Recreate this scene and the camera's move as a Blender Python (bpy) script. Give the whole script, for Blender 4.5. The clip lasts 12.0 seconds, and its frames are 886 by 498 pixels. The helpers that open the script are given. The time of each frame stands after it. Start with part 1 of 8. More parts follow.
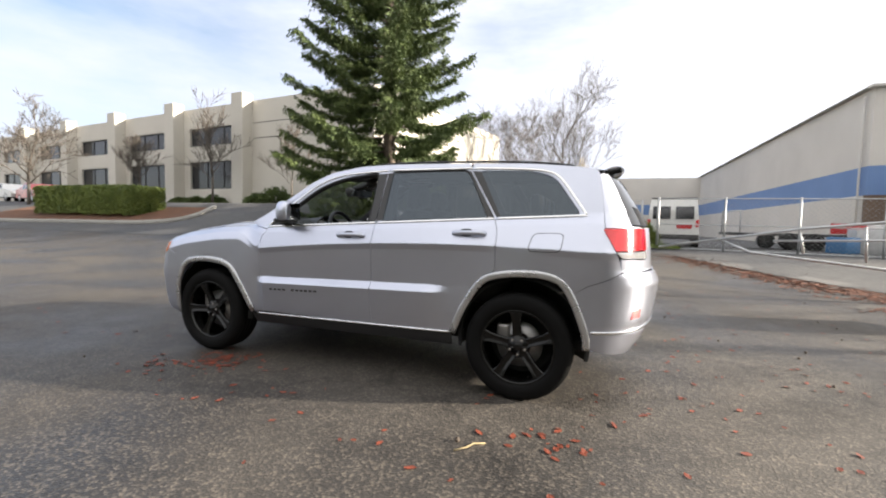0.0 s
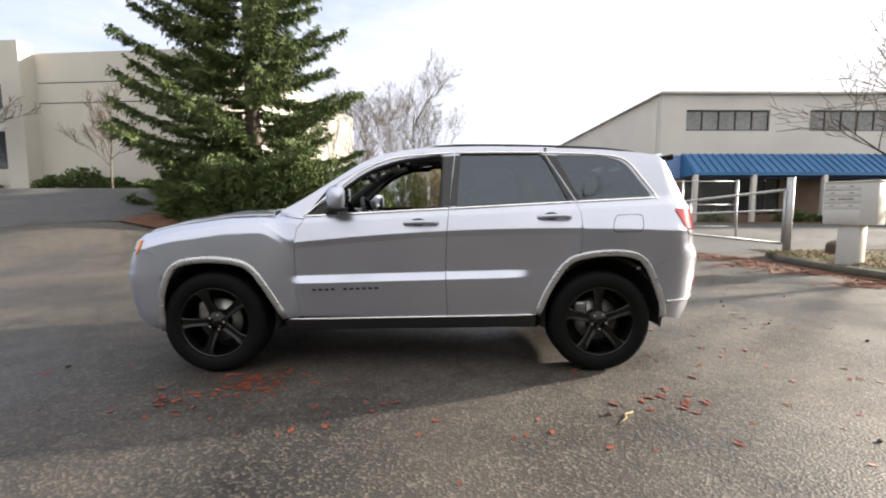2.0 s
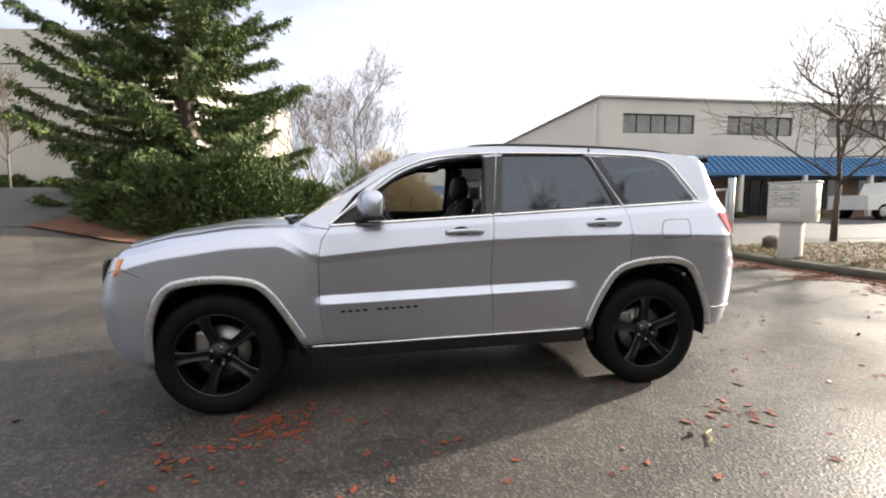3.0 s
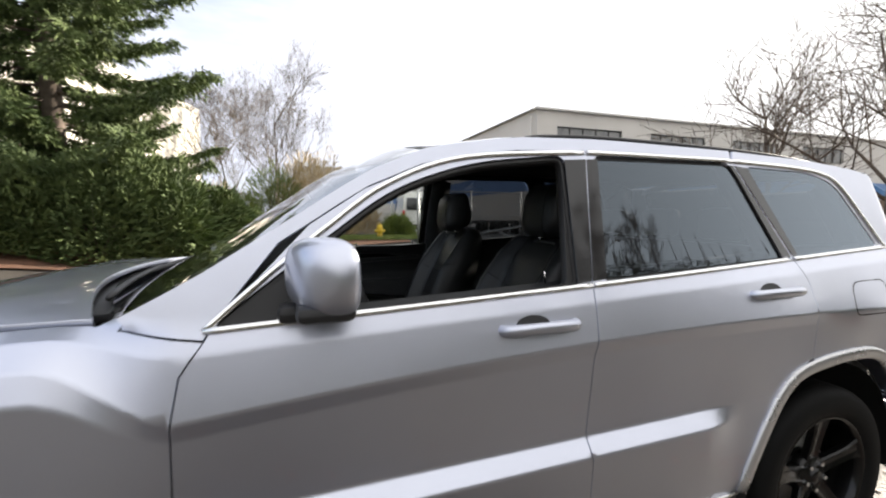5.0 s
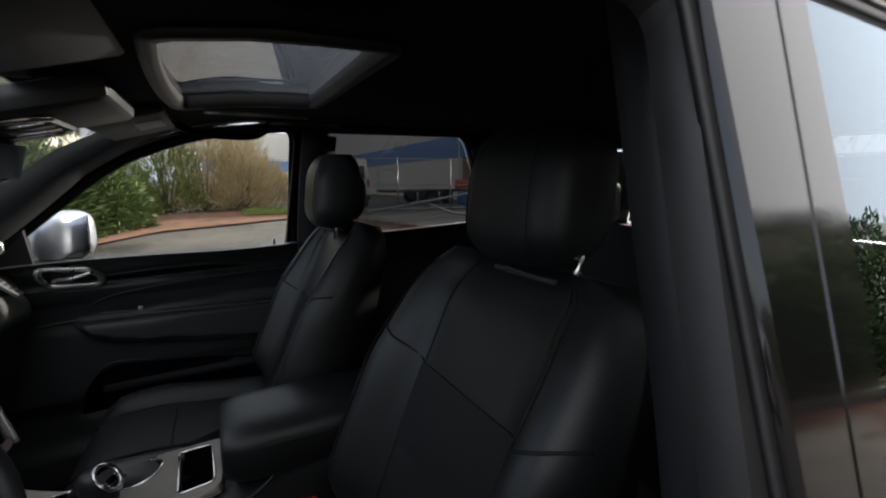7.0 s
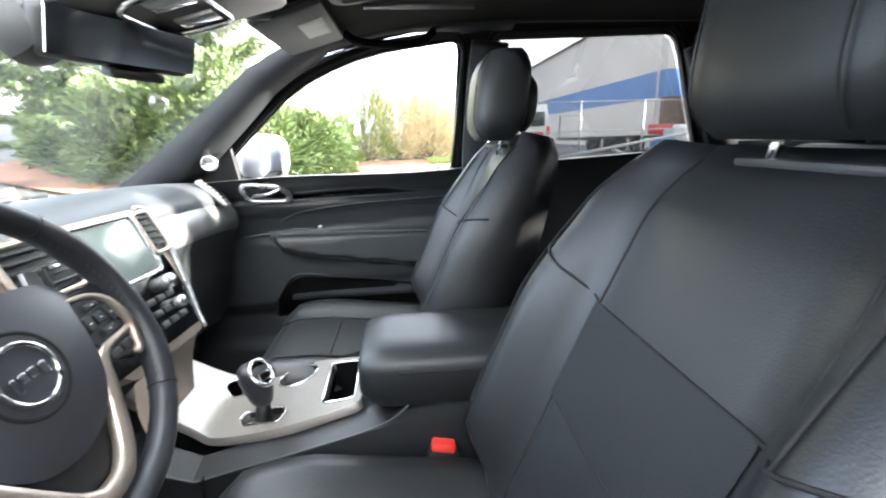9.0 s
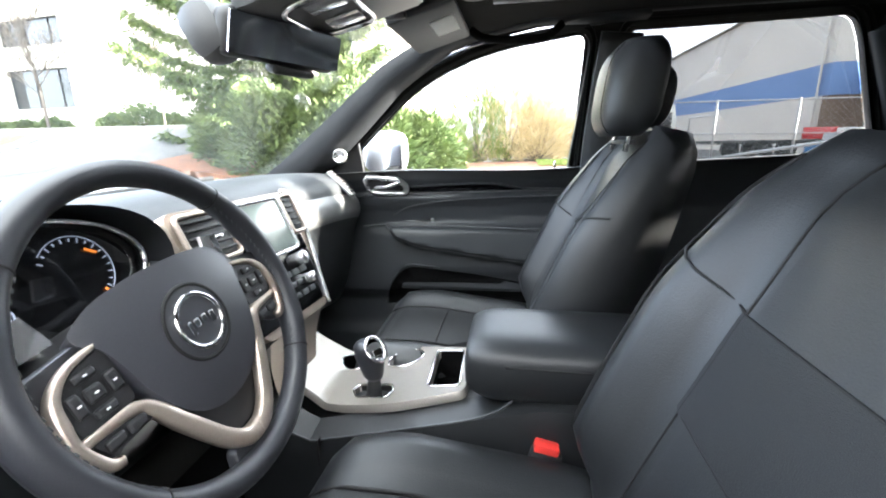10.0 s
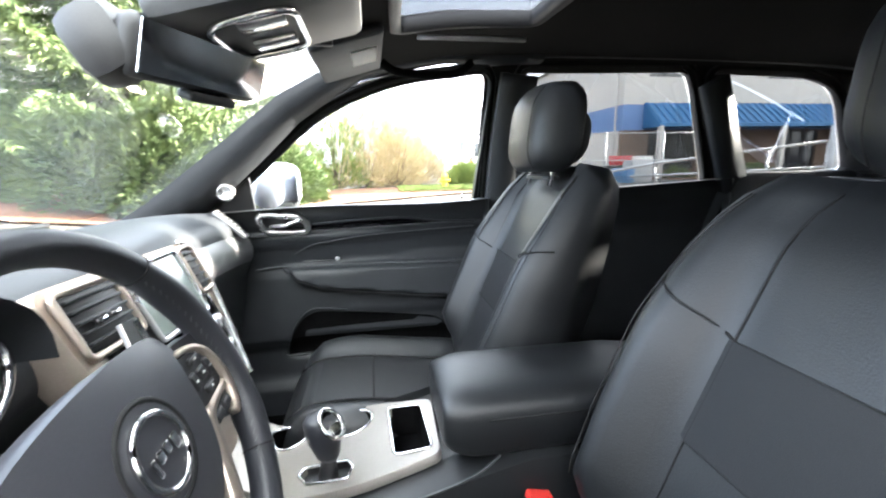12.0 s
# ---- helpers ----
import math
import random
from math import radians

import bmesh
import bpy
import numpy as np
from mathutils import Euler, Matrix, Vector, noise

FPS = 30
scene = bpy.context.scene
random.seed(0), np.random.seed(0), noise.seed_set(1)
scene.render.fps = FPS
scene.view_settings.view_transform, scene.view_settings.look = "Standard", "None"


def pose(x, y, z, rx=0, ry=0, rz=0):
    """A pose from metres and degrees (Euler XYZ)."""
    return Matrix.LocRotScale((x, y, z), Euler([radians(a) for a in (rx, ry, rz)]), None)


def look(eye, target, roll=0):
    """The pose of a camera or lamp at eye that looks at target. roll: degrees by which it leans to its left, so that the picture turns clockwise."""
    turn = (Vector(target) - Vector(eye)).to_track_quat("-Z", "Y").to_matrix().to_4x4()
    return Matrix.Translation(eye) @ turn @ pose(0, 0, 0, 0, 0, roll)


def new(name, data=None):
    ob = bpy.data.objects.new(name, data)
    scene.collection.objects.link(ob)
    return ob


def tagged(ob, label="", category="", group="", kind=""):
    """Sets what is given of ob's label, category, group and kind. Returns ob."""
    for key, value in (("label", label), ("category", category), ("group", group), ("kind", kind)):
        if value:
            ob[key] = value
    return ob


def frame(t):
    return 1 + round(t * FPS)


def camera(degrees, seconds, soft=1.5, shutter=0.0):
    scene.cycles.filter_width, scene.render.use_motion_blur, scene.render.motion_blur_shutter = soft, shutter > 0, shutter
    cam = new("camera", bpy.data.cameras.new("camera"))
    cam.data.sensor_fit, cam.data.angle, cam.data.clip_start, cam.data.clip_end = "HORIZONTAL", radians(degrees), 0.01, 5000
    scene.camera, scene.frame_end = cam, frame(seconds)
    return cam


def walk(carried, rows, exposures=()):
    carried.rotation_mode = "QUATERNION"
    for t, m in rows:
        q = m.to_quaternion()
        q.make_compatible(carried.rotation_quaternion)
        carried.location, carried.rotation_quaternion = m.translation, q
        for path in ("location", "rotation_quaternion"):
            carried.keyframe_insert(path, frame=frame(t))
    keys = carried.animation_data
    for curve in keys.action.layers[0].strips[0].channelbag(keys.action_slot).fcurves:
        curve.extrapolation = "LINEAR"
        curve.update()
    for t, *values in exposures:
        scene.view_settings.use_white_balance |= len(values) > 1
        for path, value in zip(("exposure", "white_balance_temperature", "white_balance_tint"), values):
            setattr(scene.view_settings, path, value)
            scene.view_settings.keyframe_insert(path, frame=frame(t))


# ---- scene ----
cam = camera(91.9, 12.0, soft=2.0, shutter=0.3)

PATH = [
    (0, (2.002, -3.916, 1.251), (1.302, -2.046, 1.132), 1.4),
    (0.5, (1.528, -4.048, 1.239), (0.99, -2.125, 1.115), 1.9),
    (1, (1.088, -4.119, 1.233), (0.736, -2.158, 1.053), -0.1),
    (1.5, (0.636, -4.16, 1.234), (0.465, -2.174, 1.067), 1.6),
    (2, (0.233, -4.107, 1.245), (0.252, -2.116, 1.057), 0.0),
    (2.5, (-0.155, -3.95, 1.276), (-0.026, -1.964, 1.079), 0.7),
    (3, (-0.469, -3.7, 1.303), (-0.164, -1.733, 1.106), -0.4),
    (3.2, (-0.556, -3.568, 1.31), (-0.233, -1.604, 1.114), -1.3),
    (5, (-0.553, -2.014, 1.459), (0.085, -0.125, 1.300), 0.3),
    (5.5, (-0.393, -1.614, 1.491), (0.397, 0.210, 1.270), -0.2),
    (6, (-0.243, -1.313, 1.497), (0.510, 0.525, 1.297), 0.1),
    (6.4, (-0.133, -1.131, 1.507), (0.685, 0.689, 1.379), 1.3),
    (6.7, (-0.066, -1.051, 1.508), (0.865, 0.702, 1.261), -0.7),
    (8.3, (0.077, -0.839, 1.396), (0.705, 1.006, 0.946), -1.3),
    (8.5, (0.074, -0.832, 1.403), (0.56, 1.042, 0.903), -1.0),
    (9, (0.068, -0.808, 1.381), (0.216, 1.12, 0.872), -1.6),
    (9.5, (0.053, -0.805, 1.376), (-0.128, 1.124, 0.881), -1.7),
    (10, (0.043, -0.81, 1.363), (-0.28, 1.101, 0.872), -0.9),
    (10.5, (0.018, -0.815, 1.362), (-0.322, 1.092, 0.862), -1.0),
    (11, (-0.044, -0.804, 1.362), (-0.34, 1.11, 0.861), -2.0),
    (11.5, (-0.106, -0.765, 1.365), (-0.13, 1.179, 0.892), -1.0),
    (12, (-0.145, -0.738, 1.39), (0.169, 1.199, 1.002), -1.0),
]
walk(cam, [(t, look(eye, target, roll)) for t, eye, target, roll in PATH],
     [(0, 1.91, 6500, 10), (6.7, 1.91, 6400, 10), (7.5, 3.5, 6200, 10), (8.3, 5.42, 6100, 8), (12, 5.42, 6100, 8)])

# ---- daylight: low winter sun behind thin cloud ----
SUN_FROM = Vector((0.957, 0.290, 0.0)).normalized()
SUN_HEIGHT = radians(17.0)
world = bpy.data.worlds.new("sky")
scene.world = world
world.use_nodes = True
wn = world.node_tree.nodes
wl = world.node_tree.links
sky = wn.new("ShaderNodeTexSky")
sky.sky_type = "NISHITA"
sky.sun_disc = False
sky.sun_elevation = SUN_HEIGHT
sky.sun_rotation = math.atan2(SUN_FROM.x, SUN_FROM.y)
sky.air_density, sky.dust_density, sky.ozone_density = 1.0, 2.0, 1.0
coord = wn.new("ShaderNodeTexCoord")
lift = wn.new("ShaderNodeMapping")
lift.inputs["Scale"].default_value = (1.0, 1.0, 3.2)
cloud = wn.new("ShaderNodeTexNoise")
cloud.inputs["Scale"].default_value = 1.7
cloud.inputs["Detail"].default_value = 7.0
cloud.inputs["Roughness"].default_value = 0.55
ramp = wn.new("ShaderNodeValToRGB")
ramp.color_ramp.elements[0].position, ramp.color_ramp.elements[1].position = 0.29, 0.60
# the cloud sheet thickens and whitens towards the sun
toward = wn.new("ShaderNodeVectorMath")
toward.operation = "DOT_PRODUCT"
toward.inputs[1].default_value = (0.80, -0.52, 0.30)
glow = wn.new("ShaderNodeMapRange")
glow.inputs["From Min"].default_value, glow.inputs["From Max"].default_value = -0.75, 0.45
white = wn.new("ShaderNodeMix")
white.data_type = "RGBA"
white.inputs["A"].default_value = (3.6, 3.85, 4.6, 1)
white.inputs["B"].default_value = (6.0, 5.9, 5.8, 1)
cover = wn.new("ShaderNodeMath")
cover.operation = "ADD"
cover.use_clamp = True
over = wn.new("ShaderNodeMix")
over.data_type = "RGBA"
back = wn["Background"]
back.inputs["Strength"].default_value = 0.07
wl.new(coord.outputs["Generated"], lift.inputs["Vector"])
wl.new(lift.outputs["Vector"], cloud.inputs["Vector"])
wl.new(cloud.outputs["Fac"], ramp.inputs["Fac"])
wl.new(coord.outputs["Generated"], toward.inputs[0])
wl.new(toward.outputs["Value"], glow.inputs["Value"])
wl.new(glow.outputs["Result"], white.inputs["Factor"])
wl.new(ramp.outputs["Color"], cover.inputs[0])
wl.new(glow.outputs["Result"], cover.inputs[1])
wl.new(cover.outputs["Value"], over.inputs["Factor"])
wl.new(sky.outputs["Color"], over.inputs["A"])
wl.new(white.outputs["Result"], over.inputs["B"])
wl.new(over.outputs["Result"], back.inputs["Color"])

sun = new("sun", bpy.data.lights.new("sun", "SUN"))
sun.data.energy, sun.data.angle, sun.data.color = 4.4, radians(1.6), (1.0, 0.9, 0.76)
sun.matrix_world = look(SUN_FROM * 30 + Vector((0, 0, 30 * math.tan(SUN_HEIGHT))), (0, 0, 0))


# ---- materials ----
def surface(name, dark, light, rough=0.6, scale=6.0, fine=80.0, bump=0.2, depth=0.004, metal=0.0, coat=0.0, world_space=False, vary=0.0, spec=0.5):
    """A procedural surface: two colours mixed by noise at two scales, with relief and uneven roughness."""
    m = bpy.data.materials.new(name)
    m.use_nodes = True
    n, l = m.node_tree.nodes, m.node_tree.links
    p = n["Principled BSDF"]
    if world_space:
        src = n.new("ShaderNodeNewGeometry").outputs["Position"]
    else:
        src = n.new("ShaderNodeTexCoord").outputs["Object"]
    big, small = n.new("ShaderNodeTexNoise"), n.new("ShaderNodeTexNoise")
    for node, s, d in ((big, scale, 4.0), (small, fine, 3.0)):
        node.inputs["Scale"].default_value, node.inputs["Detail"].default_value = s, d
        l.new(src, node.inputs["Vector"])
    add = n.new("ShaderNodeMath")
    add.operation = "MULTIPLY_ADD"
    add.inputs[1].default_value = 0.6
    l.new(big.outputs["Fac"], add.inputs[0])
    half_fine = n.new("ShaderNodeMath")
    half_fine.operation = "MULTIPLY"
    half_fine.inputs[1].default_value = 0.4
    l.new(small.outputs["Fac"], half_fine.inputs[0])
    l.new(half_fine.outputs[0], add.inputs[2])
    spread = n.new("ShaderNodeMapRange")
    spread.inputs["From Min"].default_value, spread.inputs["From Max"].default_value = 0.3, 0.7
    l.new(add.outputs[0], spread.inputs["Value"])
    mix = n.new("ShaderNodeMix")
    mix.data_type = "RGBA"
    mix.inputs["A"].default_value, mix.inputs["B"].default_value = (*dark, 1), (*light, 1)
    l.new(spread.outputs["Result"], mix.inputs["Factor"])
    out = mix.outputs["Result"]
    if vary:
        info, hsv, mr = n.new("ShaderNodeObjectInfo"), n.new("ShaderNodeHueSaturation"), n.new("ShaderNodeMapRange")
        mr.inputs["To Min"].default_value, mr.inputs["To Max"].default_value = 1 - vary, 1 + vary
        l.new(info.outputs["Random"], mr.inputs["Value"])
        l.new(mr.outputs["Result"], hsv.inputs["Value"])
        l.new(out, hsv.inputs["Color"])
        out = hsv.outputs["Color"]
    l.new(out, p.inputs["Base Color"])
    rr = n.new("ShaderNodeMapRange")
    rr.inputs["To Min"].default_value, rr.inputs["To Max"].default_value = max(0.02, rough - 0.08), min(1, rough + 0.08)
    l.new(big.outputs["Fac"], rr.inputs["Value"])
    l.new(rr.outputs["Result"], p.inputs["Roughness"])
    p.inputs["Metallic"].default_value = metal
    p.inputs["Coat Weight"].default_value = coat
    p.inputs["Coat Roughness"].default_value = 0.04
    p.inputs["Specular IOR Level"].default_value = spec
    if bump:
        b = n.new("ShaderNodeBump")
        b.inputs["Strength"].default_value, b.inputs["Distance"].default_value = bump, depth
        l.new(small.outputs["Fac"], b.inputs["Height"])
        l.new(b.outputs["Normal"], p.inputs["Normal"])
    return m


def glazing(name, tint, gloss=(1.0, 1.0, 1.0), rough=0.0, base=0.07):
    """Glass sheet: tinted see-through with a Fresnel sheen."""
    m = bpy.data.materials.new(name)
    m.use_nodes = True
    n, l = m.node_tree.nodes, m.node_tree.links
    n.remove(n["Principled BSDF"])
    clear, shine, mix, fres = n.new("ShaderNodeBsdfTransparent"), n.new("ShaderNodeBsdfGlossy"), n.new("ShaderNodeMixShader"), n.new("ShaderNodeLayerWeight")
    clear.inputs["Color"].default_value = (*tint, 1)
    shine.inputs["Roughness"].default_value = rough
    shine.inputs["Color"].default_value = (*gloss, 1)
    fres.inputs["Blend"].default_value = 0.5
    steep, sheen = n.new("ShaderNodeMath"), n.new("ShaderNodeMath")
    steep.operation, steep.inputs[1].default_value = "POWER", 3.4
    sheen.operation, sheen.inputs[1].default_value, sheen.inputs[2].default_value = "MULTIPLY_ADD", 1 - base, base
    l.new(fres.outputs["Facing"], steep.inputs[0])
    l.new(steep.outputs[0], sheen.inputs[0])
    l.new(sheen.outputs[0], mix.inputs["Fac"])
    l.new(clear.outputs[0], mix.inputs[1])
    l.new(shine.outputs[0], mix.inputs[2])
    l.new(mix.outputs[0], n["Material Output"].inputs["Surface"])
    return m


def emitting(name, colour, strength):
    m = bpy.data.materials.new(name)
    m.use_nodes = True
    p = m.node_tree.nodes["Principled BSDF"]
    p.inputs["Base Color"].default_value = (*[c * 0.5 for c in colour], 1)
    p.inputs["Emission Color"].default_value = (*colour, 1)
    p.inputs["Emission Strength"].default_value = strength
    return m


PAINT = surface("silver_paint", (0.525, 0.550, 0.640), (0.545, 0.570, 0.660), 0.38, 3.0, 14.0, 0.0, 0.0, 0.97, 1.0)
TRIM = surface("satin_silver_trim", (0.50, 0.50, 0.51), (0.58, 0.58, 0.58), 0.28, 8.0, 300.0, 0.03, 0.0004, 0.8)
CHROME = surface("chrome", (0.80, 0.80, 0.80), (0.86, 0.86, 0.86), 0.10, 8.0, 200.0, 0.0, 0.0, 1.0)
RUBBER = surface("tyre_rubber", (0.003, 0.003, 0.003), (0.006, 0.006, 0.006), 0.7, 12.0, 220.0, 0.3, 0.001, spec=0.15)
BLACK_RIM = surface("gloss_black_alloy", (0.002, 0.002, 0.002), (0.004, 0.004, 0.004), 0.24, 8.0, 200.0, 0.0, 0.0, 0.0, 0.15, spec=0.3)
STEEL = surface("brake_steel", (0.25, 0.25, 0.25), (0.42, 0.41, 0.40), 0.4, 20.0, 300.0, 0.1, 0.001, 0.9)
BLACK = surface("black_plastic", (0.010, 0.010, 0.011), (0.020, 0.020, 0.021), 0.5, 10.0, 400.0, 0.15, 0.0006)
GLOSS_BLACK = surface("gloss_black_applique", (0.004, 0.004, 0.005), (0.007, 0.007, 0.008), 0.10, 4.0, 100.0, 0.0, 0.0, 0.0, 0.25)
UNDER = surface("dark_underbody", (0.006, 0.006, 0.006), (0.012, 0.012, 0.011), 0.9, 6.0, 60.0, 0.3, 0.004)
LAMP_RED = surface("red_lamp_lens", (0.45, 0.008, 0.012), (0.62, 0.012, 0.018), 0.12, 20.0, 140.0, 0.15, 0.001, 0.0, 1.0)
LAMP_CLEAR = surface("clear_lamp_lens", (0.40, 0.40, 0.42), (0.65, 0.65, 0.66), 0.10, 30.0, 120.0, 0.2, 0.001, 0.4, 1.0)
LAMP_AMBER = surface("amber_lamp_lens", (0.65, 0.16, 0.01), (0.85, 0.25, 0.02), 0.12, 20.0, 140.0, 0.15, 0.001, 0.0, 1.0)
GREY_TRIM = surface("grey_door_frame", (0.016, 0.018, 0.020), (0.026, 0.029, 0.032), 0.45, 8.0, 300.0, 0.15, 0.0006)
GLASS = glazing("clear_car_glass", (0.93, 0.96, 0.94))
TINTED = glazing("privacy_glass", (0.13, 0.134, 0.137), (0.76, 0.88, 1.0), base=0.095)
DARK_ROOF_GLASS = glazing("dark_sunroof_glass", (0.07, 0.075, 0.08), base=0.05)
MIRROR = surface("mirror_glass", (0.86, 0.86, 0.86), (0.88, 0.88, 0.88), 0.02, 2.0, 10.0, 0.0, 0.0, 1.0)


# ---- mesh helpers ----
def smooth(t):
    t = min(1.0, max(0.0, t))
    return t * t * (3 - 2 * t)


def lerp(x, xs, ys):
    return float(np.interp(x, xs, ys))


def thing(name, label, category, place=(0, 0, 0), group="", kind="", turn=0.0):
    ob = tagged(new(name), label, category, group, kind)
    ob.location = place
    ob.rotation_euler.z = radians(turn)
    return ob


def mesh_of(name, verts, faces, material, shade=True, normals=None):
    me = bpy.data.meshes.new(name)
    me.from_pydata([tuple(v) for v in verts], [], faces)
    if material:
        me.materials.append(material)
    if shade:
        me.polygons.foreach_set("use_smooth", [True] * len(me.polygons))
    if normals is not None:
        me.normals_split_custom_set_from_vertices([tuple(v) for v in normals])
    me.update()
    return me


def part(name, bm, material, parent=None, label=""):
    """Links a bmesh, or a mesh, as one object under a thing or a part."""
    if isinstance(bm, bmesh.types.BMesh):
        me = bpy.data.meshes.new(name)
        bm.to_mesh(me)
        bm.free()
        me.materials.append(material)
    else:
        me = bm
    ob = new(name, me)
    if parent is not None:
        ob.parent = parent
    return tagged(ob, label)


def box(bm, centre, size, bevel=0.0, m=None, segments=2):
    made = bmesh.ops.create_cube(bm, size=1.0)["verts"]
    bmesh.ops.scale(bm, vec=size, verts=made)
    if bevel:
        edges = list({e for v in made for e in v.link_edges})
        made = list({v for f in bmesh.ops.bevel(bm, geom=edges, offset=bevel, segments=segments, profile=0.5, affect="EDGES")["faces"] for v in f.verts} | {v for v in made if v.is_valid})
    mat = Matrix.Translation(centre) @ (m if m else Matrix())
    bmesh.ops.transform(bm, matrix=mat, verts=made)
    return made


def boxed(name, centre, size, bevel, material, parent=None, label="", m=None, shade=True):
    bm = bmesh.new()
    box(bm, centre, size, bevel, m)
    if shade and bevel:
        for f in bm.faces:
            f.smooth = True
    ob = part(name, bm, material, parent, label)
    if shade and bevel:
        ob.data.set_sharp_from_angle(angle=radians(40))
    return ob


def sweep(path, section, closed=False, ups=None, scale=None):
    """A section (pairs across, along the up vector) carried along a path; returns vertices and faces with end caps."""
    pts = [Vector(p) for p in path]
    n, k = len(pts), len(section)
    verts, faces = [], []
    for i, p in enumerate(pts):
        a = pts[i - 1] if (i or closed) else p
        b = pts[(i + 1) % n] if (i < n - 1 or closed) else p
        d = (b - a).normalized()
        up = Vector(ups[i]) if ups else Vector((0, 0, 1))
        if abs(d.dot(up)) > 0.98:
            up = Vector((1, 0, 0))
        side = d.cross(up).normalized()
        up = side.cross(d).normalized()
        s = scale[i] if scale else 1.0
        verts += [p + side * (x * s) + up * (y * s) for x, y in section]
    for i in range(n if closed else n - 1):
        j = (i + 1) % n
        faces += [(i * k + c, i * k + (c + 1) % k, j * k + (c + 1) % k, j * k + c) for c in range(k)]
    if not closed:
        faces += [tuple(range(k - 1, -1, -1)), tuple(range((n - 1) * k, n * k))]
    return verts, faces


def circle(r, k=10, ry=None):
    return [(r * math.cos(2 * math.pi * i / k), (ry or r) * math.sin(2 * math.pi * i / k)) for i in range(k)]


def tube(name, path, r, material, parent=None, label="", k=8, closed=False, scale=None):
    v, f = sweep(path, circle(r, k), closed, None, scale)
    return part(name, mesh_of(name, v, f, material), None, parent, label)


def spline(points, steps=6, closed=False):
    """Catmull-Rom through points of any dimension."""
    p = [np.array(q, float) for q in points]
    n = len(p)
    out = []
    for i in range(n if closed else n - 1):
        a, b, c, d = (p[(i - 1) % n] if (i or closed) else p[i]), p[i], p[(i + 1) % n], (p[(i + 2) % n] if (i < n - 2 or closed) else p[(i + 1) % n])
        for s in range(steps):
            t = s / steps
            out.append(0.5 * (2 * b + (c - a) * t + (2 * a - 5 * b + 4 * c - d) * t * t + (3 * b - a - 3 * c + d) * t ** 3))
    if not closed:
        out.append(p[-1])
    return [tuple(map(float, q)) for q in out]


def dense(poly, step):
    """A closed outline with its long edges divided."""
    out = []
    for a, b in zip(poly, poly[1:] + poly[:1]):
        n = max(1, math.ceil(math.dist(a, b) / step))
        out += [(a[0] + (b[0] - a[0]) * i / n, a[1] + (b[1] - a[1]) * i / n) for i in range(n)]
    return out


def rounded(poly, radii, k=5):
    """A closed outline with its corners rounded; radii is one number or one for each corner."""
    out, n = [], len(poly)
    for i in range(n):
        r = radii[i] if isinstance(radii, (list, tuple)) else radii
        p, a, b = Vector(poly[i]), Vector(poly[i - 1]), Vector(poly[(i + 1) % n])
        if r <= 0:
            out.append(tuple(p))
            continue
        u, v = (a - p), (b - p)
        r = min(r, u.length * 0.48, v.length * 0.48)
        s, e = p + u.normalized() * r, p + v.normalized() * r
        for c in range(k + 1):
            t = c / k
            out.append(tuple(s * (1 - t) ** 2 + p * 2 * t * (1 - t) + e * t * t))
    return out


def inset(poly, d):
    """The outline moved inwards by d."""
    area = sum(a[0] * b[1] - b[0] * a[1] for a, b in zip(poly, poly[1:] + poly[:1]))
    s = 1 if area > 0 else -1
    out, n = [], len(poly)
    for i in range(n):
        a, p, b = Vector(poly[i - 1]), Vector(poly[i]), Vector(poly[(i + 1) % n])
        t1, t2 = (p - a).normalized(), (b - p).normalized()
        q = Vector((-t1.y - t2.y, t1.x + t2.x))
        q = q.normalized() if q.length > 1e-6 else Vector((-t1.y, t1.x))
        out.append(tuple(p + q * s * d))
    return out


def inside(pt, poly):
    x, y = pt
    hit = False
    for (ax, ay), (bx, by) in zip(poly, poly[1:] + poly[:1]):
        if (ay > y) != (by > y) and x < (bx - ax) * (y - ay) / (by - ay) + ax:
            hit = not hit
    return hit


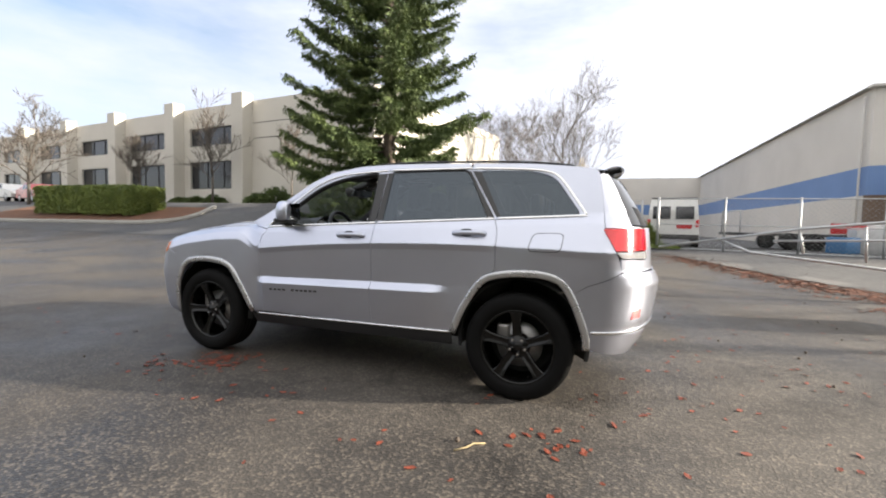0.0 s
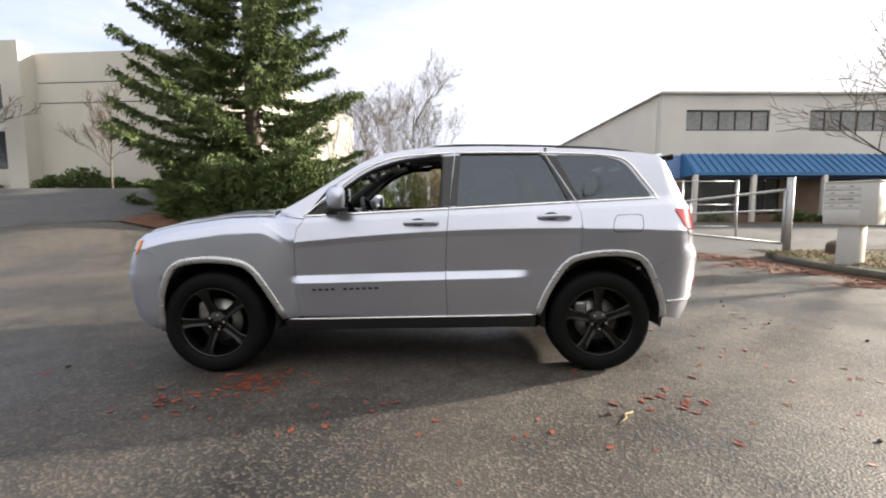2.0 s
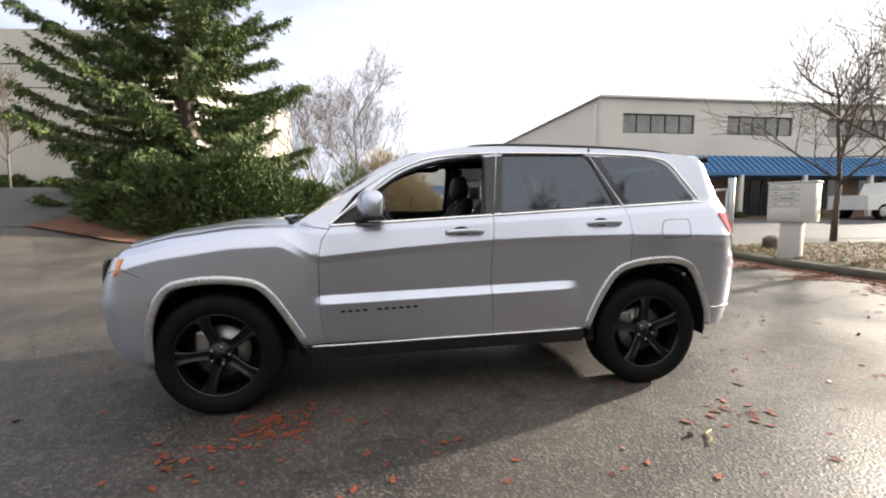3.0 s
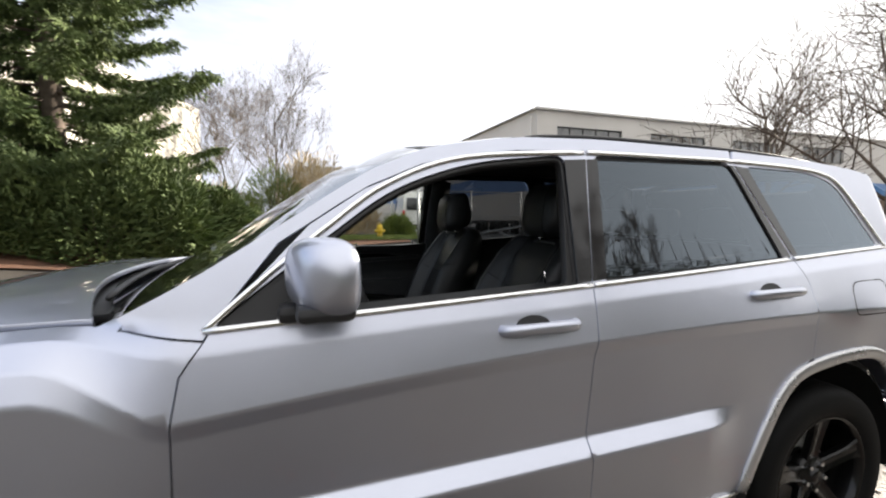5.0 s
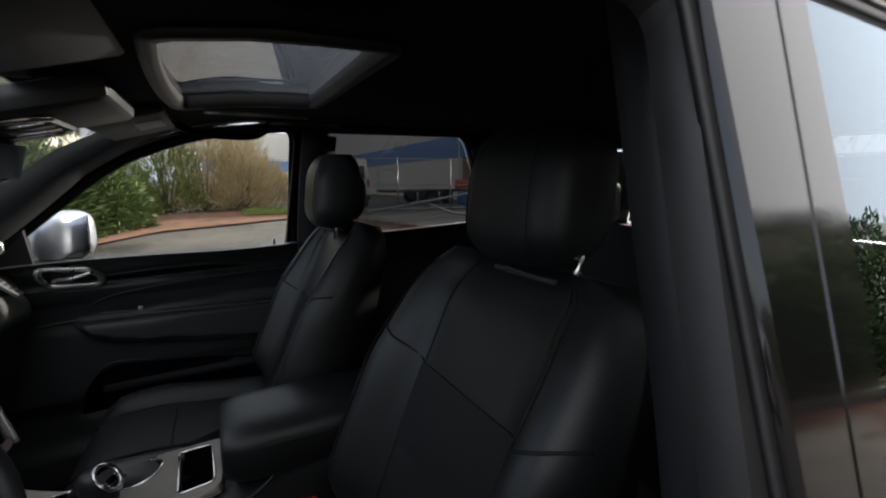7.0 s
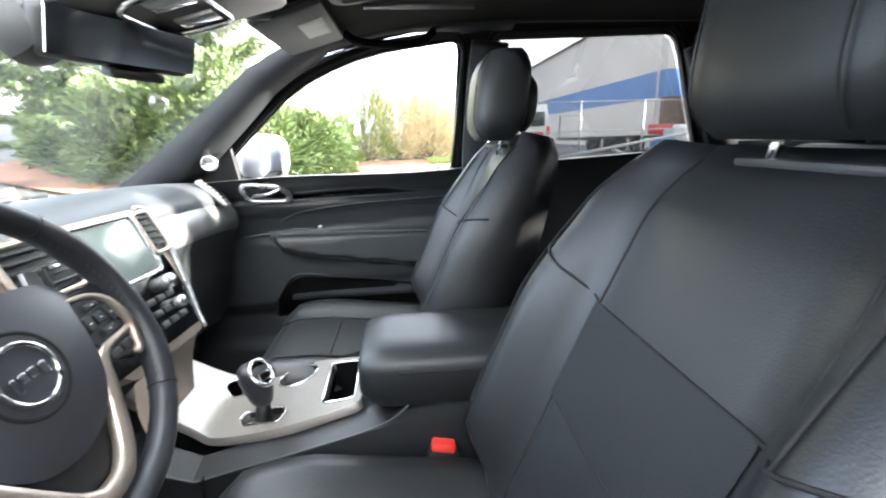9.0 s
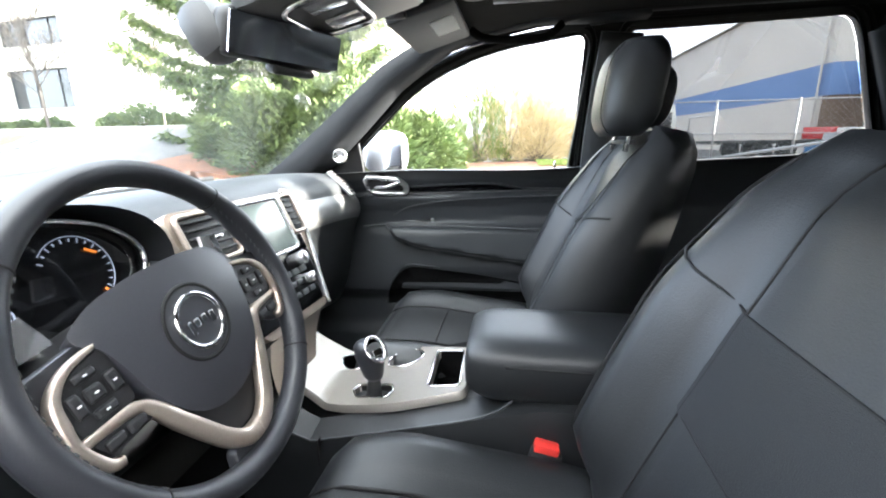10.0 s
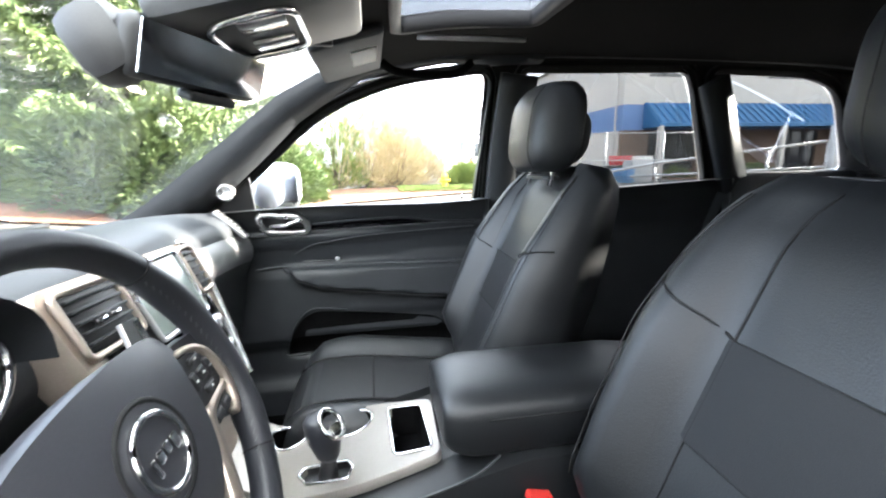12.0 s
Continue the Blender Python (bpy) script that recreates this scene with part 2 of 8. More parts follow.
def fill(outline, holes=(), step=0.04, rows=()):
    """Triangles over a flat outline with holes, on a regular lattice inside."""
    from mathutils.geometry import delaunay_2d_cdt
    loops = [outline, *holes]
    pts, edges = [], []
    for loop in loops:
        s = len(pts)
        pts += [Vector(p) for p in loop]
        edges += [(s + i, s + (i + 1) % len(loop)) for i in range(len(loop))]
    rim = [Vector(p) for p in pts]
    rim_np = np.array([tuple(p) for p in rim])
    xs, ys = [p[0] for p in outline], [p[1] for p in outline]
    levels = [min(ys) + (j + 0.5) * step for j in range(int((max(ys) - min(ys)) / step) + 1)]
    levels = [y for y in levels if all(abs(y - r) > step * 0.4 for r in rows)] + [r for r in rows if min(ys) < r < max(ys)]
    for i in range(int((max(xs) - min(xs)) / step) + 1):
        for y in levels:
            q = (min(xs) + (i + 0.5) * step, y)
            if inside(q, outline) and not any(inside(q, h) for h in holes) and np.min(np.hypot(rim_np[:, 0] - q[0], rim_np[:, 1] - q[1])) > step * 0.3:
                pts.append(Vector(q))
    v, _, f, _, _, _ = delaunay_2d_cdt(pts, edges, [], 0, 1e-5)
    flat = [tuple(p) for p in v]
    tris = []
    for t in f:
        c = (sum(flat[i][0] for i in t) / 3, sum(flat[i][1] for i in t) / 3)
        if inside(c, outline) and not any(inside(c, h) for h in holes):
            a, b, d = (Vector(flat[i]) for i in t)
            area = (b - a).cross(d - a)
            if abs(area) > 1e-10:
                tris.append(tuple(t) if area > 0 else tuple(reversed(t)))
    return flat, tris


def skin(name, outline, place, material, holes=(), step=0.04, thick=0.018, flip=False, offset=0.0, edge=0.025, rows=()):
    """A shaped sheet: a flat outline carried onto the surface place(a, b), with true normals and a turned-in edge."""
    outline = dense(outline, edge)
    holes = [dense(h, edge) for h in holes]
    flat, tris = fill(outline, holes, step, rows)
    h = 0.004

    def normal(a, b):
        n = (Vector(place(a + h, b)) - Vector(place(a - h, b))).cross(Vector(place(a, b + h)) - Vector(place(a, b - h)))
        n = n.normalized() if n.length > 1e-12 else Vector((0, -1, 0))
        return -n if flip else n

    nrm = [normal(*p) for p in flat]
    verts = [Vector(place(*p)) + n * offset for p, n in zip(flat, nrm)]
    normals = list(nrm)
    faces = [tuple(reversed(t)) if flip else t for t in tris]
    count = {}
    for t in faces:
        for a, b in zip(t, t[1:] + t[:1]):
            count[(a, b)] = count.get((a, b), 0) + 1
    for a, b in [e for e in count if (e[1], e[0]) not in count]:
        s = len(verts)
        pa, pb = verts[a], verts[b]
        out = (pb - pa).cross(nrm[a]).normalized() if (pb - pa).length > 1e-9 else nrm[a]
        verts += [pa, pb, pb - nrm[b] * thick, pa - nrm[a] * thick]
        normals += [(out + nrm[a] * 0.6).normalized(), (out + nrm[b] * 0.6).normalized(), out, out]
        faces.append((s + 1, s, s + 3, s + 2))
    return mesh_of(name, verts, faces, material, True, normals)


def lathe(profile, k=48, axis="y"):
    """Spins (radius, along) pairs round an axis through the origin."""
    verts, faces, n = [], [], len(profile)
    for i in range(k):
        a = 2 * math.pi * i / k
        for r, d in profile:
            c, s = r * math.cos(a), r * math.sin(a)
            verts.append((c, d, s) if axis == "y" else ((c, s, d) if axis == "z" else (d, c, s)))
    for i in range(k):
        j = (i + 1) % k
        for q in range(n - 1):
            f = (i * n + q, i * n + q + 1, j * n + q + 1, j * n + q)
            faces.append(f if axis != "z" else tuple(reversed(f)))
    return verts, faces


def moved(verts, m):
    return [m @ Vector(v) for v in verts]


def grid_mesh(name, place, us, vs, material, skip=None, flip=False, thick=0.0):
    verts = [place(u, v) for u in us for v in vs]
    n = len(vs)
    faces = []
    for i in range(len(us) - 1):
        for j in range(n - 1):
            if skip and skip((us[i] + us[i + 1]) / 2, (vs[j] + vs[j + 1]) / 2):
                continue
            f = (i * n + j, (i + 1) * n + j, (i + 1) * n + j + 1, i * n + j + 1)
            faces.append(tuple(reversed(f)) if flip else f)
    return mesh_of(name, verts, faces, material)


def loft(rows, cap=True):
    """Closed loops of equal length joined into a body."""
    k = len(rows[0])
    verts = [p for r in rows for p in r]
    faces = [(i * k + c, i * k + (c + 1) % k, (i + 1) * k + (c + 1) % k, (i + 1) * k + c) for i in range(len(rows) - 1) for c in range(k)]
    if cap:
        faces += [tuple(range(k - 1, -1, -1)), tuple(range((len(rows) - 1) * k, len(rows) * k))]
    return verts, faces


# ---- ground ----
def ground_z(x, y):
    left = 2.15 * smooth((y - 3.5) / 12.5) * smooth((-x - 3) / 9)
    right = 0.5 * smooth((y - 7) / 8) * smooth((x + 6) / 5)
    return left + right


def asphalt(name, dark, light, stone, wet=0.5):
    """Worn asphalt: coarse chippings, damp and dry patches, fine cracks."""
    m = bpy.data.materials.new(name)
    m.use_nodes = True
    n, l = m.node_tree.nodes, m.node_tree.links
    p = n["Principled BSDF"]
    pos = n.new("ShaderNodeNewGeometry").outputs["Position"]
    patch, mid, chips, crack = n.new("ShaderNodeTexNoise"), n.new("ShaderNodeTexNoise"), n.new("ShaderNodeTexVoronoi"), n.new("ShaderNodeTexVoronoi")
    patch.inputs["Scale"].default_value, patch.inputs["Detail"].default_value = 0.45, 5.0
    mid.inputs["Scale"].default_value, mid.inputs["Detail"].default_value = 5.0, 8.0
    chips.inputs["Scale"].default_value = 75.0
    crack.feature = "DISTANCE_TO_EDGE"
    crack.inputs["Scale"].default_value = 0.35
    warp = n.new("ShaderNodeVectorMath")
    warp.operation = "MULTIPLY_ADD"
    warp.inputs[1].default_value = (0.5, 0.5, 0.5)
    for node in (patch, mid, chips):
        l.new(pos, node.inputs["Vector"])
    l.new(mid.outputs["Color"], warp.inputs[0])
    l.new(pos, warp.inputs[2])
    l.new(warp.outputs["Vector"], crack.inputs["Vector"])
    base = n.new("ShaderNodeMix")
    base.data_type = "RGBA"
    base.inputs["A"].default_value, base.inputs["B"].default_value = (*dark, 1), (*light, 1)
    f = n.new("ShaderNodeMapRange")
    f.inputs["From Min"].default_value, f.inputs["From Max"].default_value = 0.38, 0.62
    l.new(patch.outputs["Fac"], f.inputs["Value"])
    l.new(f.outputs["Result"], base.inputs["Factor"])
    speck = n.new("ShaderNodeMix")
    speck.data_type = "RGBA"
    speck.inputs["B"].default_value = (*stone, 1)
    pick = n.new("ShaderNodeMapRange")
    pick.inputs["From Min"].default_value, pick.inputs["From Max"].default_value = 0.62, 0.95
    pick.inputs["To Max"].default_value = 0.75
    sep = n.new("ShaderNodeSeparateColor")
    l.new(chips.outputs["Color"], sep.inputs["Color"])
    l.new(sep.outputs["Red"], pick.inputs["Value"])
    l.new(pick.outputs["Result"], speck.inputs["Factor"])
    l.new(base.outputs["Result"], speck.inputs["A"])
    mul = n.new("ShaderNodeMix")
    mul.data_type, mul.blend_type = "RGBA", "MULTIPLY"
    mul.inputs["Factor"].default_value = 0.55
    grade = n.new("ShaderNodeMapRange")
    grade.inputs["From Min"].default_value, grade.inputs["From Max"].default_value = 0.25, 0.75
    grade.inputs["To Min"].default_value, grade.inputs["To Max"].default_value = 0.45, 1.35
    l.new(mid.outputs["Fac"], grade.inputs["Value"])
    l.new(speck.outputs["Result"], mul.inputs["A"])
    l.new(grade.outputs["Result"], mul.inputs["B"])
    line = n.new("ShaderNodeMapRange")
    line.inputs["From Min"].default_value, line.inputs["From Max"].default_value = 0.0, 0.012
    line.inputs["To Min"].default_value = 0.62
    l.new(crack.outputs["Distance"], line.inputs["Value"])
    mul2 = n.new("ShaderNodeMix")
    mul2.data_type, mul2.blend_type = "RGBA", "MULTIPLY"
    mul2.inputs["Factor"].default_value = 1.0
    l.new(mul.outputs["Result"], mul2.inputs["A"])
    l.new(line.outputs["Result"], mul2.inputs["B"])
    l.new(mul2.outputs["Result"], p.inputs["Base Color"])
    damp = n.new("ShaderNodeMapRange")
    damp.inputs["From Min"].default_value, damp.inputs["From Max"].default_value = 0.35, 0.65
    damp.inputs["To Min"].default_value, damp.inputs["To Max"].default_value = 0.75 - 0.4 * wet, 0.85
    l.new(patch.outputs["Fac"], damp.inputs["Value"])
    l.new(damp.outputs["Result"], p.inputs["Roughness"])
    bump = n.new("ShaderNodeBump")
    bump.inputs["Strength"].default_value, bump.inputs["Distance"].default_value = 0.5, 0.006
    l.new(chips.outputs["Distance"], bump.inputs["Height"])
    l.new(bump.outputs["Normal"], p.inputs["Normal"])
    return m


LOT = asphalt("worn_asphalt", (0.022, 0.020, 0.0185), (0.063, 0.0555, 0.0475), (0.15, 0.127, 0.102), 0.95)
DRIVE = asphalt("dark_asphalt", (0.040, 0.040, 0.042), (0.070, 0.069, 0.068), (0.12, 0.12, 0.12), 0.4)
CONCRETE = surface("kerb_concrete", (0.26, 0.25, 0.23), (0.40, 0.39, 0.36), 0.85, 2.0, 60.0, 0.4, 0.006, world_space=True)
OLD_KERB = surface("mossy_old_concrete", (0.045, 0.042, 0.030), (0.13, 0.115, 0.085), 0.9, 3.0, 50.0, 0.5, 0.008, world_space=True)
GRASS_SOIL = surface("mossy_soil", (0.050, 0.055, 0.018), (0.125, 0.105, 0.040), 0.95, 1.5, 40.0, 0.8, 0.02, world_space=True)
MULCH = surface("bark_mulch", (0.07, 0.035, 0.02), (0.19, 0.085, 0.045), 0.95, 2.0, 50.0, 1.0, 0.03, world_space=True)
STUCCO = surface("cream_stucco", (0.50, 0.475, 0.42), (0.60, 0.57, 0.51), 0.9, 0.4, 45.0, 0.3, 0.004, world_space=True)
STUCCO_PALE = surface("pale_painted_block", (0.52, 0.50, 0.47), (0.64, 0.615, 0.58), 0.88, 0.35, 40.0, 0.3, 0.004, world_space=True)
BROWN_BLOCK = surface("brown_split_block", (0.11, 0.075, 0.055), (0.19, 0.135, 0.10), 0.92, 1.2, 26.0, 0.6, 0.01, world_space=True)
STRIPE = surface("blue_wall_stripe", (0.13, 0.22, 0.42), (0.17, 0.27, 0.50), 0.8, 0.6, 40.0, 0.2, 0.003, world_space=True)
AWNING = surface("blue_sheet_metal", (0.035, 0.13, 0.29), (0.055, 0.18, 0.37), 0.4, 0.8, 30.0, 0.1, 0.002, 0.2, world_space=True)
DARK_GLASS = surface("dark_window", (0.012, 0.014, 0.018), (0.030, 0.032, 0.036), 0.08, 0.6, 3.0, 0.0, 0.0, spec=0.55)
FRAME = surface("dark_bronze_frame", (0.02, 0.02, 0.02), (0.04, 0.04, 0.04), 0.45, 4.0, 60.0, 0.1, 0.001)
# pale base colour stands in for sky reflected in the workshop's upper panes
SKY_PANE = surface("pane_with_painted_sky_reflection", (0.10, 0.105, 0.11), (0.24, 0.24, 0.23), 0.10, 1.3, 5.0, 0.0, 0.0, spec=0.6)
GALV = surface("galvanised_steel", (0.36, 0.37, 0.38), (0.55, 0.56, 0.57), 0.5, 6.0, 90.0, 0.15, 0.001, 0.6)
MAILBOX = surface("beige_sheet_steel", (0.50, 0.49, 0.45), (0.58, 0.57, 0.53), 0.55, 3.0, 60.0, 0.1, 0.001, 0.1)
BARK = surface("bark", (0.06, 0.045, 0.035), (0.15, 0.12, 0.095), 0.95, 5.0, 60.0, 1.0, 0.01)
BARK_PALE = surface("pale_bark", (0.075, 0.063, 0.052), (0.15, 0.128, 0.108), 0.9, 5.0, 60.0, 0.7, 0.006)
NEEDLE = surface("conifer_needles", (0.026, 0.052, 0.015), (0.125, 0.165, 0.045), 0.75, 1.6, 30.0, 0.3, 0.004)
JUNIPER = surface("juniper_needles", (0.028, 0.056, 0.017), (0.125, 0.162, 0.046), 0.75, 2.0, 30.0, 0.3, 0.004)
HEDGE = surface("clipped_hedge_leaves", (0.06, 0.10, 0.02), (0.22, 0.26, 0.06), 0.7, 2.0, 30.0, 0.3, 0.004)
DRYGRASS = surface("dry_stalks", (0.28, 0.21, 0.11), (0.52, 0.42, 0.24), 0.9, 2.0, 30.0, 0.3, 0.004)
LEAF = surface("fallen_leaf", (0.095, 0.022, 0.014), (0.29, 0.068, 0.032), 0.6, 9.0, 60.0, 0.3, 0.002, world_space=True)
LEAF_OLD = surface("old_brown_leaf", (0.075, 0.032, 0.019), (0.23, 0.088, 0.045), 0.75, 3.0, 60.0, 0.3, 0.002, world_space=True)

# one sheet to the horizon, finer near the car
def stretch(n, near, far, mid=0.0):
    a = [i / n for i in range(-n, n + 1)]
    return [mid + near * t + (far - near) * (abs(t) ** 5) * (1 if t > 0 else -1) for t in a]


gx, gy = stretch(70, 40, 1500), stretch(70, 40, 1500, 5.0)
ground = part("ground", grid_mesh("ground", lambda x, y: (x, y, ground_z(x, y)), gx, gy, LOT), None)
tagged(ground, "worn damp asphalt yard with scattered leaves", "ground", kind="structure")


def sheet(name, outline, material, lift_, label, category, step=0.8):
    flat, tris = fill(dense(outline, step), (), step)
    ob = part(name, mesh_of(name, [(x, y, ground_z(x, y) + lift_) for x, y in flat], tris, material), None)
    return tagged(ob, label, category, kind="structure")


sheet("driveway", [(-60, 7.2), (-13.5, 7.6), (-9.6, 9.5), (-7.5, 14.5), (-6.5, 19.2), (-60, 24.5)], DRIVE, 0.012, "dark asphalt driveway rising to the office building", "driveway")
sheet("access_road", [(3.6, 13.0), (7.6, 7.6), (9.6, 7.8), (13.5, 9.0), (45, 9.0), (45, 19.8), (12.4, 19.8), (12.0, 60), (2.5, 60)], DRIVE, 0.012, "grey asphalt access road behind the gate", "road")
# grassy island with its kerb
ISLAND = [(8.05, -12.0), (8.05, 1.0), (8.05, 4.2), (8.25, 5.8), (8.9, 7.0), (10.2, 7.6), (14.0, 7.2), (40.0, 6.5), (40.0, -12.0)]
flat, tris = fill(dense(ISLAND, 0.6), (), 0.6)
isl = part("verge", mesh_of("verge", [(x, y, 0.13 + 0.04 * noise.noise((x * 0.5, y * 0.5, 0))) for x, y in flat], tris, GRASS_SOIL), None)
tagged(isl, "mossy verge strewn with brown leaves", "verge", kind="structure")
v, f = sweep([(x, y, 0.0) for x, y in dense(ISLAND[:8], 0.5)[:-40] if x < 39], [(-0.08, -0.05), (-0.08, 0.12), (-0.05, 0.14), (0.06, 0.145), (0.09, 0.14), (0.09, -0.05)])
kerb = tagged(part("kerb", mesh_of("kerb", v, f, OLD_KERB), None), "dark mossy concrete kerb round the verge", "kerb", kind="structure")


# ---- buildings ----
def wall_box(name, parent, a, b, z0, z1, thick, material, label="", openings=()):
    """A straight wall from a to b with real openings (s0, s1, low, high), thick to its right."""
    a, b = Vector((*a, 0)), Vector((*b, 0))
    d = (b - a).normalized()
    nrm = Vector((d.y, -d.x, 0))
    length = (b - a).length
    cuts_s = sorted({0.0, length, *[o[0] for o in openings], *[o[1] for o in openings]})
    cuts_z = sorted({z0, z1, *[o[2] for o in openings], *[o[3] for o in openings]})
    solid = lambda i, j: 0 <= i < len(cuts_s) - 1 and 0 <= j < len(cuts_z) - 1 and not any(o[0] - 1e-6 <= cuts_s[i] < o[1] - 1e-6 and o[2] - 1e-6 <= cuts_z[j] < o[3] - 1e-6 for o in openings)
    verts, faces = [], []

    def quad(*p):
        s = len(verts)
        verts.extend(p)
        faces.append((s, s + 1, s + 2, s + 3))

    at = lambda s, z, k: a + d * s - nrm * (thick * k) + Vector((0, 0, z))
    for i in range(len(cuts_s) - 1):
        for j in range(len(cuts_z) - 1):
            if not solid(i, j):
                continue
            s0, s1, q0, q1 = cuts_s[i], cuts_s[i + 1], cuts_z[j], cuts_z[j + 1]
            quad(at(s0, q0, 0), at(s1, q0, 0), at(s1, q1, 0), at(s0, q1, 0))
            quad(at(s1, q0, 1), at(s0, q0, 1), at(s0, q1, 1), at(s1, q1, 1))
            if not solid(i - 1, j):
                quad(at(s0, q0, 1), at(s0, q0, 0), at(s0, q1, 0), at(s0, q1, 1))
            if not solid(i + 1, j):
                quad(at(s1, q0, 0), at(s1, q0, 1), at(s1, q1, 1), at(s1, q1, 0))
            if not solid(i, j + 1):
                quad(at(s0, q1, 0), at(s1, q1, 0), at(s1, q1, 1), at(s0, q1, 1))
            if not solid(i, j - 1):
                quad(at(s0, q0, 1), at(s1, q0, 1), at(s1, q0, 0), at(s0, q0, 0))
    return part(name, mesh_of(name, verts, faces, material, False), None, parent, label)


def window_unit(parent, a, d, s0, s1, z0, z1, panes, nrm, deep=0.12, glass=None):
    """A glazed opening: dark frame, mullions and one sheet of glass for each light."""
    c = Vector((*a, 0)) + d * ((s0 + s1) / 2) - nrm * deep + Vector((0, 0, (z0 + z1) / 2))
    ang = math.degrees(math.atan2(d.y, d.x))
    w, h = s1 - s0, z1 - z0
    t = 0.07
    at = Matrix.Translation(c) @ pose(0, 0, 0, 0, 0, ang)
    q = t / 2
    ring = [at @ Vector(p) for p in ((-w / 2 + q, 0, -h / 2 + q), (w / 2 - q, 0, -h / 2 + q), (w / 2 - q, 0, h / 2 - q), (-w / 2 + q, 0, h / 2 - q))]
    v, f = sweep(ring, [(-q, -0.045), (-q, 0.045), (q, 0.045), (q, -0.045)], True, [-nrm] * 4)
    win = part("window", mesh_of("window", v, f, FRAME, False), None, parent, "dark framed office window")
    for i in range(1, panes):
        bm = bmesh.new()
        box(bm, (-w / 2 + w * i / panes, 0, 0), (t - 0.01, 0.08, h - 2 * t))
        bmesh.ops.transform(bm, matrix=at, verts=bm.verts)
        part("mullion", bm, FRAME, win)
    for i in range(panes):
        bm = bmesh.new()
        box(bm, (-w / 2 + w * (i + 0.5) / panes, 0.02, 0), (w / panes - t, 0.02, h - t))
        bmesh.ops.transform(bm, matrix=Matrix.Translation(c) @ pose(0, 0, 0, 0, 0, ang), verts=bm.verts)
        part("pane", bm, glass or DARK_GLASS, win)
    return win


# cream two-storey office building on the rise
office = thing("office_building", "cream two-storey office building with dark windows", "building")
OA, OB = (-72.0, 25.2), (-11.3, 19.25)
od = (Vector((*OB, 0)) - Vector((*OA, 0))).normalized()
on = Vector((od.y, -od.x, 0))
sx = lambda x: (x - OA[0]) / od.x
bays = [(-28.75, -23.2), (-36.9, -31.3), (-44.9, -39.3), (-53.2, -47.6), (-61.4, -55.8)]
opens = [(sx(l), sx(r), z0, z1) for l, r in bays for z0, z1 in ((3.45, 5.55), (6.75, 8.12))]
wall_box("wall", office, OA, OB, 0.0, 9.62, 0.35, STUCCO, "cream rendered front wall", opens)
for o in opens:
    window_unit(office, OA, od, *o, 3, on, 0.2)
wall_box("wall", office, OB, (-7.8, 37.0), 0.0, 9.62, 0.35, STUCCO, "cream rendered end wall")
wall_box("wall", office, (-7.8, 37.0), (-70.5, 43.5), 0.0, 9.62, 0.35, STUCCO)
wall_box("wall", office, (-70.5, 43.5), OA, 0.0, 9.62, 0.35, STUCCO)
bm = bmesh.new()
bm.faces.new([bm.verts.new((x, y, 9.2)) for x, y in ((-71.7, 25.5), (-11.6, 19.6), (-8.1, 36.7), (-70.6, 43.2))])
part("roof", bm, CONCRETE, office)
for x in (-22.35, -30.05, -38.1, -46.2, -54.5):
    c = Vector((*OA, 0)) + od * sx(x)
    bm = bmesh.new()
    box(bm, (c.x + on.x * 0.42, c.y + on.y * 0.42, 5.05), (1.15, 0.85, 10.0), 0.02, pose(0, 0, 0, 0, 0, math.degrees(math.atan2(od.y, od.x))))
    part("pilaster", bm, STUCCO, office, "projecting cream pilaster")
for z in (8.05, 6.98):
    bm = bmesh.new()
    c = Vector((*OA, 0)) + od * (sx(-16.5)) + on * 0.004
    box(bm, (c.x, c.y, z), (10.4, 0.012, 0.05), 0, pose(0, 0, 0, 0, 0, math.degrees(math.atan2(od.y, od.x))))
    part("wall_joint", bm, FRAME, office, "dark reveal joint")

# pale block building with blue band and awning
shop = thing("workshop_building", "pale block commercial building with blue band and awning", "building")
SX, SY = 12.7, 20.26
bands = ((0.0, 2.95, STUCCO_PALE), (2.95, 4.22, STRIPE), (4.22, 7.55, STUCCO_PALE))
up = [(14.05 - SX, 18.75 - SX, 5.58, 6.72), (21.0 - SX, 25.65 - SX, 5.58, 6.72), (28.2 - SX, 32.8 - SX, 5.58, 6.72), (35.4 - SX, 40.0 - SX, 5.58, 6.72)]
low = [(14.2 - SX, 17.0 - SX, 0.9, 2.9), (17.3 - SX, 19.6 - SX, 0.9, 2.9), (22.2 - SX, 24.6 - SX, 0.55, 2.9), (26.5 - SX, 29.5 - SX, 0.9, 2.9), (31 - SX, 34 - SX, 0.9, 2.9)]
for z0, z1, m in bands:
    wall_box("wall", shop, (SX, SY), (52.0, SY), z0, z1, 0.3, BROWN_BLOCK if z0 == 0.0 else m, "brown block ground floor" if z0 == 0.0 else "", [o for o in up + low if o[2] >= z0 and o[3] <= z1])
    wall_box("wall", shop, (SX, 56.0), (SX, SY + 0.304), z0, z1, 0.3, m)
    wall_box("wall", shop, (-1.0, 56.0), (SX, 56.0), z0, z1, 0.3, m)
wall_box("wall", shop, (52.0, SY), (52.0, 56.0), 0, 7.55, 0.3, STUCCO_PALE)
for o in up:
    window_unit(shop, (SX, SY), Vector((1, 0, 0)), *o, 5, Vector((0, -1, 0)), 0.12, SKY_PANE)
for o in low:
    window_unit(shop, (SX, SY), Vector((1, 0, 0)), *o, 3, Vector((0, -1, 0)))
bm = bmesh.new()
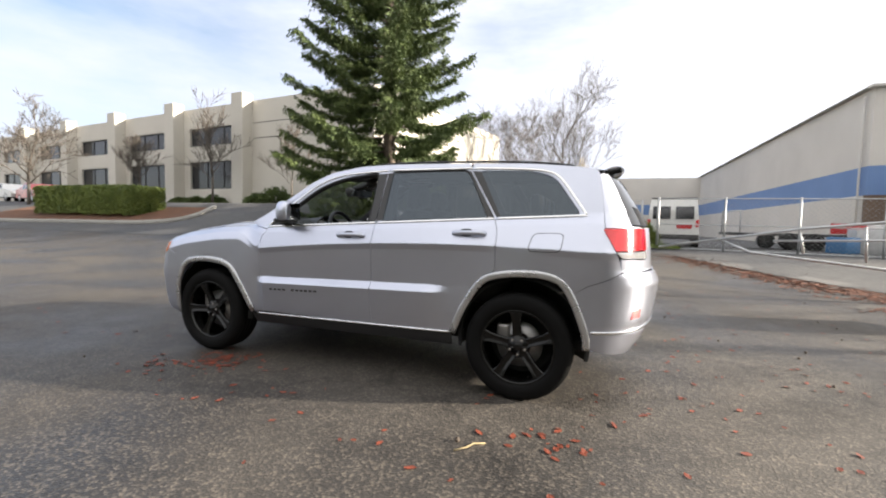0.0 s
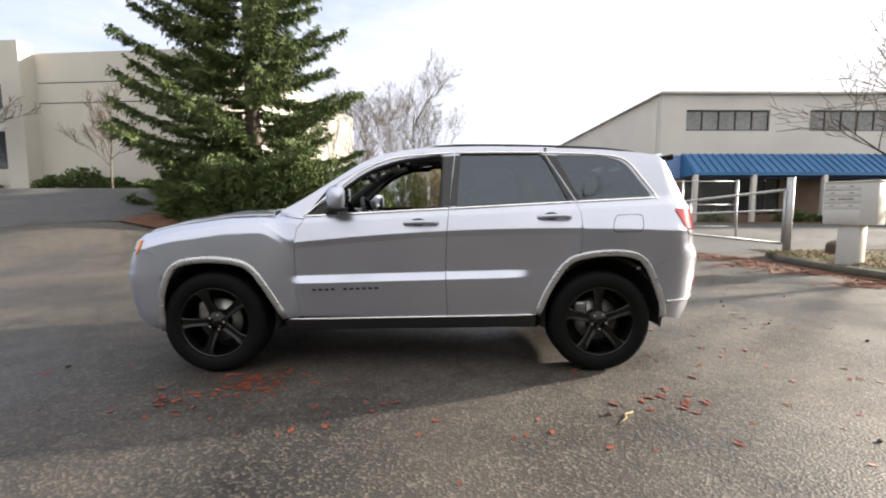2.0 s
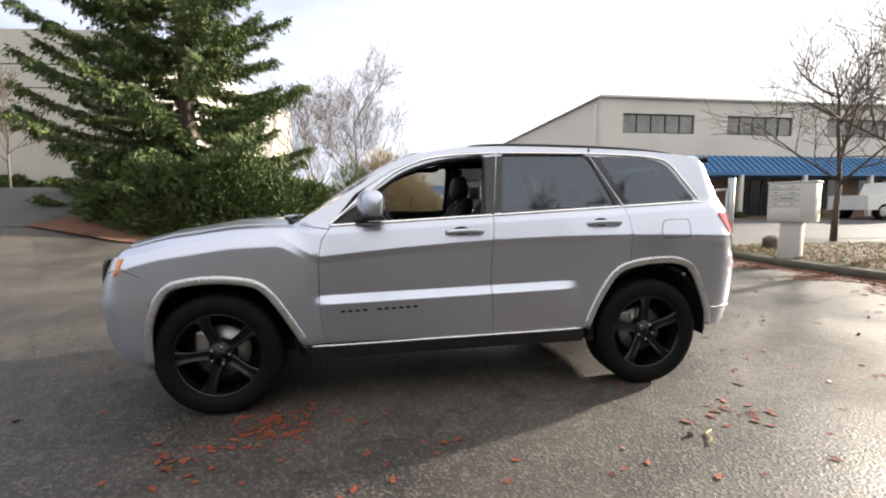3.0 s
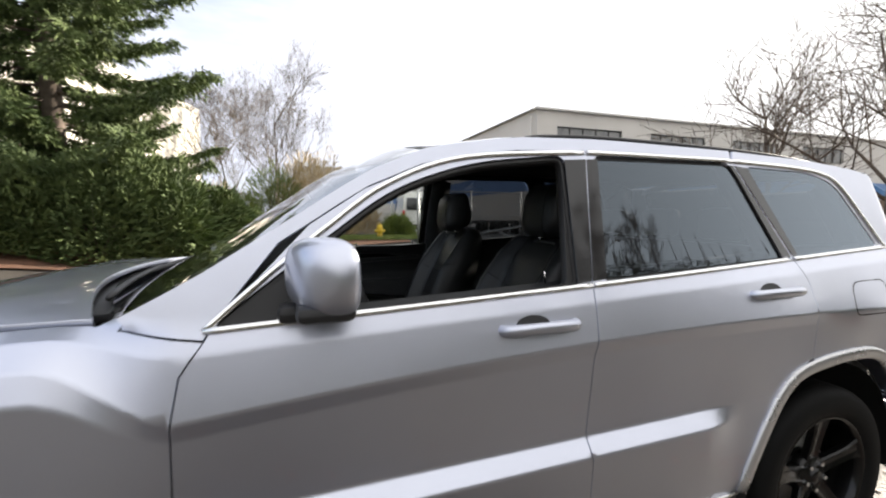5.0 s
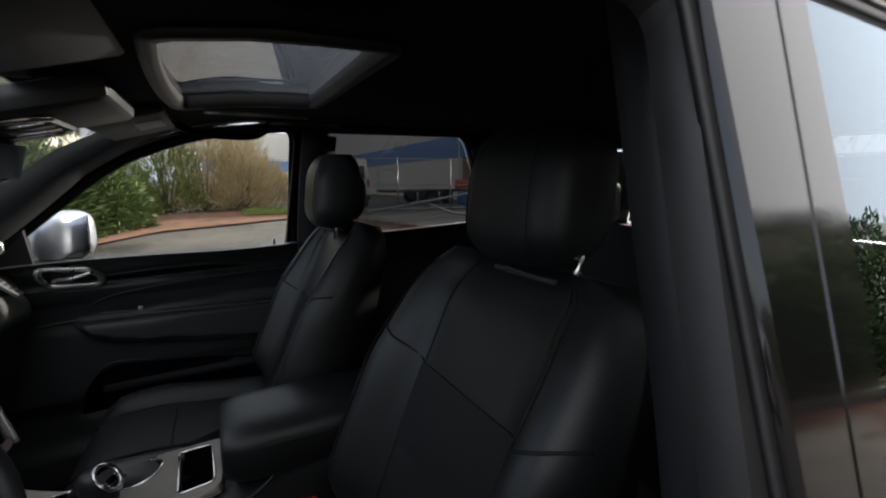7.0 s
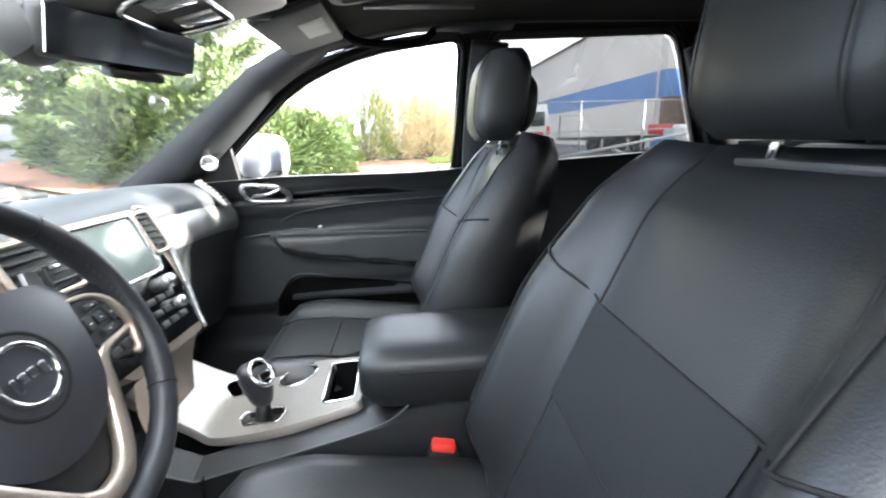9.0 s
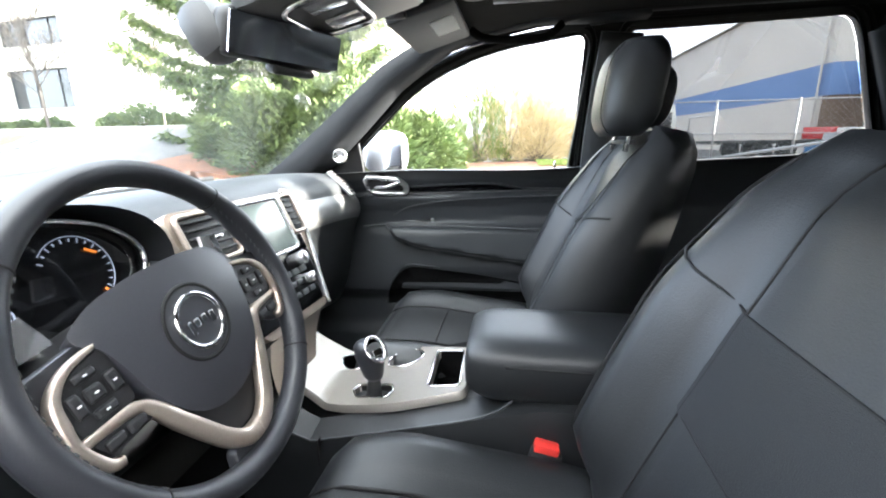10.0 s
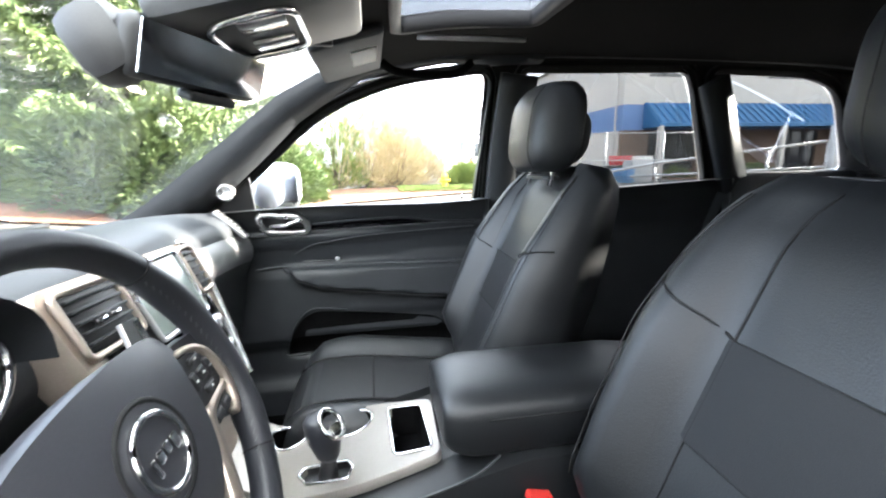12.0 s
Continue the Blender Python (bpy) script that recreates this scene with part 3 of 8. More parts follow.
bm.faces.new([bm.verts.new(p) for p in ((12.8, 20.4, 7.2), (51.8, 20.4, 7.2), (51.8, 60, 7.2), (12.8, 60, 7.2))])
part("roof", bm, CONCRETE, shop)
boxed("parapet_cap", (SX + 19.6, SY - 0.02, 7.62), (39.6, 0.42, 0.12), 0.02, STUCCO_PALE, shop)
boxed("parapet_cap", (SX - 0.02, 38.4, 7.62), (0.42, 36, 0.07), 0.02, CONCRETE, shop)
tube("downpipe", [(SX - 0.12, SY + 0.5, z) for z in (0.3, 3.5, 7.3)], 0.045, STUCCO_PALE, shop)
# awning with raised seams
AX0, AX1 = 13.85, 44.0
av = [(AX0, SY, 4.30), (AX1, SY, 4.30), (AX1, SY - 1.35, 3.18), (AX0, SY - 1.35, 3.18), (AX0, SY, 3.02), (AX0, SY - 1.35, 3.02), (AX1, SY - 1.35, 3.02), (AX1, SY, 3.02)]
awn = part("awning", mesh_of("awning", av, [(3, 2, 1, 0), (5, 6, 2, 3), (4, 5, 3, 0), (1, 2, 6, 7), (4, 7, 6, 5)], AWNING, False), None, shop, "blue standing-seam metal awning")
for px in (14.0, 17.15, 21.0, 25.4, 30.2, 34.6):
    boxed("awning_post", (px, SY - 1.25, 1.55), (0.22, 0.22, 3.0), 0.01, STUCCO_PALE, shop, "pale awning post")
seam_v, seam_f = sweep([(0, 0.01, 4.31), (0, -1.35, 3.20)], [(-0.02, 0), (-0.02, 0.05), (0.02, 0.05), (0.02, 0)])
seam = mesh_of("seam", seam_v, seam_f, AWNING, False)
for i in range(int((AX1 - AX0) / 0.42)):
    part("seam", seam, None, awn).location = (AX0 + 0.1 + 0.42 * i, SY, 0)


# ---- the car: body surface as half width over length and height ----
WHEELBASE = 2.915
AXLE = WHEELBASE / 2
TYRE_R = 0.386


def belt(x):
    """Height of the window sill line, or of the bonnet's shut line ahead of the doors."""
    if x > -0.8:
        return 1.238 + 0.053 * x
    return lerp(x, (-2.40, -2.25, -2.0, -1.75, -1.35, -1.06, -0.8), (0.975, 1.0, 1.062, 1.128, 1.186, 1.198, 1.196))


def section(x):
    """Heights and half widths of the flank's knuckles at x, from the sill to the window line."""
    b = belt(x)
    wb = 0.918 - 0.078 * smooth((x - 0.25) / 1.9)
    zc = 1.052 + 0.062 * x - 0.028 * x * x
    lb = 0.716 + 0.026 * x
    ledge = smooth((x + 0.88) / 0.10) * smooth((0.96 - x) / 0.22)
    crease = min(1.0, smooth((x + 1.05) / 0.2) * smooth((1.42 - x) / 0.3) + 0.8 * smooth((x - 1.5) / 0.2) * smooth((2.12 - x) / 0.1))
    zs = [0.30, 0.36, 0.45, 0.60, lb, lb + 0.052, zc - 0.03, zc + 0.012, b - 0.06, b]
    ws = []
    out = 0.82 * (b - 0.06 - zc) / (b - zc)      # the shoulder leans in evenly from the crease to the sill line
    wd, wp = 0.976 + (wb - 0.976) * out, 0.964 + (wb - 0.964) * out
    for low, door, plain in zip((0.89, 0.918, 0.938, 0.946, 0.946, 0.946, 0.962, 0.976, wd, wb), (0.89, 0.918, 0.946, 0.964, 0.980, 0.937, 0.962, 0.976, wd, wb), (0.90, 0.93, 0.948, 0.955, 0.960, 0.962, 0.965, 0.964, wp, wb)):
        ws.append(plain + (low - plain) * crease + (door - low) * ledge)
    if x < -0.8:
        k = smooth((-0.8 - x) / 0.3)
        z2 = (0.30, 0.36, 0.45, 0.60, 0.70, 0.76, b - 0.13, b - 0.06, b - 0.018, b)
        w2 = (0.90, 0.93, 0.945, 0.955, 0.962, 0.963, 0.955, 0.928, 0.872, 0.79)
        zs = [a + (c - a) * k for a, c in zip(zs, z2)]
        ws = [a + (c - a) * k for a, c in zip(ws, w2)]
    return zs, ws, b, wb


def half_width(x, z):
    zs, ws, b, wb = section(x)
    if z >= b and x > -0.95:
        return wb - 0.295 * (z - b)
    return lerp(z, zs, ws)


KNOTS = section(0.0)[0]


def level(u, z):
    """Height measured so that the flank's creases run level."""
    zs, _, b, _ = section(min(1.93, max(-1.95, u)))
    return lerp(z, zs, KNOTS) if z < b else KNOTS[-1] + z - b


def height(u, v):
    zs, _, b, _ = section(min(1.93, max(-1.95, u)))
    return lerp(v, KNOTS, zs) if v < KNOTS[-1] else b + v - KNOTS[-1]


def tail_x(z):
    return lerp(z, (0.34, 0.46, 0.62, 0.80, 0.86, 0.93, 0.97, 1.10, 1.25, 1.40, 1.55, 1.70), (2.24, 2.32, 2.39, 2.415, 2.42, 2.395, 2.36, 2.35, 2.335, 2.25, 2.15, 2.02))


def nose_x(z):
    return lerp(z, (0.30, 0.40, 0.55, 0.75, 0.85, 0.92, 1.0, 1.06), (-2.05, -2.14, -2.245, -2.285, -2.25, -2.20, -2.17, -2.13))


CAP = 1.1
FRONT_U, REAR_U = -1.95, 1.93


def shell(u, z):
    """The body's left skin. u runs along the flank and, past its ends, round the nose and the tail to the middle."""
    if u > REAR_U:
        th = min(1.0, (u - REAR_U) / CAP) * math.pi / 2
        x = REAR_U + max(0.03, tail_x(z) - REAR_U) * math.sin(th) ** 0.85
        return (x, -half_width(REAR_U, z) * math.cos(th) ** 0.8, z)
    if u < FRONT_U:
        th = min(1.0, (FRONT_U - u) / CAP) * math.pi / 2
        x = FRONT_U + (nose_x(z) - FRONT_U) * math.sin(th) ** 0.85
        return (x, -half_width(max(x, -2.3), z) * math.cos(th) ** 0.85, z)
    return (u, -half_width(u, z), z)


def lift_far(z):
    """The passenger side stands a little taller above the belt line."""
    return 0.15 * max(0.0, z - 1.27)


def other(place):
    return lambda a, b: (lambda p: (p[0], -p[1], p[2] + lift_far(p[2])))(place(a, b))


EDGE = ((-1.02, 1.185), (-0.80, 1.303), (-0.54, 1.471), (-0.38, 1.577), (-0.18, 1.663), (0.10, 1.708), (0.40, 1.718), (1.0, 1.714), (1.5, 1.702), (1.8, 1.678), (2.02, 1.64))


def edge_z(x):
    return lerp(x, [p[0] for p in EDGE], [p[1] for p in EDGE])


ARCH_F = spline([(-0.905, 0.426), (-1.036, 0.66), (-1.147, 0.812), (-1.26, 0.868), (-1.448, 0.888), (-1.635, 0.872), (-1.749, 0.812), (-1.84, 0.60), (-1.853, 0.33)], 3)
ARCH_R = spline([(0.961, 0.446), (1.037, 0.637), (1.165, 0.840), (1.297, 0.912), (1.53, 0.938), (1.713, 0.912), (1.814, 0.814), (1.92, 0.56), (1.935, 0.43)], 3)


def arch_inner(arch, cx):
    return [(cx + (x - cx) * 0.945, 0.40 + (z - 0.40) * 0.93 if z > 0.45 else z) for x, z in arch]


WIN_F = rounded([(-0.735, 1.196), (-0.475, 1.392), (-0.30, 1.522), (-0.06, 1.607), (0.262, 1.643), (0.248, 1.251)], [0.02, 0.2, 0.2, 0.2, 0.03, 0.02])
WIN_F_IN = rounded([(-0.725, 1.199), (-0.475, 1.389), (-0.30, 1.519), (-0.06, 1.604), (0.268, 1.640), (0.224, 1.254)], [0.02, 0.2, 0.2, 0.2, 0.04, 0.02])
WIN_R = rounded([(0.36, 1.262), (0.395, 1.648), (1.012, 1.655), (1.052, 1.60), (1.205, 1.301)], [0.02, 0.02, 0.06, 0.05, 0.02])
WIN_Q = rounded([(1.295, 1.308), (1.118, 1.645), (1.50, 1.637), (1.655, 1.600), (1.842, 1.335)], [0.02, 0.03, 0.15, 0.1, 0.03])
UMAX = REAR_U + CAP
UMIN = FRONT_U - CAP

top_line = [(x, edge_z(x) - 0.046) for x in np.linspace(0.355, -0.60, 14)]
front_gap = [(-0.80, 0.437), (-0.832, 0.62), (-0.835, 0.82), (-0.83, 0.977), (-0.812, 1.095), (-0.765, 1.165)]
b_gap = [(0.298, 0.432), (0.283, 0.74), (0.288, 1.02), (0.305, 1.25), (0.352, edge_z(0.352) - 0.046)]
r_gap = [(1.288, 0.925), (1.291, 1.07), (1.29, 1.21), (1.262, 1.292), (1.045, edge_z(1.045) - 0.046)]
DOOR_F = front_gap + [(-0.735, 1.215)] + top_line[::-1][1:] + b_gap[::-1][1:]
arch_r_front = [p for p in ARCH_R if p[0] < 1.288]
DOOR_R = b_gap + [(x, edge_z(x) - 0.046) for x in np.linspace(0.42, 1.0, 8)] + r_gap[::-1] + arch_r_front[::-1] + [(0.60, 0.441)]
FENDER = front_gap + [(-0.93, 1.19)] + [(x, belt(x)) for x in np.linspace(-1.02, -2.02, 14)] + [(-2.06, 1.02), (-1.97, 0.955), (-1.86, 0.90)] + [p for p in ARCH_F[::-1] if p[1] > 0.62 or p[0] > -1.5]
rear_edge = [(2.02, 1.63), (2.03, 1.45), (2.03, 1.245), (2.10, 1.15), (2.17, 1.06), (2.21, 0.96)]
QUARTER = [(x, edge_z(x)) for x in np.linspace(1.06, 1.98, 12)] + rear_edge + [(1.93, 0.865), (1.83, 0.80)] + [p for p in ARCH_R[::-1] if p[0] >= 1.288 and p[1] > 0.81] + r_gap
RAIL = [(x, edge_z(x)) for x in np.linspace(-1.02, 1.04, 26)] + [(x, edge_z(x) - 0.046) for x in np.linspace(1.04, -0.60, 22)] + [(-0.735, 1.215), (-0.765, 1.168), (-0.93, 1.19)]
BUMPER_R = [(1.83, 0.80), (1.93, 0.865), (2.21, 0.955), (UMAX, 0.955), (UMAX, 0.54), (2.25, 0.545), (1.925, 0.555)]
SKIRT_R = [(1.925, 0.553), (2.25, 0.543), (UMAX, 0.538), (UMAX, 0.36), (2.2, 0.40), (1.935, 0.43)]
BUMPER_F = [p for p in ARCH_F if p[0] < -1.5 and p[1] < 0.83] + [(-1.853, 0.33), (-1.97, 0.37), (-2.1, 0.43), (-2.3, 0.485), (UMIN, 0.50), (UMIN, 0.90), (-2.3, 0.90), (-1.97, 0.95), (-1.86, 0.90)]
LAMP_R = rounded([(2.005, 1.242), (UMAX - 0.45, 1.246), (UMAX - 0.45, 1.10), (2.14, 1.095)], [0.03, 0.01, 0.01, 0.02])
LAMP_R_LOW = rounded([(2.145, 1.090), (UMAX - 0.45, 1.096), (UMAX - 0.45, 1.04), (2.20, 1.05)], [0.005, 0.01, 0.01, 0.02])
GATE = [(UMAX - 0.45, 1.255), (UMAX, 1.255), (UMAX, 0.96), (2.21, 0.96), (2.20, 1.045), (UMAX - 0.45, 1.035)]
TAIL_GLASS = [(2.36, 1.27), (UMAX, 1.27), (UMAX, 1.60), (2.30, 1.60)]
TAIL_PILLAR = [(2.025, 1.62), (2.30, 1.62), (2.355, 1.262), (UMAX - 0.45, 1.252), (2.035, 1.246)]

car = thing("car", "silver five-door sport utility car with black wheels, parked on wet asphalt", "car")

CREASES = [k + d for k in KNOTS[3:9] for d in (-0.007, 0.007)]
for side, place, flip in (("l", shell, False), ("r", other(shell), True)):
    def panel(name, poly, material, holes=(), parent=car, label="", off=0.0, gap=0.0022, step=0.04, thick=0.018):
        flat_poly = [(u, level(u, z)) for u, z in dense(inset(poly, gap), 0.025)]
        flat_holes = [[(u, level(u, z)) for u, z in dense(h, 0.025)] for h in holes]
        return part(name, skin(name, flat_poly, lambda u, v: place(u, height(u, v)), material, flat_holes, step, thick, flip, off, rows=CREASES), None, parent, label)

    fender = panel("front_fender", FENDER, PAINT)
    f_door = panel("front_door", DOOR_F, PAINT, [inset(WIN_F, -0.012)], label="silver front door with its window down" if side == "l" else "silver front door")
    r_door = panel("rear_door", DOOR_R, PAINT, [inset(WIN_R, -0.012)])
    quarter = panel("quarter_panel", QUARTER, PAINT, [inset(WIN_Q, -0.010)])
    rail = panel("roof_side", RAIL, PAINT)
    bumper = panel("rear_bumper", BUMPER_R, PAINT)
    panel("bumper_skirt", SKIRT_R, PAINT, parent=bumper)
    bumper_f = panel("front_bumper", BUMPER_F, PAINT)
    lamp = panel("tail_lamp", LAMP_R, LAMP_RED, label="red tail lamp", off=0.006)
    panel("reversing_lens", LAMP_R_LOW, LAMP_CLEAR, parent=lamp, label="clear smoked lens", off=0.004)
    panel("tailgate_panel", GATE, PAINT)
    panel("tailgate_glass", TAIL_GLASS, GLOSS_BLACK, label="dark rear window")
    panel("tailgate_pillar", TAIL_PILLAR, PAINT)
    sgn = -1 if side == "l" else 1

    # window bars: dark upright between the doors and ahead of the quarter window
    pillar = [(0.252, 1.250), (0.268, 1.640), (0.352, 1.645), (0.305, 1.254)]
    panel("pillar_cover", pillar, GLOSS_BLACK, parent=f_door, label="gloss black pillar cover", off=0.002)
    panel("pillar_cover", [(0.307, 1.255), (0.354, 1.645), (0.400, 1.648), (0.362, 1.261)], GLOSS_BLACK, parent=r_door, label="gloss black pillar cover", off=0.002)
    panel("pillar_cover", [(1.055, 1.60), (1.02, 1.655), (1.045, 1.655), (1.258, 1.298), (1.205, 1.300)], GLOSS_BLACK, parent=r_door, label="gloss black pillar cover", off=0.002)
    panel("pillar_cover", [(1.052, 1.655), (1.124, 1.648), (1.300, 1.310), (1.270, 1.300)], GLOSS_BLACK, parent=quarter, label="gloss black pillar cover", off=0.002)
    panel("window_glass", inset(WIN_R, 0.001), TINTED, parent=r_door, label="dark privacy glass", off=-0.006, thick=0.003).visible_shadow = False
    panel("window_seal", inset(WIN_R, -0.022), BLACK, [inset(WIN_R, -0.001)], r_door, "black rubber seal", -0.0095, 0.0, 0.04, 0.012)
    panel("window_glass", inset(WIN_Q, -0.008), TINTED, parent=quarter, label="dark privacy glass", off=-0.003, thick=0.003).visible_shadow = False
    if side == "r":
        panel("window_glass", inset(WIN_F, 0.001), GLASS, parent=f_door, label="clear side window", off=-0.008, thick=0.003).visible_shadow = False

    def strip(name, line, wide, proud, material, parent=car, label="", base=0.002):
        """A slim moulding that follows the body skin along a line."""
        h = 0.004
        pts, ups = [], []
        for a, b in line:
            p = Vector(place(a, b))
            n = (Vector(place(a + h, b)) - Vector(place(a - h, b))).cross(Vector(place(a, b + h)) - Vector(place(a, b - h))).normalized()
            n = -n if flip else n
            pts.append(p + n * base)
            ups.append(n)
        s = [(-wide / 2, -0.004), (-wide / 2, proud * 0.5), (-wide * 0.3, proud), (wide * 0.3, proud), (wide / 2, proud * 0.5), (wide / 2, -0.004)]
        v, f = sweep(pts, s, False, ups)
        return part(name, mesh_of(name, v, f, material), None, parent, label)

    # bright mouldings
    strip("window_moulding", [(x, belt(x) - 0.010) for x in np.linspace(-0.765, 0.302, 24)], 0.017, 0.006, CHROME, f_door, "chrome sill strip")
    strip("window_moulding", [(x, belt(x) - 0.010) for x in np.linspace(0.31, 1.255, 22)], 0.017, 0.006, CHROME, r_door, "chrome sill strip")
    strip("window_moulding", [(x, belt(x) - 0.010) for x in np.linspace(1.27, 1.89, 16)], 0.018, 0.006, CHROME, quarter, "chrome sill strip")
    strip("window_moulding", spline([(-0.765, 1.188), (-0.62, 1.315), (-0.485, 1.424), (-0.31, 1.548), (-0.07, 1.632), (0.345, 1.666)], 6), 0.016, 0.006, CHROME, f_door, "chrome window strip")
    strip("window_moulding", [(x, lerp(x, (0.36, 1.0, 1.05), (1.667, 1.672, 1.671))) for x in np.linspace(0.36, 1.05, 14)], 0.016, 0.006, CHROME, r_door, "chrome window strip")
    strip("window_moulding", spline([(1.055, 1.671), (1.40, 1.662), (1.58, 1.645), (1.69, 1.60), (1.80, 1.46), (1.89, 1.33)], 6), 0.018, 0.006, CHROME, quarter, "chrome window strip")
    strip("sill_strip", [(x, 0.424 + 0.0165 * x + 0.008) for x in np.linspace(-0.90, 0.955, 30)], 0.014, 0.008, CHROME, car, "bright strip along the sill")
    strip("bumper_strip", [(u, lerp(u, (1.94, 2.3, UMAX), (0.55, 0.56, 0.60))) for u in np.linspace(1.945, UMAX, 24)], 0.020, 0.008, CHROME, bumper, "bright strip round the bumper")
    for arch, cx, own in ((ARCH_F, -1.40, fender), (ARCH_R, 1.45, quarter)):
        inner = arch_inner(arch, cx)
        mid = [((a[0] + b[0]) / 2, (a[1] + b[1]) / 2) for a, b in zip(arch, inner)]
        strip("arch_moulding", mid, 0.050, 0.014, TRIM, own, "silver wheel-arch lip", 0.0)
    # seals round the open window, fuel flap, lettering bar, door pulls
    strip("window_seal", inset(WIN_F, -0.004) + [inset(WIN_F, -0.004)[0]], 0.012, 0.002, BLACK, f_door, "black rubber seal", -0.010)
    if side == "l":
        flap = rounded([(1.512, 1.073), (1.547, 1.198), (1.752, 1.204), (1.735, 1.075)], 0.04)
        strip("fuel_flap_seam", flap + [flap[0]], 0.005, 0.0008, BLACK, quarter, "seam of the fuel flap", 0.0)
    for hx, hz, own in ((0.10, 1.141, f_door), (1.085, 1.186, r_door)):
        cup = [(hx + 0.055 * math.cos(a) - 0.02, hz + 0.028 * math.sin(a) + 0.004) for a in np.linspace(0, 2 * math.pi, 20)[:-1]]
        # no hollow here: a flat black patch gives the shade behind the handle
        panel("handle_recess_shade", cup, BLACK, parent=own, label="black patch for the shade in the finger recess", off=0.0015, gap=0.0, thick=0.004)
        w = half_width(hx, hz)
        pts = [(hx + d, sgn * (w + lift_), hz + 0.010 * d + rise) for d, lift_, rise in ((-0.118, -0.004, -0.004), (-0.105, 0.018, -0.001), (-0.05, 0.034, 0.003), (0.02, 0.037, 0.004), (0.08, 0.033, 0.003), (0.112, 0.018, 0.0), (0.122, -0.004, -0.002))]
        v, f = sweep(spline(pts, 4), circle(0.014, 10, 0.017))
        pull = part("door_handle", mesh_of("door_handle", v, f, PAINT), None, own, "silver pull handle")
        if own is f_door:
            bm = bmesh.new()
            bmesh.ops.create_cone(bm, cap_ends=True, segments=20, radius1=0.011, radius2=0.010, depth=0.008, matrix=pose(hx + 0.098, sgn * (w + 0.034), hz + 0.003, 90))
            part("key_cylinder", bm, CHROME, own, "round key cylinder")
    for i in range(11):
        if i == 4:
            continue
        bx = -0.69 + 0.046 * i
        bm = bmesh.new()
        z0 = 0.646 + 0.03 * i * 0.046
        box(bm, (bx, sgn * (half_width(bx, z0) + 0.002), z0), (0.030, 0.005, 0.015), 0.002)
        part("badge_bar", bm, BLACK, f_door, "plain dark bar of the door badge")

    # door mirror
    cx, cz = -0.515, 1.314
    rows = []
    for t in np.linspace(-1, 1, 15):
        e = max(0.02, 1 - abs(t) ** 3.4) ** 0.42
        rows.append([(cx + 0.030 * t + 0.022 + 0.074 * e * (abs(math.cos(a)) ** 0.72) * (1 if math.cos(a) > 0 else -1) * (0.75 if math.cos(a) > 0 else 1.1), sgn * (1.008 + 0.104 * t), cz + 0.008 * (1 - t * t) + 0.085 * (0.55 + 0.45 * e) * min(1, e * 1.4) * (abs(math.sin(a)) ** 0.62) * (1 if math.sin(a) > 0 else -1)) for a in np.linspace(0, 2 * math.pi, 33)[:-1]])
    v, f = loft(rows)
    mirror = part("door_mirror", mesh_of("door_mirror", v, f if sgn > 0 else [tuple(reversed(q)) for q in f], PAINT), None, car, "silver mirror housing")
    boxed("mirror_base", (cx + 0.016, sgn * 1.012, cz - 0.069), (0.128, 0.168, 0.038), 0.018, BLACK, mirror, "black lower shell")
    boxed("mirror_arm", (cx - 0.05, sgn * 0.925, cz - 0.092), (0.08, 0.09, 0.045), 0.018, BLACK, mirror)
    boxed("mirror_glass", (cx + 0.084, sgn * 1.010, cz + 0.005), (0.006, 0.160, 0.138), 0.002, MIRROR, mirror, "mirror glass", pose(0, 0, 0, 0, 0, sgn * 10))
    tri = [(-0.745, 1.197), (-0.56, 1.325), (-0.565, 1.205)]
    panel("mirror_sail", tri, BLACK, parent=f_door, label="black corner cover", off=-0.004)

    # side reflector, headlamp with amber marker
    panel("rear_reflector", rounded([(2.30, 0.64), (2.42, 0.65), (2.42, 0.71), (2.32, 0.70)], 0.012), LAMP_RED, parent=bumper, label="red reflector", off=0.004)
    head = panel("headlamp", [(-2.06, 1.018), (-1.97, 0.957), (-2.3, 0.903), (UMIN + 0.45, 0.905), (UMIN + 0.45, 0.985), (-2.3, 1.0)], LAMP_CLEAR, label="clear headlamp", off=0.002)
    panel("side_marker", [(-2.00, 1.005), (-1.945, 1.012), (-1.985, 0.925), (-2.04, 0.905)], LAMP_AMBER, parent=head, label="amber side marker", off=0.006)
    # sill and dark inner body behind the panels
    panel("sill", [(-0.93, 0.423), (0.965, 0.447), (0.965, 0.345), (-0.90, 0.325)], BLACK, label="black lower sill")
    inner_holes = [inset(WIN_F, -0.02), inset(WIN_R, -0.02), inset(WIN_Q, -0.02)]
    for win, own, gap_ in ((WIN_F, f_door, WIN_F_IN if side == "l" else inset(WIN_F_IN, -0.010)), (WIN_R, r_door, inset(WIN_R, 0.002)), (WIN_Q, quarter, inset(WIN_Q, -0.004))):
        part("window_lining", skin("window_lining", inset(win, -0.034), place, GREY_TRIM if side == "r" and win is WIN_F else BLACK, [gap_], 0.05, 0.030, flip, -0.013), None, own, "black inner window frame")
    core = [(-0.88, 0.36), (-0.90, 0.90), (-0.86, 1.15), (-0.60, 1.36), (-0.36, 1.53), (-0.1, 1.625), (0.4, 1.675), (1.0, 1.68), (1.5, 1.665), (1.85, 1.635), (1.98, 1.60), (1.98, 1.0), (1.80, 0.98), (1.25, 0.98), (1.08, 0.80), (0.93, 0.36)]
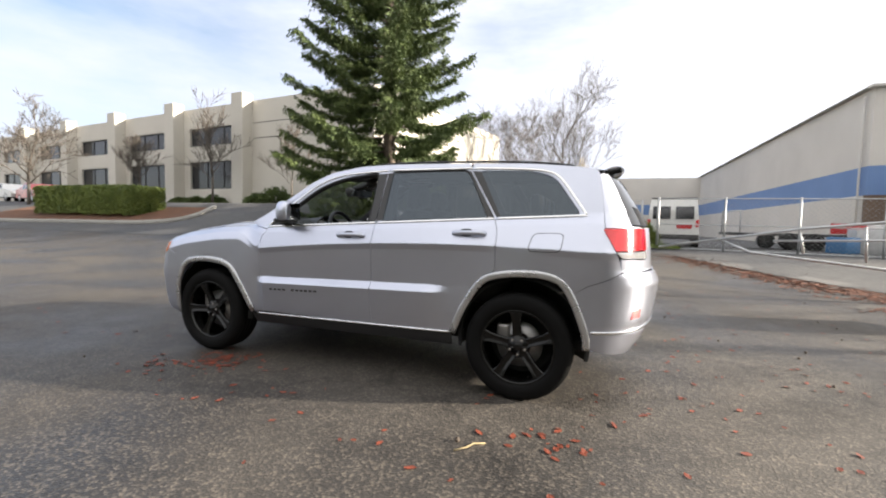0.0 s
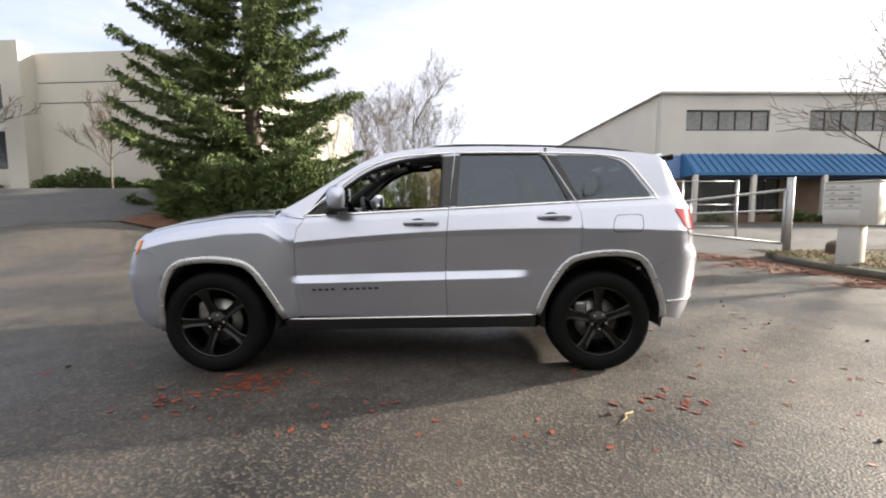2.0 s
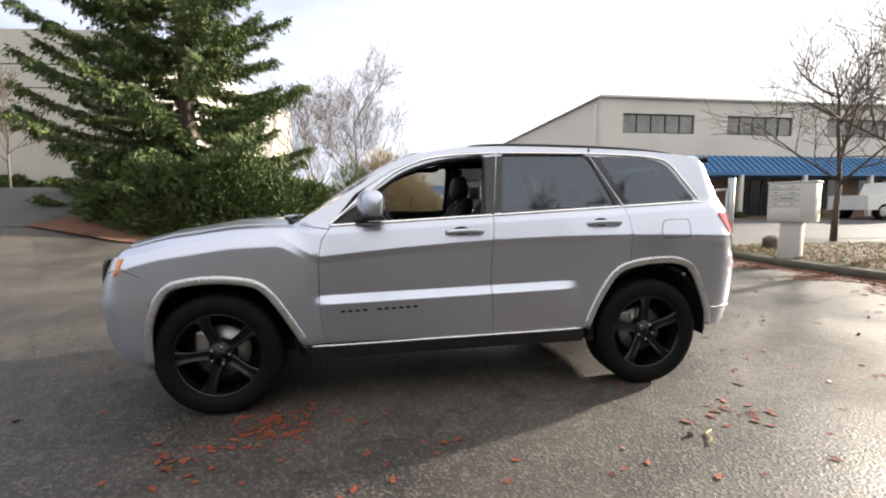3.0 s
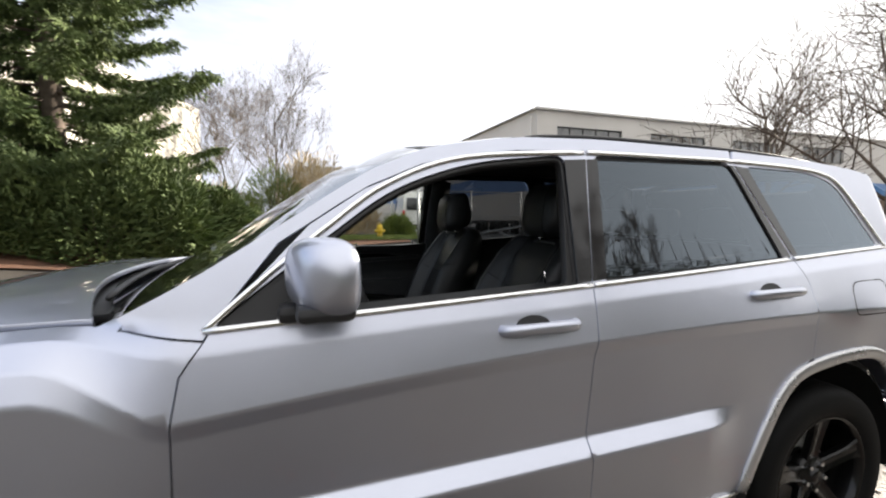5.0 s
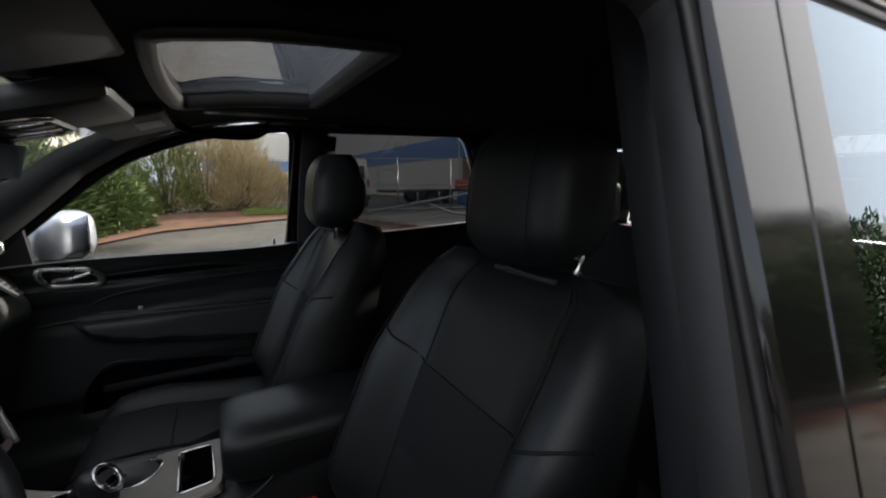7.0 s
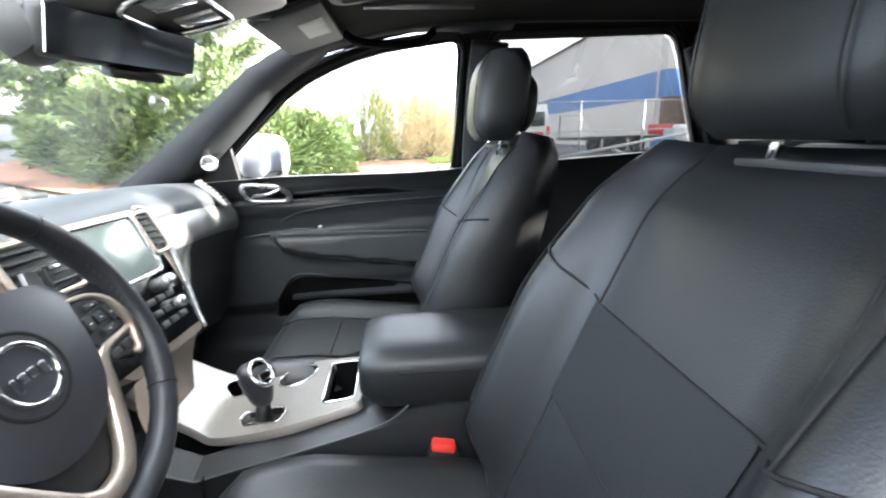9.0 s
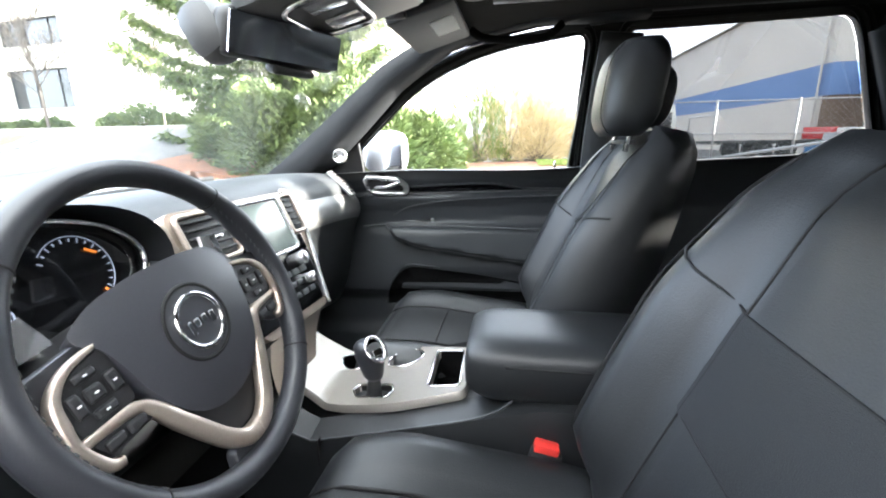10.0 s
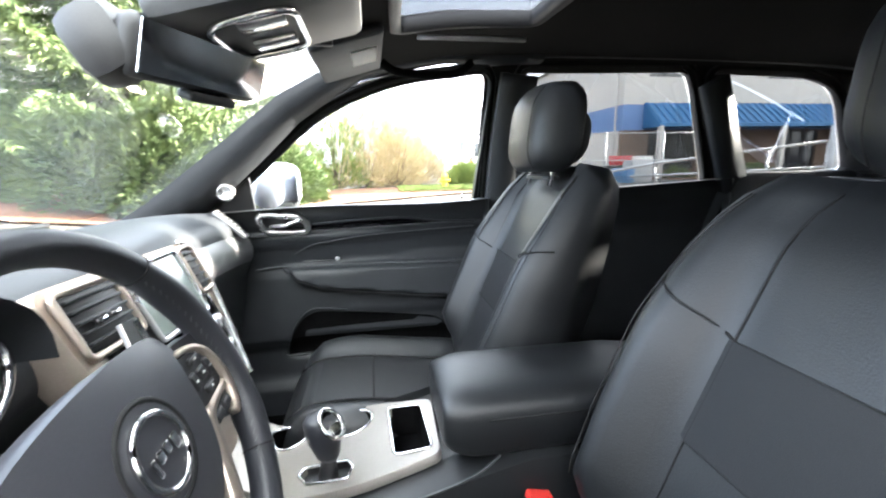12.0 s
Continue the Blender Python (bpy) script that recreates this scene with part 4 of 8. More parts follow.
    part("inner_shell", skin("inner_shell", core, place, UNDER, inner_holes, 0.08, 0.02, flip, -0.024), None, car, "dark inner body shell")
    # wheel housing
    for cx2 in (-AXLE + 0.02, AXLE + 0.02):
        prof = [(0.44, 0.0), (0.47, 0.02), (0.47, 0.34), (0.05, 0.36)]
        v, f = lathe(prof, 32)
        keep = [q for q in f if sum(v[i][2] for i in q) / 4 > -0.12]
        part("wheel_housing", mesh_of("wheel_housing", moved(v, Matrix.Translation((cx2, sgn * 0.915, 0.43)) @ Matrix.Diagonal((1, -sgn, 1, 1))), keep, UNDER), None, car, "black wheel housing")

# bonnet, windscreen, roof
def hood_point(u, s):
    x = u + (-0.16) * (1 - s * s) * smooth((u + 1.75) / 0.7) - 0.13 * (1 - s * s) * smooth((-1.9 - u) / 0.35)
    return (x, s * 0.775, belt(max(u, -2.3)) + 0.045 * (1 - s ** 4) + 0.006 * smooth((abs(s) - 0.5) / 0.25) * smooth((-u - 1.0) / 0.3))


bonnet = part("bonnet", skin("bonnet", [(-1.03, -0.985), (-1.03, 0.985), (-1.99, 0.985), (-2.055, 0.6), (-2.075, 0), (-2.055, -0.6), (-1.99, -0.985)], hood_point, PAINT, (), 0.06, 0.02, False), None, car, "silver bonnet")
part("grille", skin("grille", rounded([(-0.62, 0.62), (0.62, 0.62), (0.62, 0.97), (-0.62, 0.97)], 0.05), lambda a, b: (-2.235 - 0.055 * (1 - (a / 0.7) ** 2) + 0.10 * max(0, b - 0.85), a, b), BLACK, (), 0.08, 0.02, True), None, car, "black front grille")


def screen_point(t, s):
    x = lerp(t, (0, 0.25, 0.55, 0.78, 1.0), (-1.02, -0.80, -0.54, -0.38, -0.18))
    y = half_width(x, edge_z(x)) - 0.035
    return (x - (0.13 - 0.04 * t) * (1 - s * s), s * y, edge_z(x) + 0.038 * (1 - s ** 4) * t - 0.004 + lift_far(edge_z(x)) * max(0.0, s) ** 2)


screen = part("windscreen", grid_mesh("windscreen", screen_point, [i / 16 for i in range(17)], [-1 + i / 12 for i in range(25)], GLASS, None, True), None, car, "clear windscreen")
screen.visible_shadow = False


def roof_point(x, s):
    y = half_width(x, edge_z(x)) - 0.01
    return (x - 0.09 * (1 - s * s) * smooth((0.5 - x) / 0.68), s * y, edge_z(x) + 0.032 * (1 - s ** 4) * smooth((x + 0.7) / 0.6) - 0.002 + lift_far(edge_z(x)) * max(0.0, s) ** 2)


HATCH = (-0.05, 0.30, 0.46)
roof_us = sorted([-0.18, -0.1] + [HATCH[0], HATCH[1]] + [0.1, 0.2, 0.42, 0.55, 0.7, 0.85, 1.0, 1.2, 1.4, 1.6, 1.75, 1.9, 2.0])
roof_vs = sorted([-HATCH[2], HATCH[2]] + [i / 10 for i in range(-10, 11)])
in_hatch = lambda x, s: HATCH[0] < x < HATCH[1] and abs(s) < HATCH[2]
roof = part("roof", grid_mesh("roof", roof_point, roof_us, roof_vs, PAINT, in_hatch), None, car, "silver roof")
hatch = part("sunroof", grid_mesh("sunroof", lambda x, s: (lambda p: (p[0], p[1], p[2] - 0.010))(roof_point(x, s)), [HATCH[0] + (HATCH[1] - HATCH[0]) * i / 8 for i in range(9)], [HATCH[2] * (-1 + i / 8) for i in range(17)], DARK_ROOF_GLASS), None, roof, "dark glass sunroof panel")
hatch.visible_shadow = False
for sgn in (-1, 1):
    rp = [(x, roof_point(x, sgn * 0.90)[1], roof_point(x, -0.90)[2] + lift_) for x, lift_ in ((0.17, -0.006), (0.25, 0.006), (0.5, 0.012), (1.0, 0.013), (1.45, 0.011), (1.72, 0.006), (1.80, -0.006))]
    tube("roof_rail", spline(rp, 5), 0.009, BLACK, roof, "black roof rail")
spoil_top = [(1.98, 1.652), (2.12, 1.672), (2.10, 1.648), (1.96, 1.610)]
v, f = [], []
for i in range(17):
    s = -1 + i / 8
    y = s * 0.655
    v += [(x - 0.10 * s * s * (x > 2.0) + 0.02 * (1 - s * s), y, z + 0.045 * (1 - s ** 4)) for x, z in spoil_top]
for i in range(16):
    f += [(i * 4 + c, i * 4 + (c + 1) % 4, i * 4 + 4 + (c + 1) % 4, i * 4 + 4 + c) for c in range(4)]
f += [(3, 2, 1, 0), (64, 65, 66, 67)]
part("spoiler", mesh_of("spoiler", v, f, PAINT, False), None, roof, "silver roof spoiler")
boxed("spoiler_end", (2.045, -0.655, 1.645), (0.11, 0.012, 0.045), 0.004, GLOSS_BLACK, roof, "black spoiler end", pose(0, 0, 0, 0, -12))
boxed("spoiler_end", (2.045, 0.655, 1.645), (0.11, 0.012, 0.045), 0.004, GLOSS_BLACK, roof, "black spoiler end", pose(0, 0, 0, 0, -12))
# cowl and wipers
cowl = part("cowl", skin("cowl", [(-1.0, -0.8), (1.0, -0.8), (1.0, 0.4), (-1.0, 0.4)], lambda a, b: (-1.03 - 0.16 * (1 - a * a) + 0.09 * b, a * 0.735, 1.185 + 0.02 * (1 - a ** 4) + 0.004 * b), BLACK, (), 0.08, 0.02, False), None, car, "black cowl panel")
for y0, y1 in ((-0.62, 0.02), (-0.02, 0.58)):
    pts = [(lambda p: (p[0] - 0.012, p[1], p[2] + 0.022))(screen_point(0.03 + 0.05 * i / 6, (y0 + (y1 - y0) * i / 6) / 0.86)) for i in range(7)]
    tube("wiper", pts, 0.009, BLACK, screen, "black wiper blade")

# floor pan
boxed("floor_pan", (0.0, 0, 0.40), (3.9, 1.50, 0.08), 0.02, UNDER, car, "dark underbody")
boxed("engine_bay", (-1.45, 0, 0.72), (1.25, 1.05, 0.55), 0.05, UNDER, car, "dark engine bay")
boxed("load_bay", (1.75, 0, 0.72), (0.9, 1.0, 0.55), 0.05, UNDER, car, "dark load bay")


# ---- wheels ----
def wheel_meshes():
    tyre = [(0.262, 0.10), (0.268, 0.118), (0.300, 0.130), (0.345, 0.131), (0.372, 0.118), (0.384, 0.095)]
    for y0 in (0.062, 0.022, -0.022, -0.062):
        tyre += [(0.386, y0 + 0.016), (0.386, y0 + 0.006), (0.379, y0 + 0.004), (0.379, y0 - 0.004)]
    tyre += [(0.384, -0.095), (0.372, -0.118), (0.345, -0.131), (0.300, -0.130), (0.262, -0.10)]
    t = lathe(tyre, 72)
    rim = lathe([(0.268, 0.116), (0.262, 0.120), (0.252, 0.112), (0.246, 0.085), (0.236, 0.02), (0.232, -0.10)], 64)
    disc = lathe([(0.0, 0.012), (0.165, 0.012), (0.168, 0.0), (0.165, -0.014), (0.0, -0.014)], 48)
    dark = lathe([(0.236, -0.08), (0.0, -0.085)], 32)
    hub = lathe([(0.0, 0.098), (0.026, 0.098), (0.031, 0.092), (0.034, 0.084), (0.072, 0.080), (0.085, 0.066), (0.088, 0.0)], 40)
    return t, rim, disc, dark, hub


TY, RI, DI, DA, HU = wheel_meshes()


def spoke():
    """One broad tapering spoke with a ridge down each side, from hub to rim, along +z."""
    v, f = [], []
    for r, w, y, th in ((0.045, 0.036, 0.080, 0.03), (0.085, 0.034, 0.084, 0.032), (0.14, 0.031, 0.094, 0.032), (0.20, 0.034, 0.106, 0.030), (0.245, 0.046, 0.114, 0.026), (0.258, 0.056, 0.112, 0.022)):
        v += [(-w, y - th, r), (-w, y - 0.006, r), (-w * 0.82, y, r), (-w * 0.25, y - 0.008, r), (w * 0.25, y - 0.008, r), (w * 0.82, y, r), (w, y - 0.006, r), (w, y - th, r)]
    for i in range(5):
        f += [(i * 8 + c, i * 8 + (c + 1) % 8, i * 8 + 8 + (c + 1) % 8, i * 8 + 8 + c) for c in range(8)]
    f += [(0, 1, 2, 3, 4, 5, 6, 7)[::-1], tuple(range(40, 48))]
    return v, f


SP_V, SP_F = spoke()
tyre_me = mesh_of("tyre", *TY, RUBBER)
rim_me = mesh_of("rim", *RI, BLACK_RIM)
disc_me = mesh_of("brake_disc", *DI, STEEL)
dark_me = mesh_of("wheel_back", *DA, UNDER)
hub_me = mesh_of("hub", *HU, BLACK_RIM)
spoke_me = mesh_of("spoke", SP_V, SP_F, BLACK_RIM, False)
bm = bmesh.new()
bmesh.ops.create_cone(bm, cap_ends=True, segments=6, radius1=0.011, radius2=0.009, depth=0.022, matrix=pose(0, 0.086, 0, -90))
nut_me = bpy.data.meshes.new("wheel_nut")
bm.to_mesh(nut_me)
bm.free()
nut_me.materials.append(CHROME)
bm = bmesh.new()
box(bm, (0.12, -0.005, 0.07), (0.10, 0.07, 0.14), 0.02)
cal_me = bpy.data.meshes.new("brake_caliper")
bm.to_mesh(cal_me)
bm.free()
cal_me.materials.append(STEEL)
for ax, sgn, turn in ((-AXLE, -1, 20), (AXLE, -1, 4), (-AXLE, 1, 33), (AXLE, 1, 50)):
    w = part("wheel", tyre_me, None, car, "black tyre on a gloss black five-spoke wheel")
    w.location = (ax, sgn * 0.812, TYRE_R)
    w.rotation_euler = (0, 0, 0 if sgn > 0 else math.pi)
    for name, me in (("rim", rim_me), ("brake_disc", disc_me), ("wheel_back", dark_me), ("hub", hub_me), ("brake_caliper", cal_me)):
        part(name, me, None, w)
    for i in range(5):
        o = part("spoke", spoke_me, None, w)
        o.rotation_euler.y = radians(turn + 72 * i)
        o = part("wheel_nut", nut_me, None, w, "bright wheel nut")
        a = radians(turn + 36 + 72 * i)
        o.location = (0.057 * math.sin(a), 0, 0.057 * math.cos(a))


# ---- the cabin ----
LEATHER = surface("black_leather", (0.0056, 0.0063, 0.0070), (0.0105, 0.0117, 0.0130), 0.44, 5.0, 420.0, 0.35, 0.0012, spec=0.50)
CLOTH = surface("black_perforated_cloth", (0.0048, 0.0052, 0.0058), (0.0094, 0.0100, 0.0112), 0.52, 8.0, 700.0, 0.6, 0.0012, spec=0.38)
DASH = surface("soft_black_dash", (0.025, 0.0275, 0.0315), (0.037, 0.040, 0.044), 0.5, 6.0, 500.0, 0.3, 0.0008, spec=0.3)
DOORSKIN = surface("soft_black_door_trim", (0.019, 0.021, 0.0235), (0.030, 0.0325, 0.0355), 0.42, 6.0, 450.0, 0.3, 0.0008, spec=0.28)
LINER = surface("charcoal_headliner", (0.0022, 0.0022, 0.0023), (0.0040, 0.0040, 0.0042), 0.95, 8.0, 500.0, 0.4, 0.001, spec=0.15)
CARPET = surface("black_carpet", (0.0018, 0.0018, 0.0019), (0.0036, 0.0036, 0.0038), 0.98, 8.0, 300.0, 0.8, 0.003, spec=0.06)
SEAM = surface("dark_seam", (0.003, 0.003, 0.003), (0.005, 0.005, 0.005), 0.8, 10.0, 200.0, 0.0, 0.0)
CHAMPAGNE = surface("champagne_metal_trim", (0.40, 0.338, 0.285), (0.475, 0.405, 0.342), 0.34, 6.0, 300.0, 0.04, 0.0004, 0.7)
PALE_PANEL = surface("pale_satin_console", (0.235, 0.215, 0.195), (0.29, 0.266, 0.24), 0.36, 6.0, 260.0, 0.05, 0.0004, 0.45)
GREY_PLASTIC = surface("grey_plastic", (0.028, 0.030, 0.032), (0.045, 0.047, 0.05), 0.5, 8.0, 400.0, 0.2, 0.0006)
SCREEN = surface("touch_screen", (0.16, 0.19, 0.18), (0.24, 0.27, 0.25), 0.15, 3.0, 30.0, 0.0, 0.0, spec=0.9)
PAPER = surface("white_label", (0.62, 0.62, 0.60), (0.74, 0.74, 0.72), 0.7, 20.0, 200.0, 0.05, 0.0003)
BUCKLE_RED = surface("red_release_button", (0.55, 0.03, 0.025), (0.70, 0.05, 0.04), 0.4, 20.0, 200.0, 0.05, 0.0004)
WEBBING = surface("seat_belt_webbing", (0.016, 0.016, 0.017), (0.03, 0.03, 0.031), 0.8, 20.0, 900.0, 0.5, 0.0008)
BAND = surface("grey_satin_band", (0.15, 0.152, 0.155), (0.20, 0.202, 0.205), 0.38, 6.0, 300.0, 0.05, 0.0004, 0.4)
HUB = surface("soft_black_airbag_cover", (0.030, 0.0305, 0.036), (0.040, 0.041, 0.047), 0.42, 4.0, 600.0, 0.15, 0.0005, spec=0.4)
PILLAR_SUNLIT = surface("sunlit_tone_pillar_trim", (0.16, 0.155, 0.15), (0.24, 0.23, 0.22), 0.7, 8.0, 300.0, 0.3, 0.001)
WHEEL_HIDE = surface("black_wheel_leather", (0.018, 0.0185, 0.022), (0.027, 0.028, 0.033), 0.40, 5.0, 700.0, 0.25, 0.0006, spec=0.45)
DIAL = emitting("dial_marks", (0.70, 0.78, 0.98), 0.006)
NEEDLE_ORANGE = emitting("orange_needle", (1.0, 0.28, 0.03), 0.02)


def cushion_section(w, front, back, bolster, k=13):
    """Loop across a padded part: (across, depth) with raised bolsters in front and a rounded back."""
    out = []
    for i in range(k):
        s = -1 + 2 * i / (k - 1)
        d = front + bolster * smooth((abs(s) - 0.50) / 0.26) * (1 - 0.75 * smooth((abs(s) - 0.84) / 0.16)) + 0.006 * (1 - s * s)
        if abs(s) > 0.92:
            d -= (abs(s) - 0.92) / 0.08 * 0.022
        out.append((s * w, d))
    for i in range(k - 2):
        s = 1 - 2 * (i + 1) / (k - 1)
        out.append((s * w * 0.97, back - 0.02 * (1 - s ** 4)))
    return out


def front_seat(y0, x0, rest_shift=(0.0, 0.0), wide=1.0):
    """A front seat: cushion, back, head restraint on two posts, seams. x0 shifts it along the rail."""
    lean = 0.44
    MID_T, LOW_T = (0.565, 0.33) if wide == 1.0 else (0.62, 0.37)

    def back_point(s, t, lift_=0.0):
        z = 0.80 + (0.578 if wide == 1.0 else 0.560) * t
        w = lerp(t, (0, 0.12, 0.35, 0.6, 0.82, 0.94, 1.0), (0.225, 0.245, 0.262, 0.264, 0.255, 0.238, 0.195)) * wide
        bol = 0.075 * smooth(t / 0.18) * (1 - 0.55 * smooth((t - 0.55) / 0.4))
        front = 0.0 + lift_
        d = front + bol * smooth((abs(s) - 0.50) / 0.26) * (1 - 0.75 * smooth((abs(s) - 0.84) / 0.16)) + 0.006 * (1 - s * s)
        x = x0 + 0.095 + lean * (z - 0.80) - d + 0.03 * smooth((t - 0.85) / 0.15)
        return (x, y0 + s * w, z + 0.25 * d)

    rows = []
    for i in range(19):
        t = i / 18
        z = 0.80 + (0.578 if wide == 1.0 else 0.560) * t
        w = lerp(t, (0, 0.12, 0.35, 0.6, 0.82, 0.94, 1.0), (0.225, 0.245, 0.262, 0.264, 0.255, 0.238, 0.195)) * wide
        bol = 0.075 * smooth(t / 0.18) * (1 - 0.55 * smooth((t - 0.55) / 0.4))
        thick = lerp(t, (0, 0.5, 0.88, 1.0), (0.15, 0.125, 0.085, 0.03))
        loop = cushion_section(w, 0.0, -thick, bol, 21)
        shift = 0.03 * smooth((t - 0.85) / 0.15)
        rows.append([(x0 + 0.095 + lean * (z - 0.80) - d + shift, y0 + a, z + 0.25 * d) for a, d in loop])
    v, f = loft(rows)
    # cushion: lofted from front to rear
    crow = []
    for i in range(15):
        t = i / 14
        x = x0 - 0.40 + 0.56 * t
        w = lerp(t, (0, 0.08, 0.3, 0.8, 1.0), (0.19, 0.235, 0.258, 0.258, 0.235)) * wide
        top = lerp(t, (0, 0.05, 0.14, 0.35, 0.7, 1.0), (0.735, 0.785, 0.812, 0.815, 0.790, 0.775))
        base = lerp(t, (0, 0.1, 1), (0.70, 0.62, 0.60))
        loop = cushion_section(w, top, base, 0.035 * smooth(t / 0.2), 17)
        crow.append([(x, y0 + a, d) for a, d in loop])
    cv, cf = loft(crow)
    seat = part("front_seat", mesh_of("front_seat", cv, [tuple(reversed(q)) for q in cf], LEATHER), None, car, "black leather front seat with cloth inserts")
    part("backrest", mesh_of("backrest", v, f, LEATHER), None, seat, "black leather backrest")
    # cloth inserts a hair proud of the leather
    cs = part("seat_insert", grid_mesh("seat_insert", lambda s, t: (lambda p: (p[0] - 0.002, p[1], p[2] + 0.002))(back_point(s, t)), [-0.50 + i / 10 for i in range(11)], [LOW_T + (MID_T - LOW_T) * i / 12 for i in range(13)], CLOTH, None, False), None, seat, "black cloth insert")
    part("seat_insert", grid_mesh("seat_insert", lambda a, t: (x0 - 0.40 + 0.56 * t, y0 + a * 0.25 * wide, lerp(t, (0, 0.05, 0.14, 0.35, 0.7, 1.0), (0.735, 0.785, 0.812, 0.815, 0.790, 0.775)) + 0.0085 - 0.006 * a * a), [-0.48 + 0.96 * i / 8 for i in range(9)], [0.10 + 0.75 * i / 10 for i in range(11)], CLOTH, None, False), None, seat, "black cloth insert")

    def seam_line(pts, r=0.0021, m=SEAM):
        path = [(lambda p: (p[0] - 0.001, p[1], p[2]))(back_point(s, t)) for s, t in pts]
        v2, f2 = sweep(path, circle(r, 6))
        part("seam", mesh_of("seam", v2, f2, m), None, seat)

    for sg in (-1, 1):
        inner = sg * y0 < 0
        side_s = 0.47 if inner else 0.57
        seam_line([(sg * (side_s + 0.04 * abs(t - 0.5)), t) for t in np.linspace(0.06, 0.97, 24)])
        seam_line([(sg * s, MID_T + 0.10 * (s - side_s) / 0.45) for s in np.linspace(side_s, 0.97, 8)])
        if not inner:
            seam_line([(sg * 0.70, t) for t in np.linspace(MID_T + 0.03, 0.97, 14)], 0.0016)
        for q in (0.845, 0.872) if inner else ():
            seam_line([(sg * (q - 0.05 * smooth((t - 0.7) / 0.3)), t) for t in np.linspace(0.15, 0.95, 24)], 0.0011)
        path = [(x0 - 0.40 + 0.56 * t, y0 + sg * 0.125 * wide, lerp(t, (0, 0.05, 0.14, 0.35, 0.7, 1.0), (0.735, 0.785, 0.812, 0.815, 0.790, 0.775)) + 0.0085) for t in np.linspace(0.04, 0.9, 14)]
        v2, f2 = sweep(path, circle(0.0028, 6))
        part("seam", mesh_of("seam", v2, f2, SEAM), None, seat)
    for mt in (MID_T, LOW_T):
        seam_line([(s, mt) for s in np.linspace(-0.54, 0.47, 14) * (-1 if y0 > 0 else 1)])
    path = [(x0 - 0.40 + 0.56 * 0.42, y0 + a, 0.8215 - 0.006 * (a / 0.125) ** 2) for a in np.linspace(-0.125, 0.125, 9)]
    v2, f2 = sweep(path, circle(0.0028, 6))
    part("seam", mesh_of("seam", v2, f2, SEAM), None, seat)
    # head restraint
    hx, hz, seat_y = x0 + 0.325 + rest_shift[0], 1.474 if wide == 1.0 else 1.478, y0
    y0 = y0 + rest_shift[1]
    hv = []
    for i in range(13):
        t = i / 12
        z = hz - 0.108 + 0.216 * t
        w = 0.138 * (1 - abs(2 * t - 1) ** 4.0 * 0.30)
        dpt = 0.064 * (1 - abs(2 * t - 1) ** 4.0 * 0.45)
        hv.append([(hx + 0.12 * (z - hz) - dpt * (abs(math.cos(a)) ** 0.5) * (1 if math.cos(a) > 0 else -1) - 0.016 * (1 - (math.sin(a)) ** 2), y0 + w * (abs(math.sin(a)) ** 0.5) * (1 if math.sin(a) > 0 else -1), z) for a in np.linspace(0, 2 * math.pi, 25)[:-1]])
    v2, f2 = loft(hv)
    rest = part("head_restraint", mesh_of("head_restraint", v2, f2, LEATHER), None, seat, "black leather head restraint")
    rv = []
    for i in range(9):
        t = i / 8
        z = hz - 0.088 + 0.135 * t
        k2 = 1 - abs(2 * t - 1) ** 3 * 0.4
        rv.append([(hx + 0.046 + 0.12 * (z - hz) + 0.036 * k2 * (abs(math.cos(a)) ** 0.6) * (1 if math.cos(a) > 0 else -1), y0 + 0.118 * k2 * (abs(math.sin(a)) ** 0.6) * (1 if math.sin(a) > 0 else -1), z) for a in np.linspace(0, 2 * math.pi, 21)[:-1]])
    v2, f2 = loft(rv)
    part("restraint_shell", mesh_of("restraint_shell", v2, [tuple(reversed(q)) for q in f2], BLACK), None, rest, "black rear shell")
    boxed("post_bracket", (hx - 0.012, y0, 1.352 if wide == 1.0 else 1.345), (0.030, 0.16, 0.010), 0.004, GREY_PLASTIC, seat, "grey post guide")
    for yy in (-0.115, 0.038) if wide > 1.0 else (-0.075, 0.075):
        v2, f2 = sweep([(hx - 0.004 - 0.018, y0 + yy, 1.33), (hx - 0.004, y0 + yy, 1.41)], circle(0.0062, 10))
        part("restraint_post", mesh_of("restraint_post", v2, f2, CHROME), None, seat, "chrome post")
    for sg in (-1, 1):
        v2, f2 = sweep([(hx + 0.12 * (z - hz) - 0.081 * (1 - abs((z - hz) / 0.108) ** 4.0 * 0.45), y0 + sg * 0.082, z) for z in np.linspace(hz - 0.10, hz + 0.10, 12)], circle(0.0012, 6))
        part("seam", mesh_of("seam", v2, f2, SEAM), None, seat)
    boxed("seat_base", (x0 - 0.1, seat_y, 0.54), (0.46, 0.42, 0.14), 0.02, BLACK, seat, "black seat plinth")
    return seat


front_seat(-0.405, 0.085, (0.05, -0.020), 1.11)
front_seat(0.385, 0.0)

# rear bench with three head restraints
bench = boxed("rear_seat", (1.02, 0, 0.72), (0.52, 1.30, 0.20), 0.06, LEATHER, car, "black leather rear bench")
boxed("backrest", (1.36, 0, 1.02), (0.14, 1.30, 0.64), 0.06, LEATHER, bench, "", pose(0, 0, 0, 0, 20))
for yy in (-0.40, 0.0, 0.40):
    boxed("head_restraint", (1.49, yy, 1.42), (0.09, 0.25, 0.17), 0.04, LEATHER, bench)

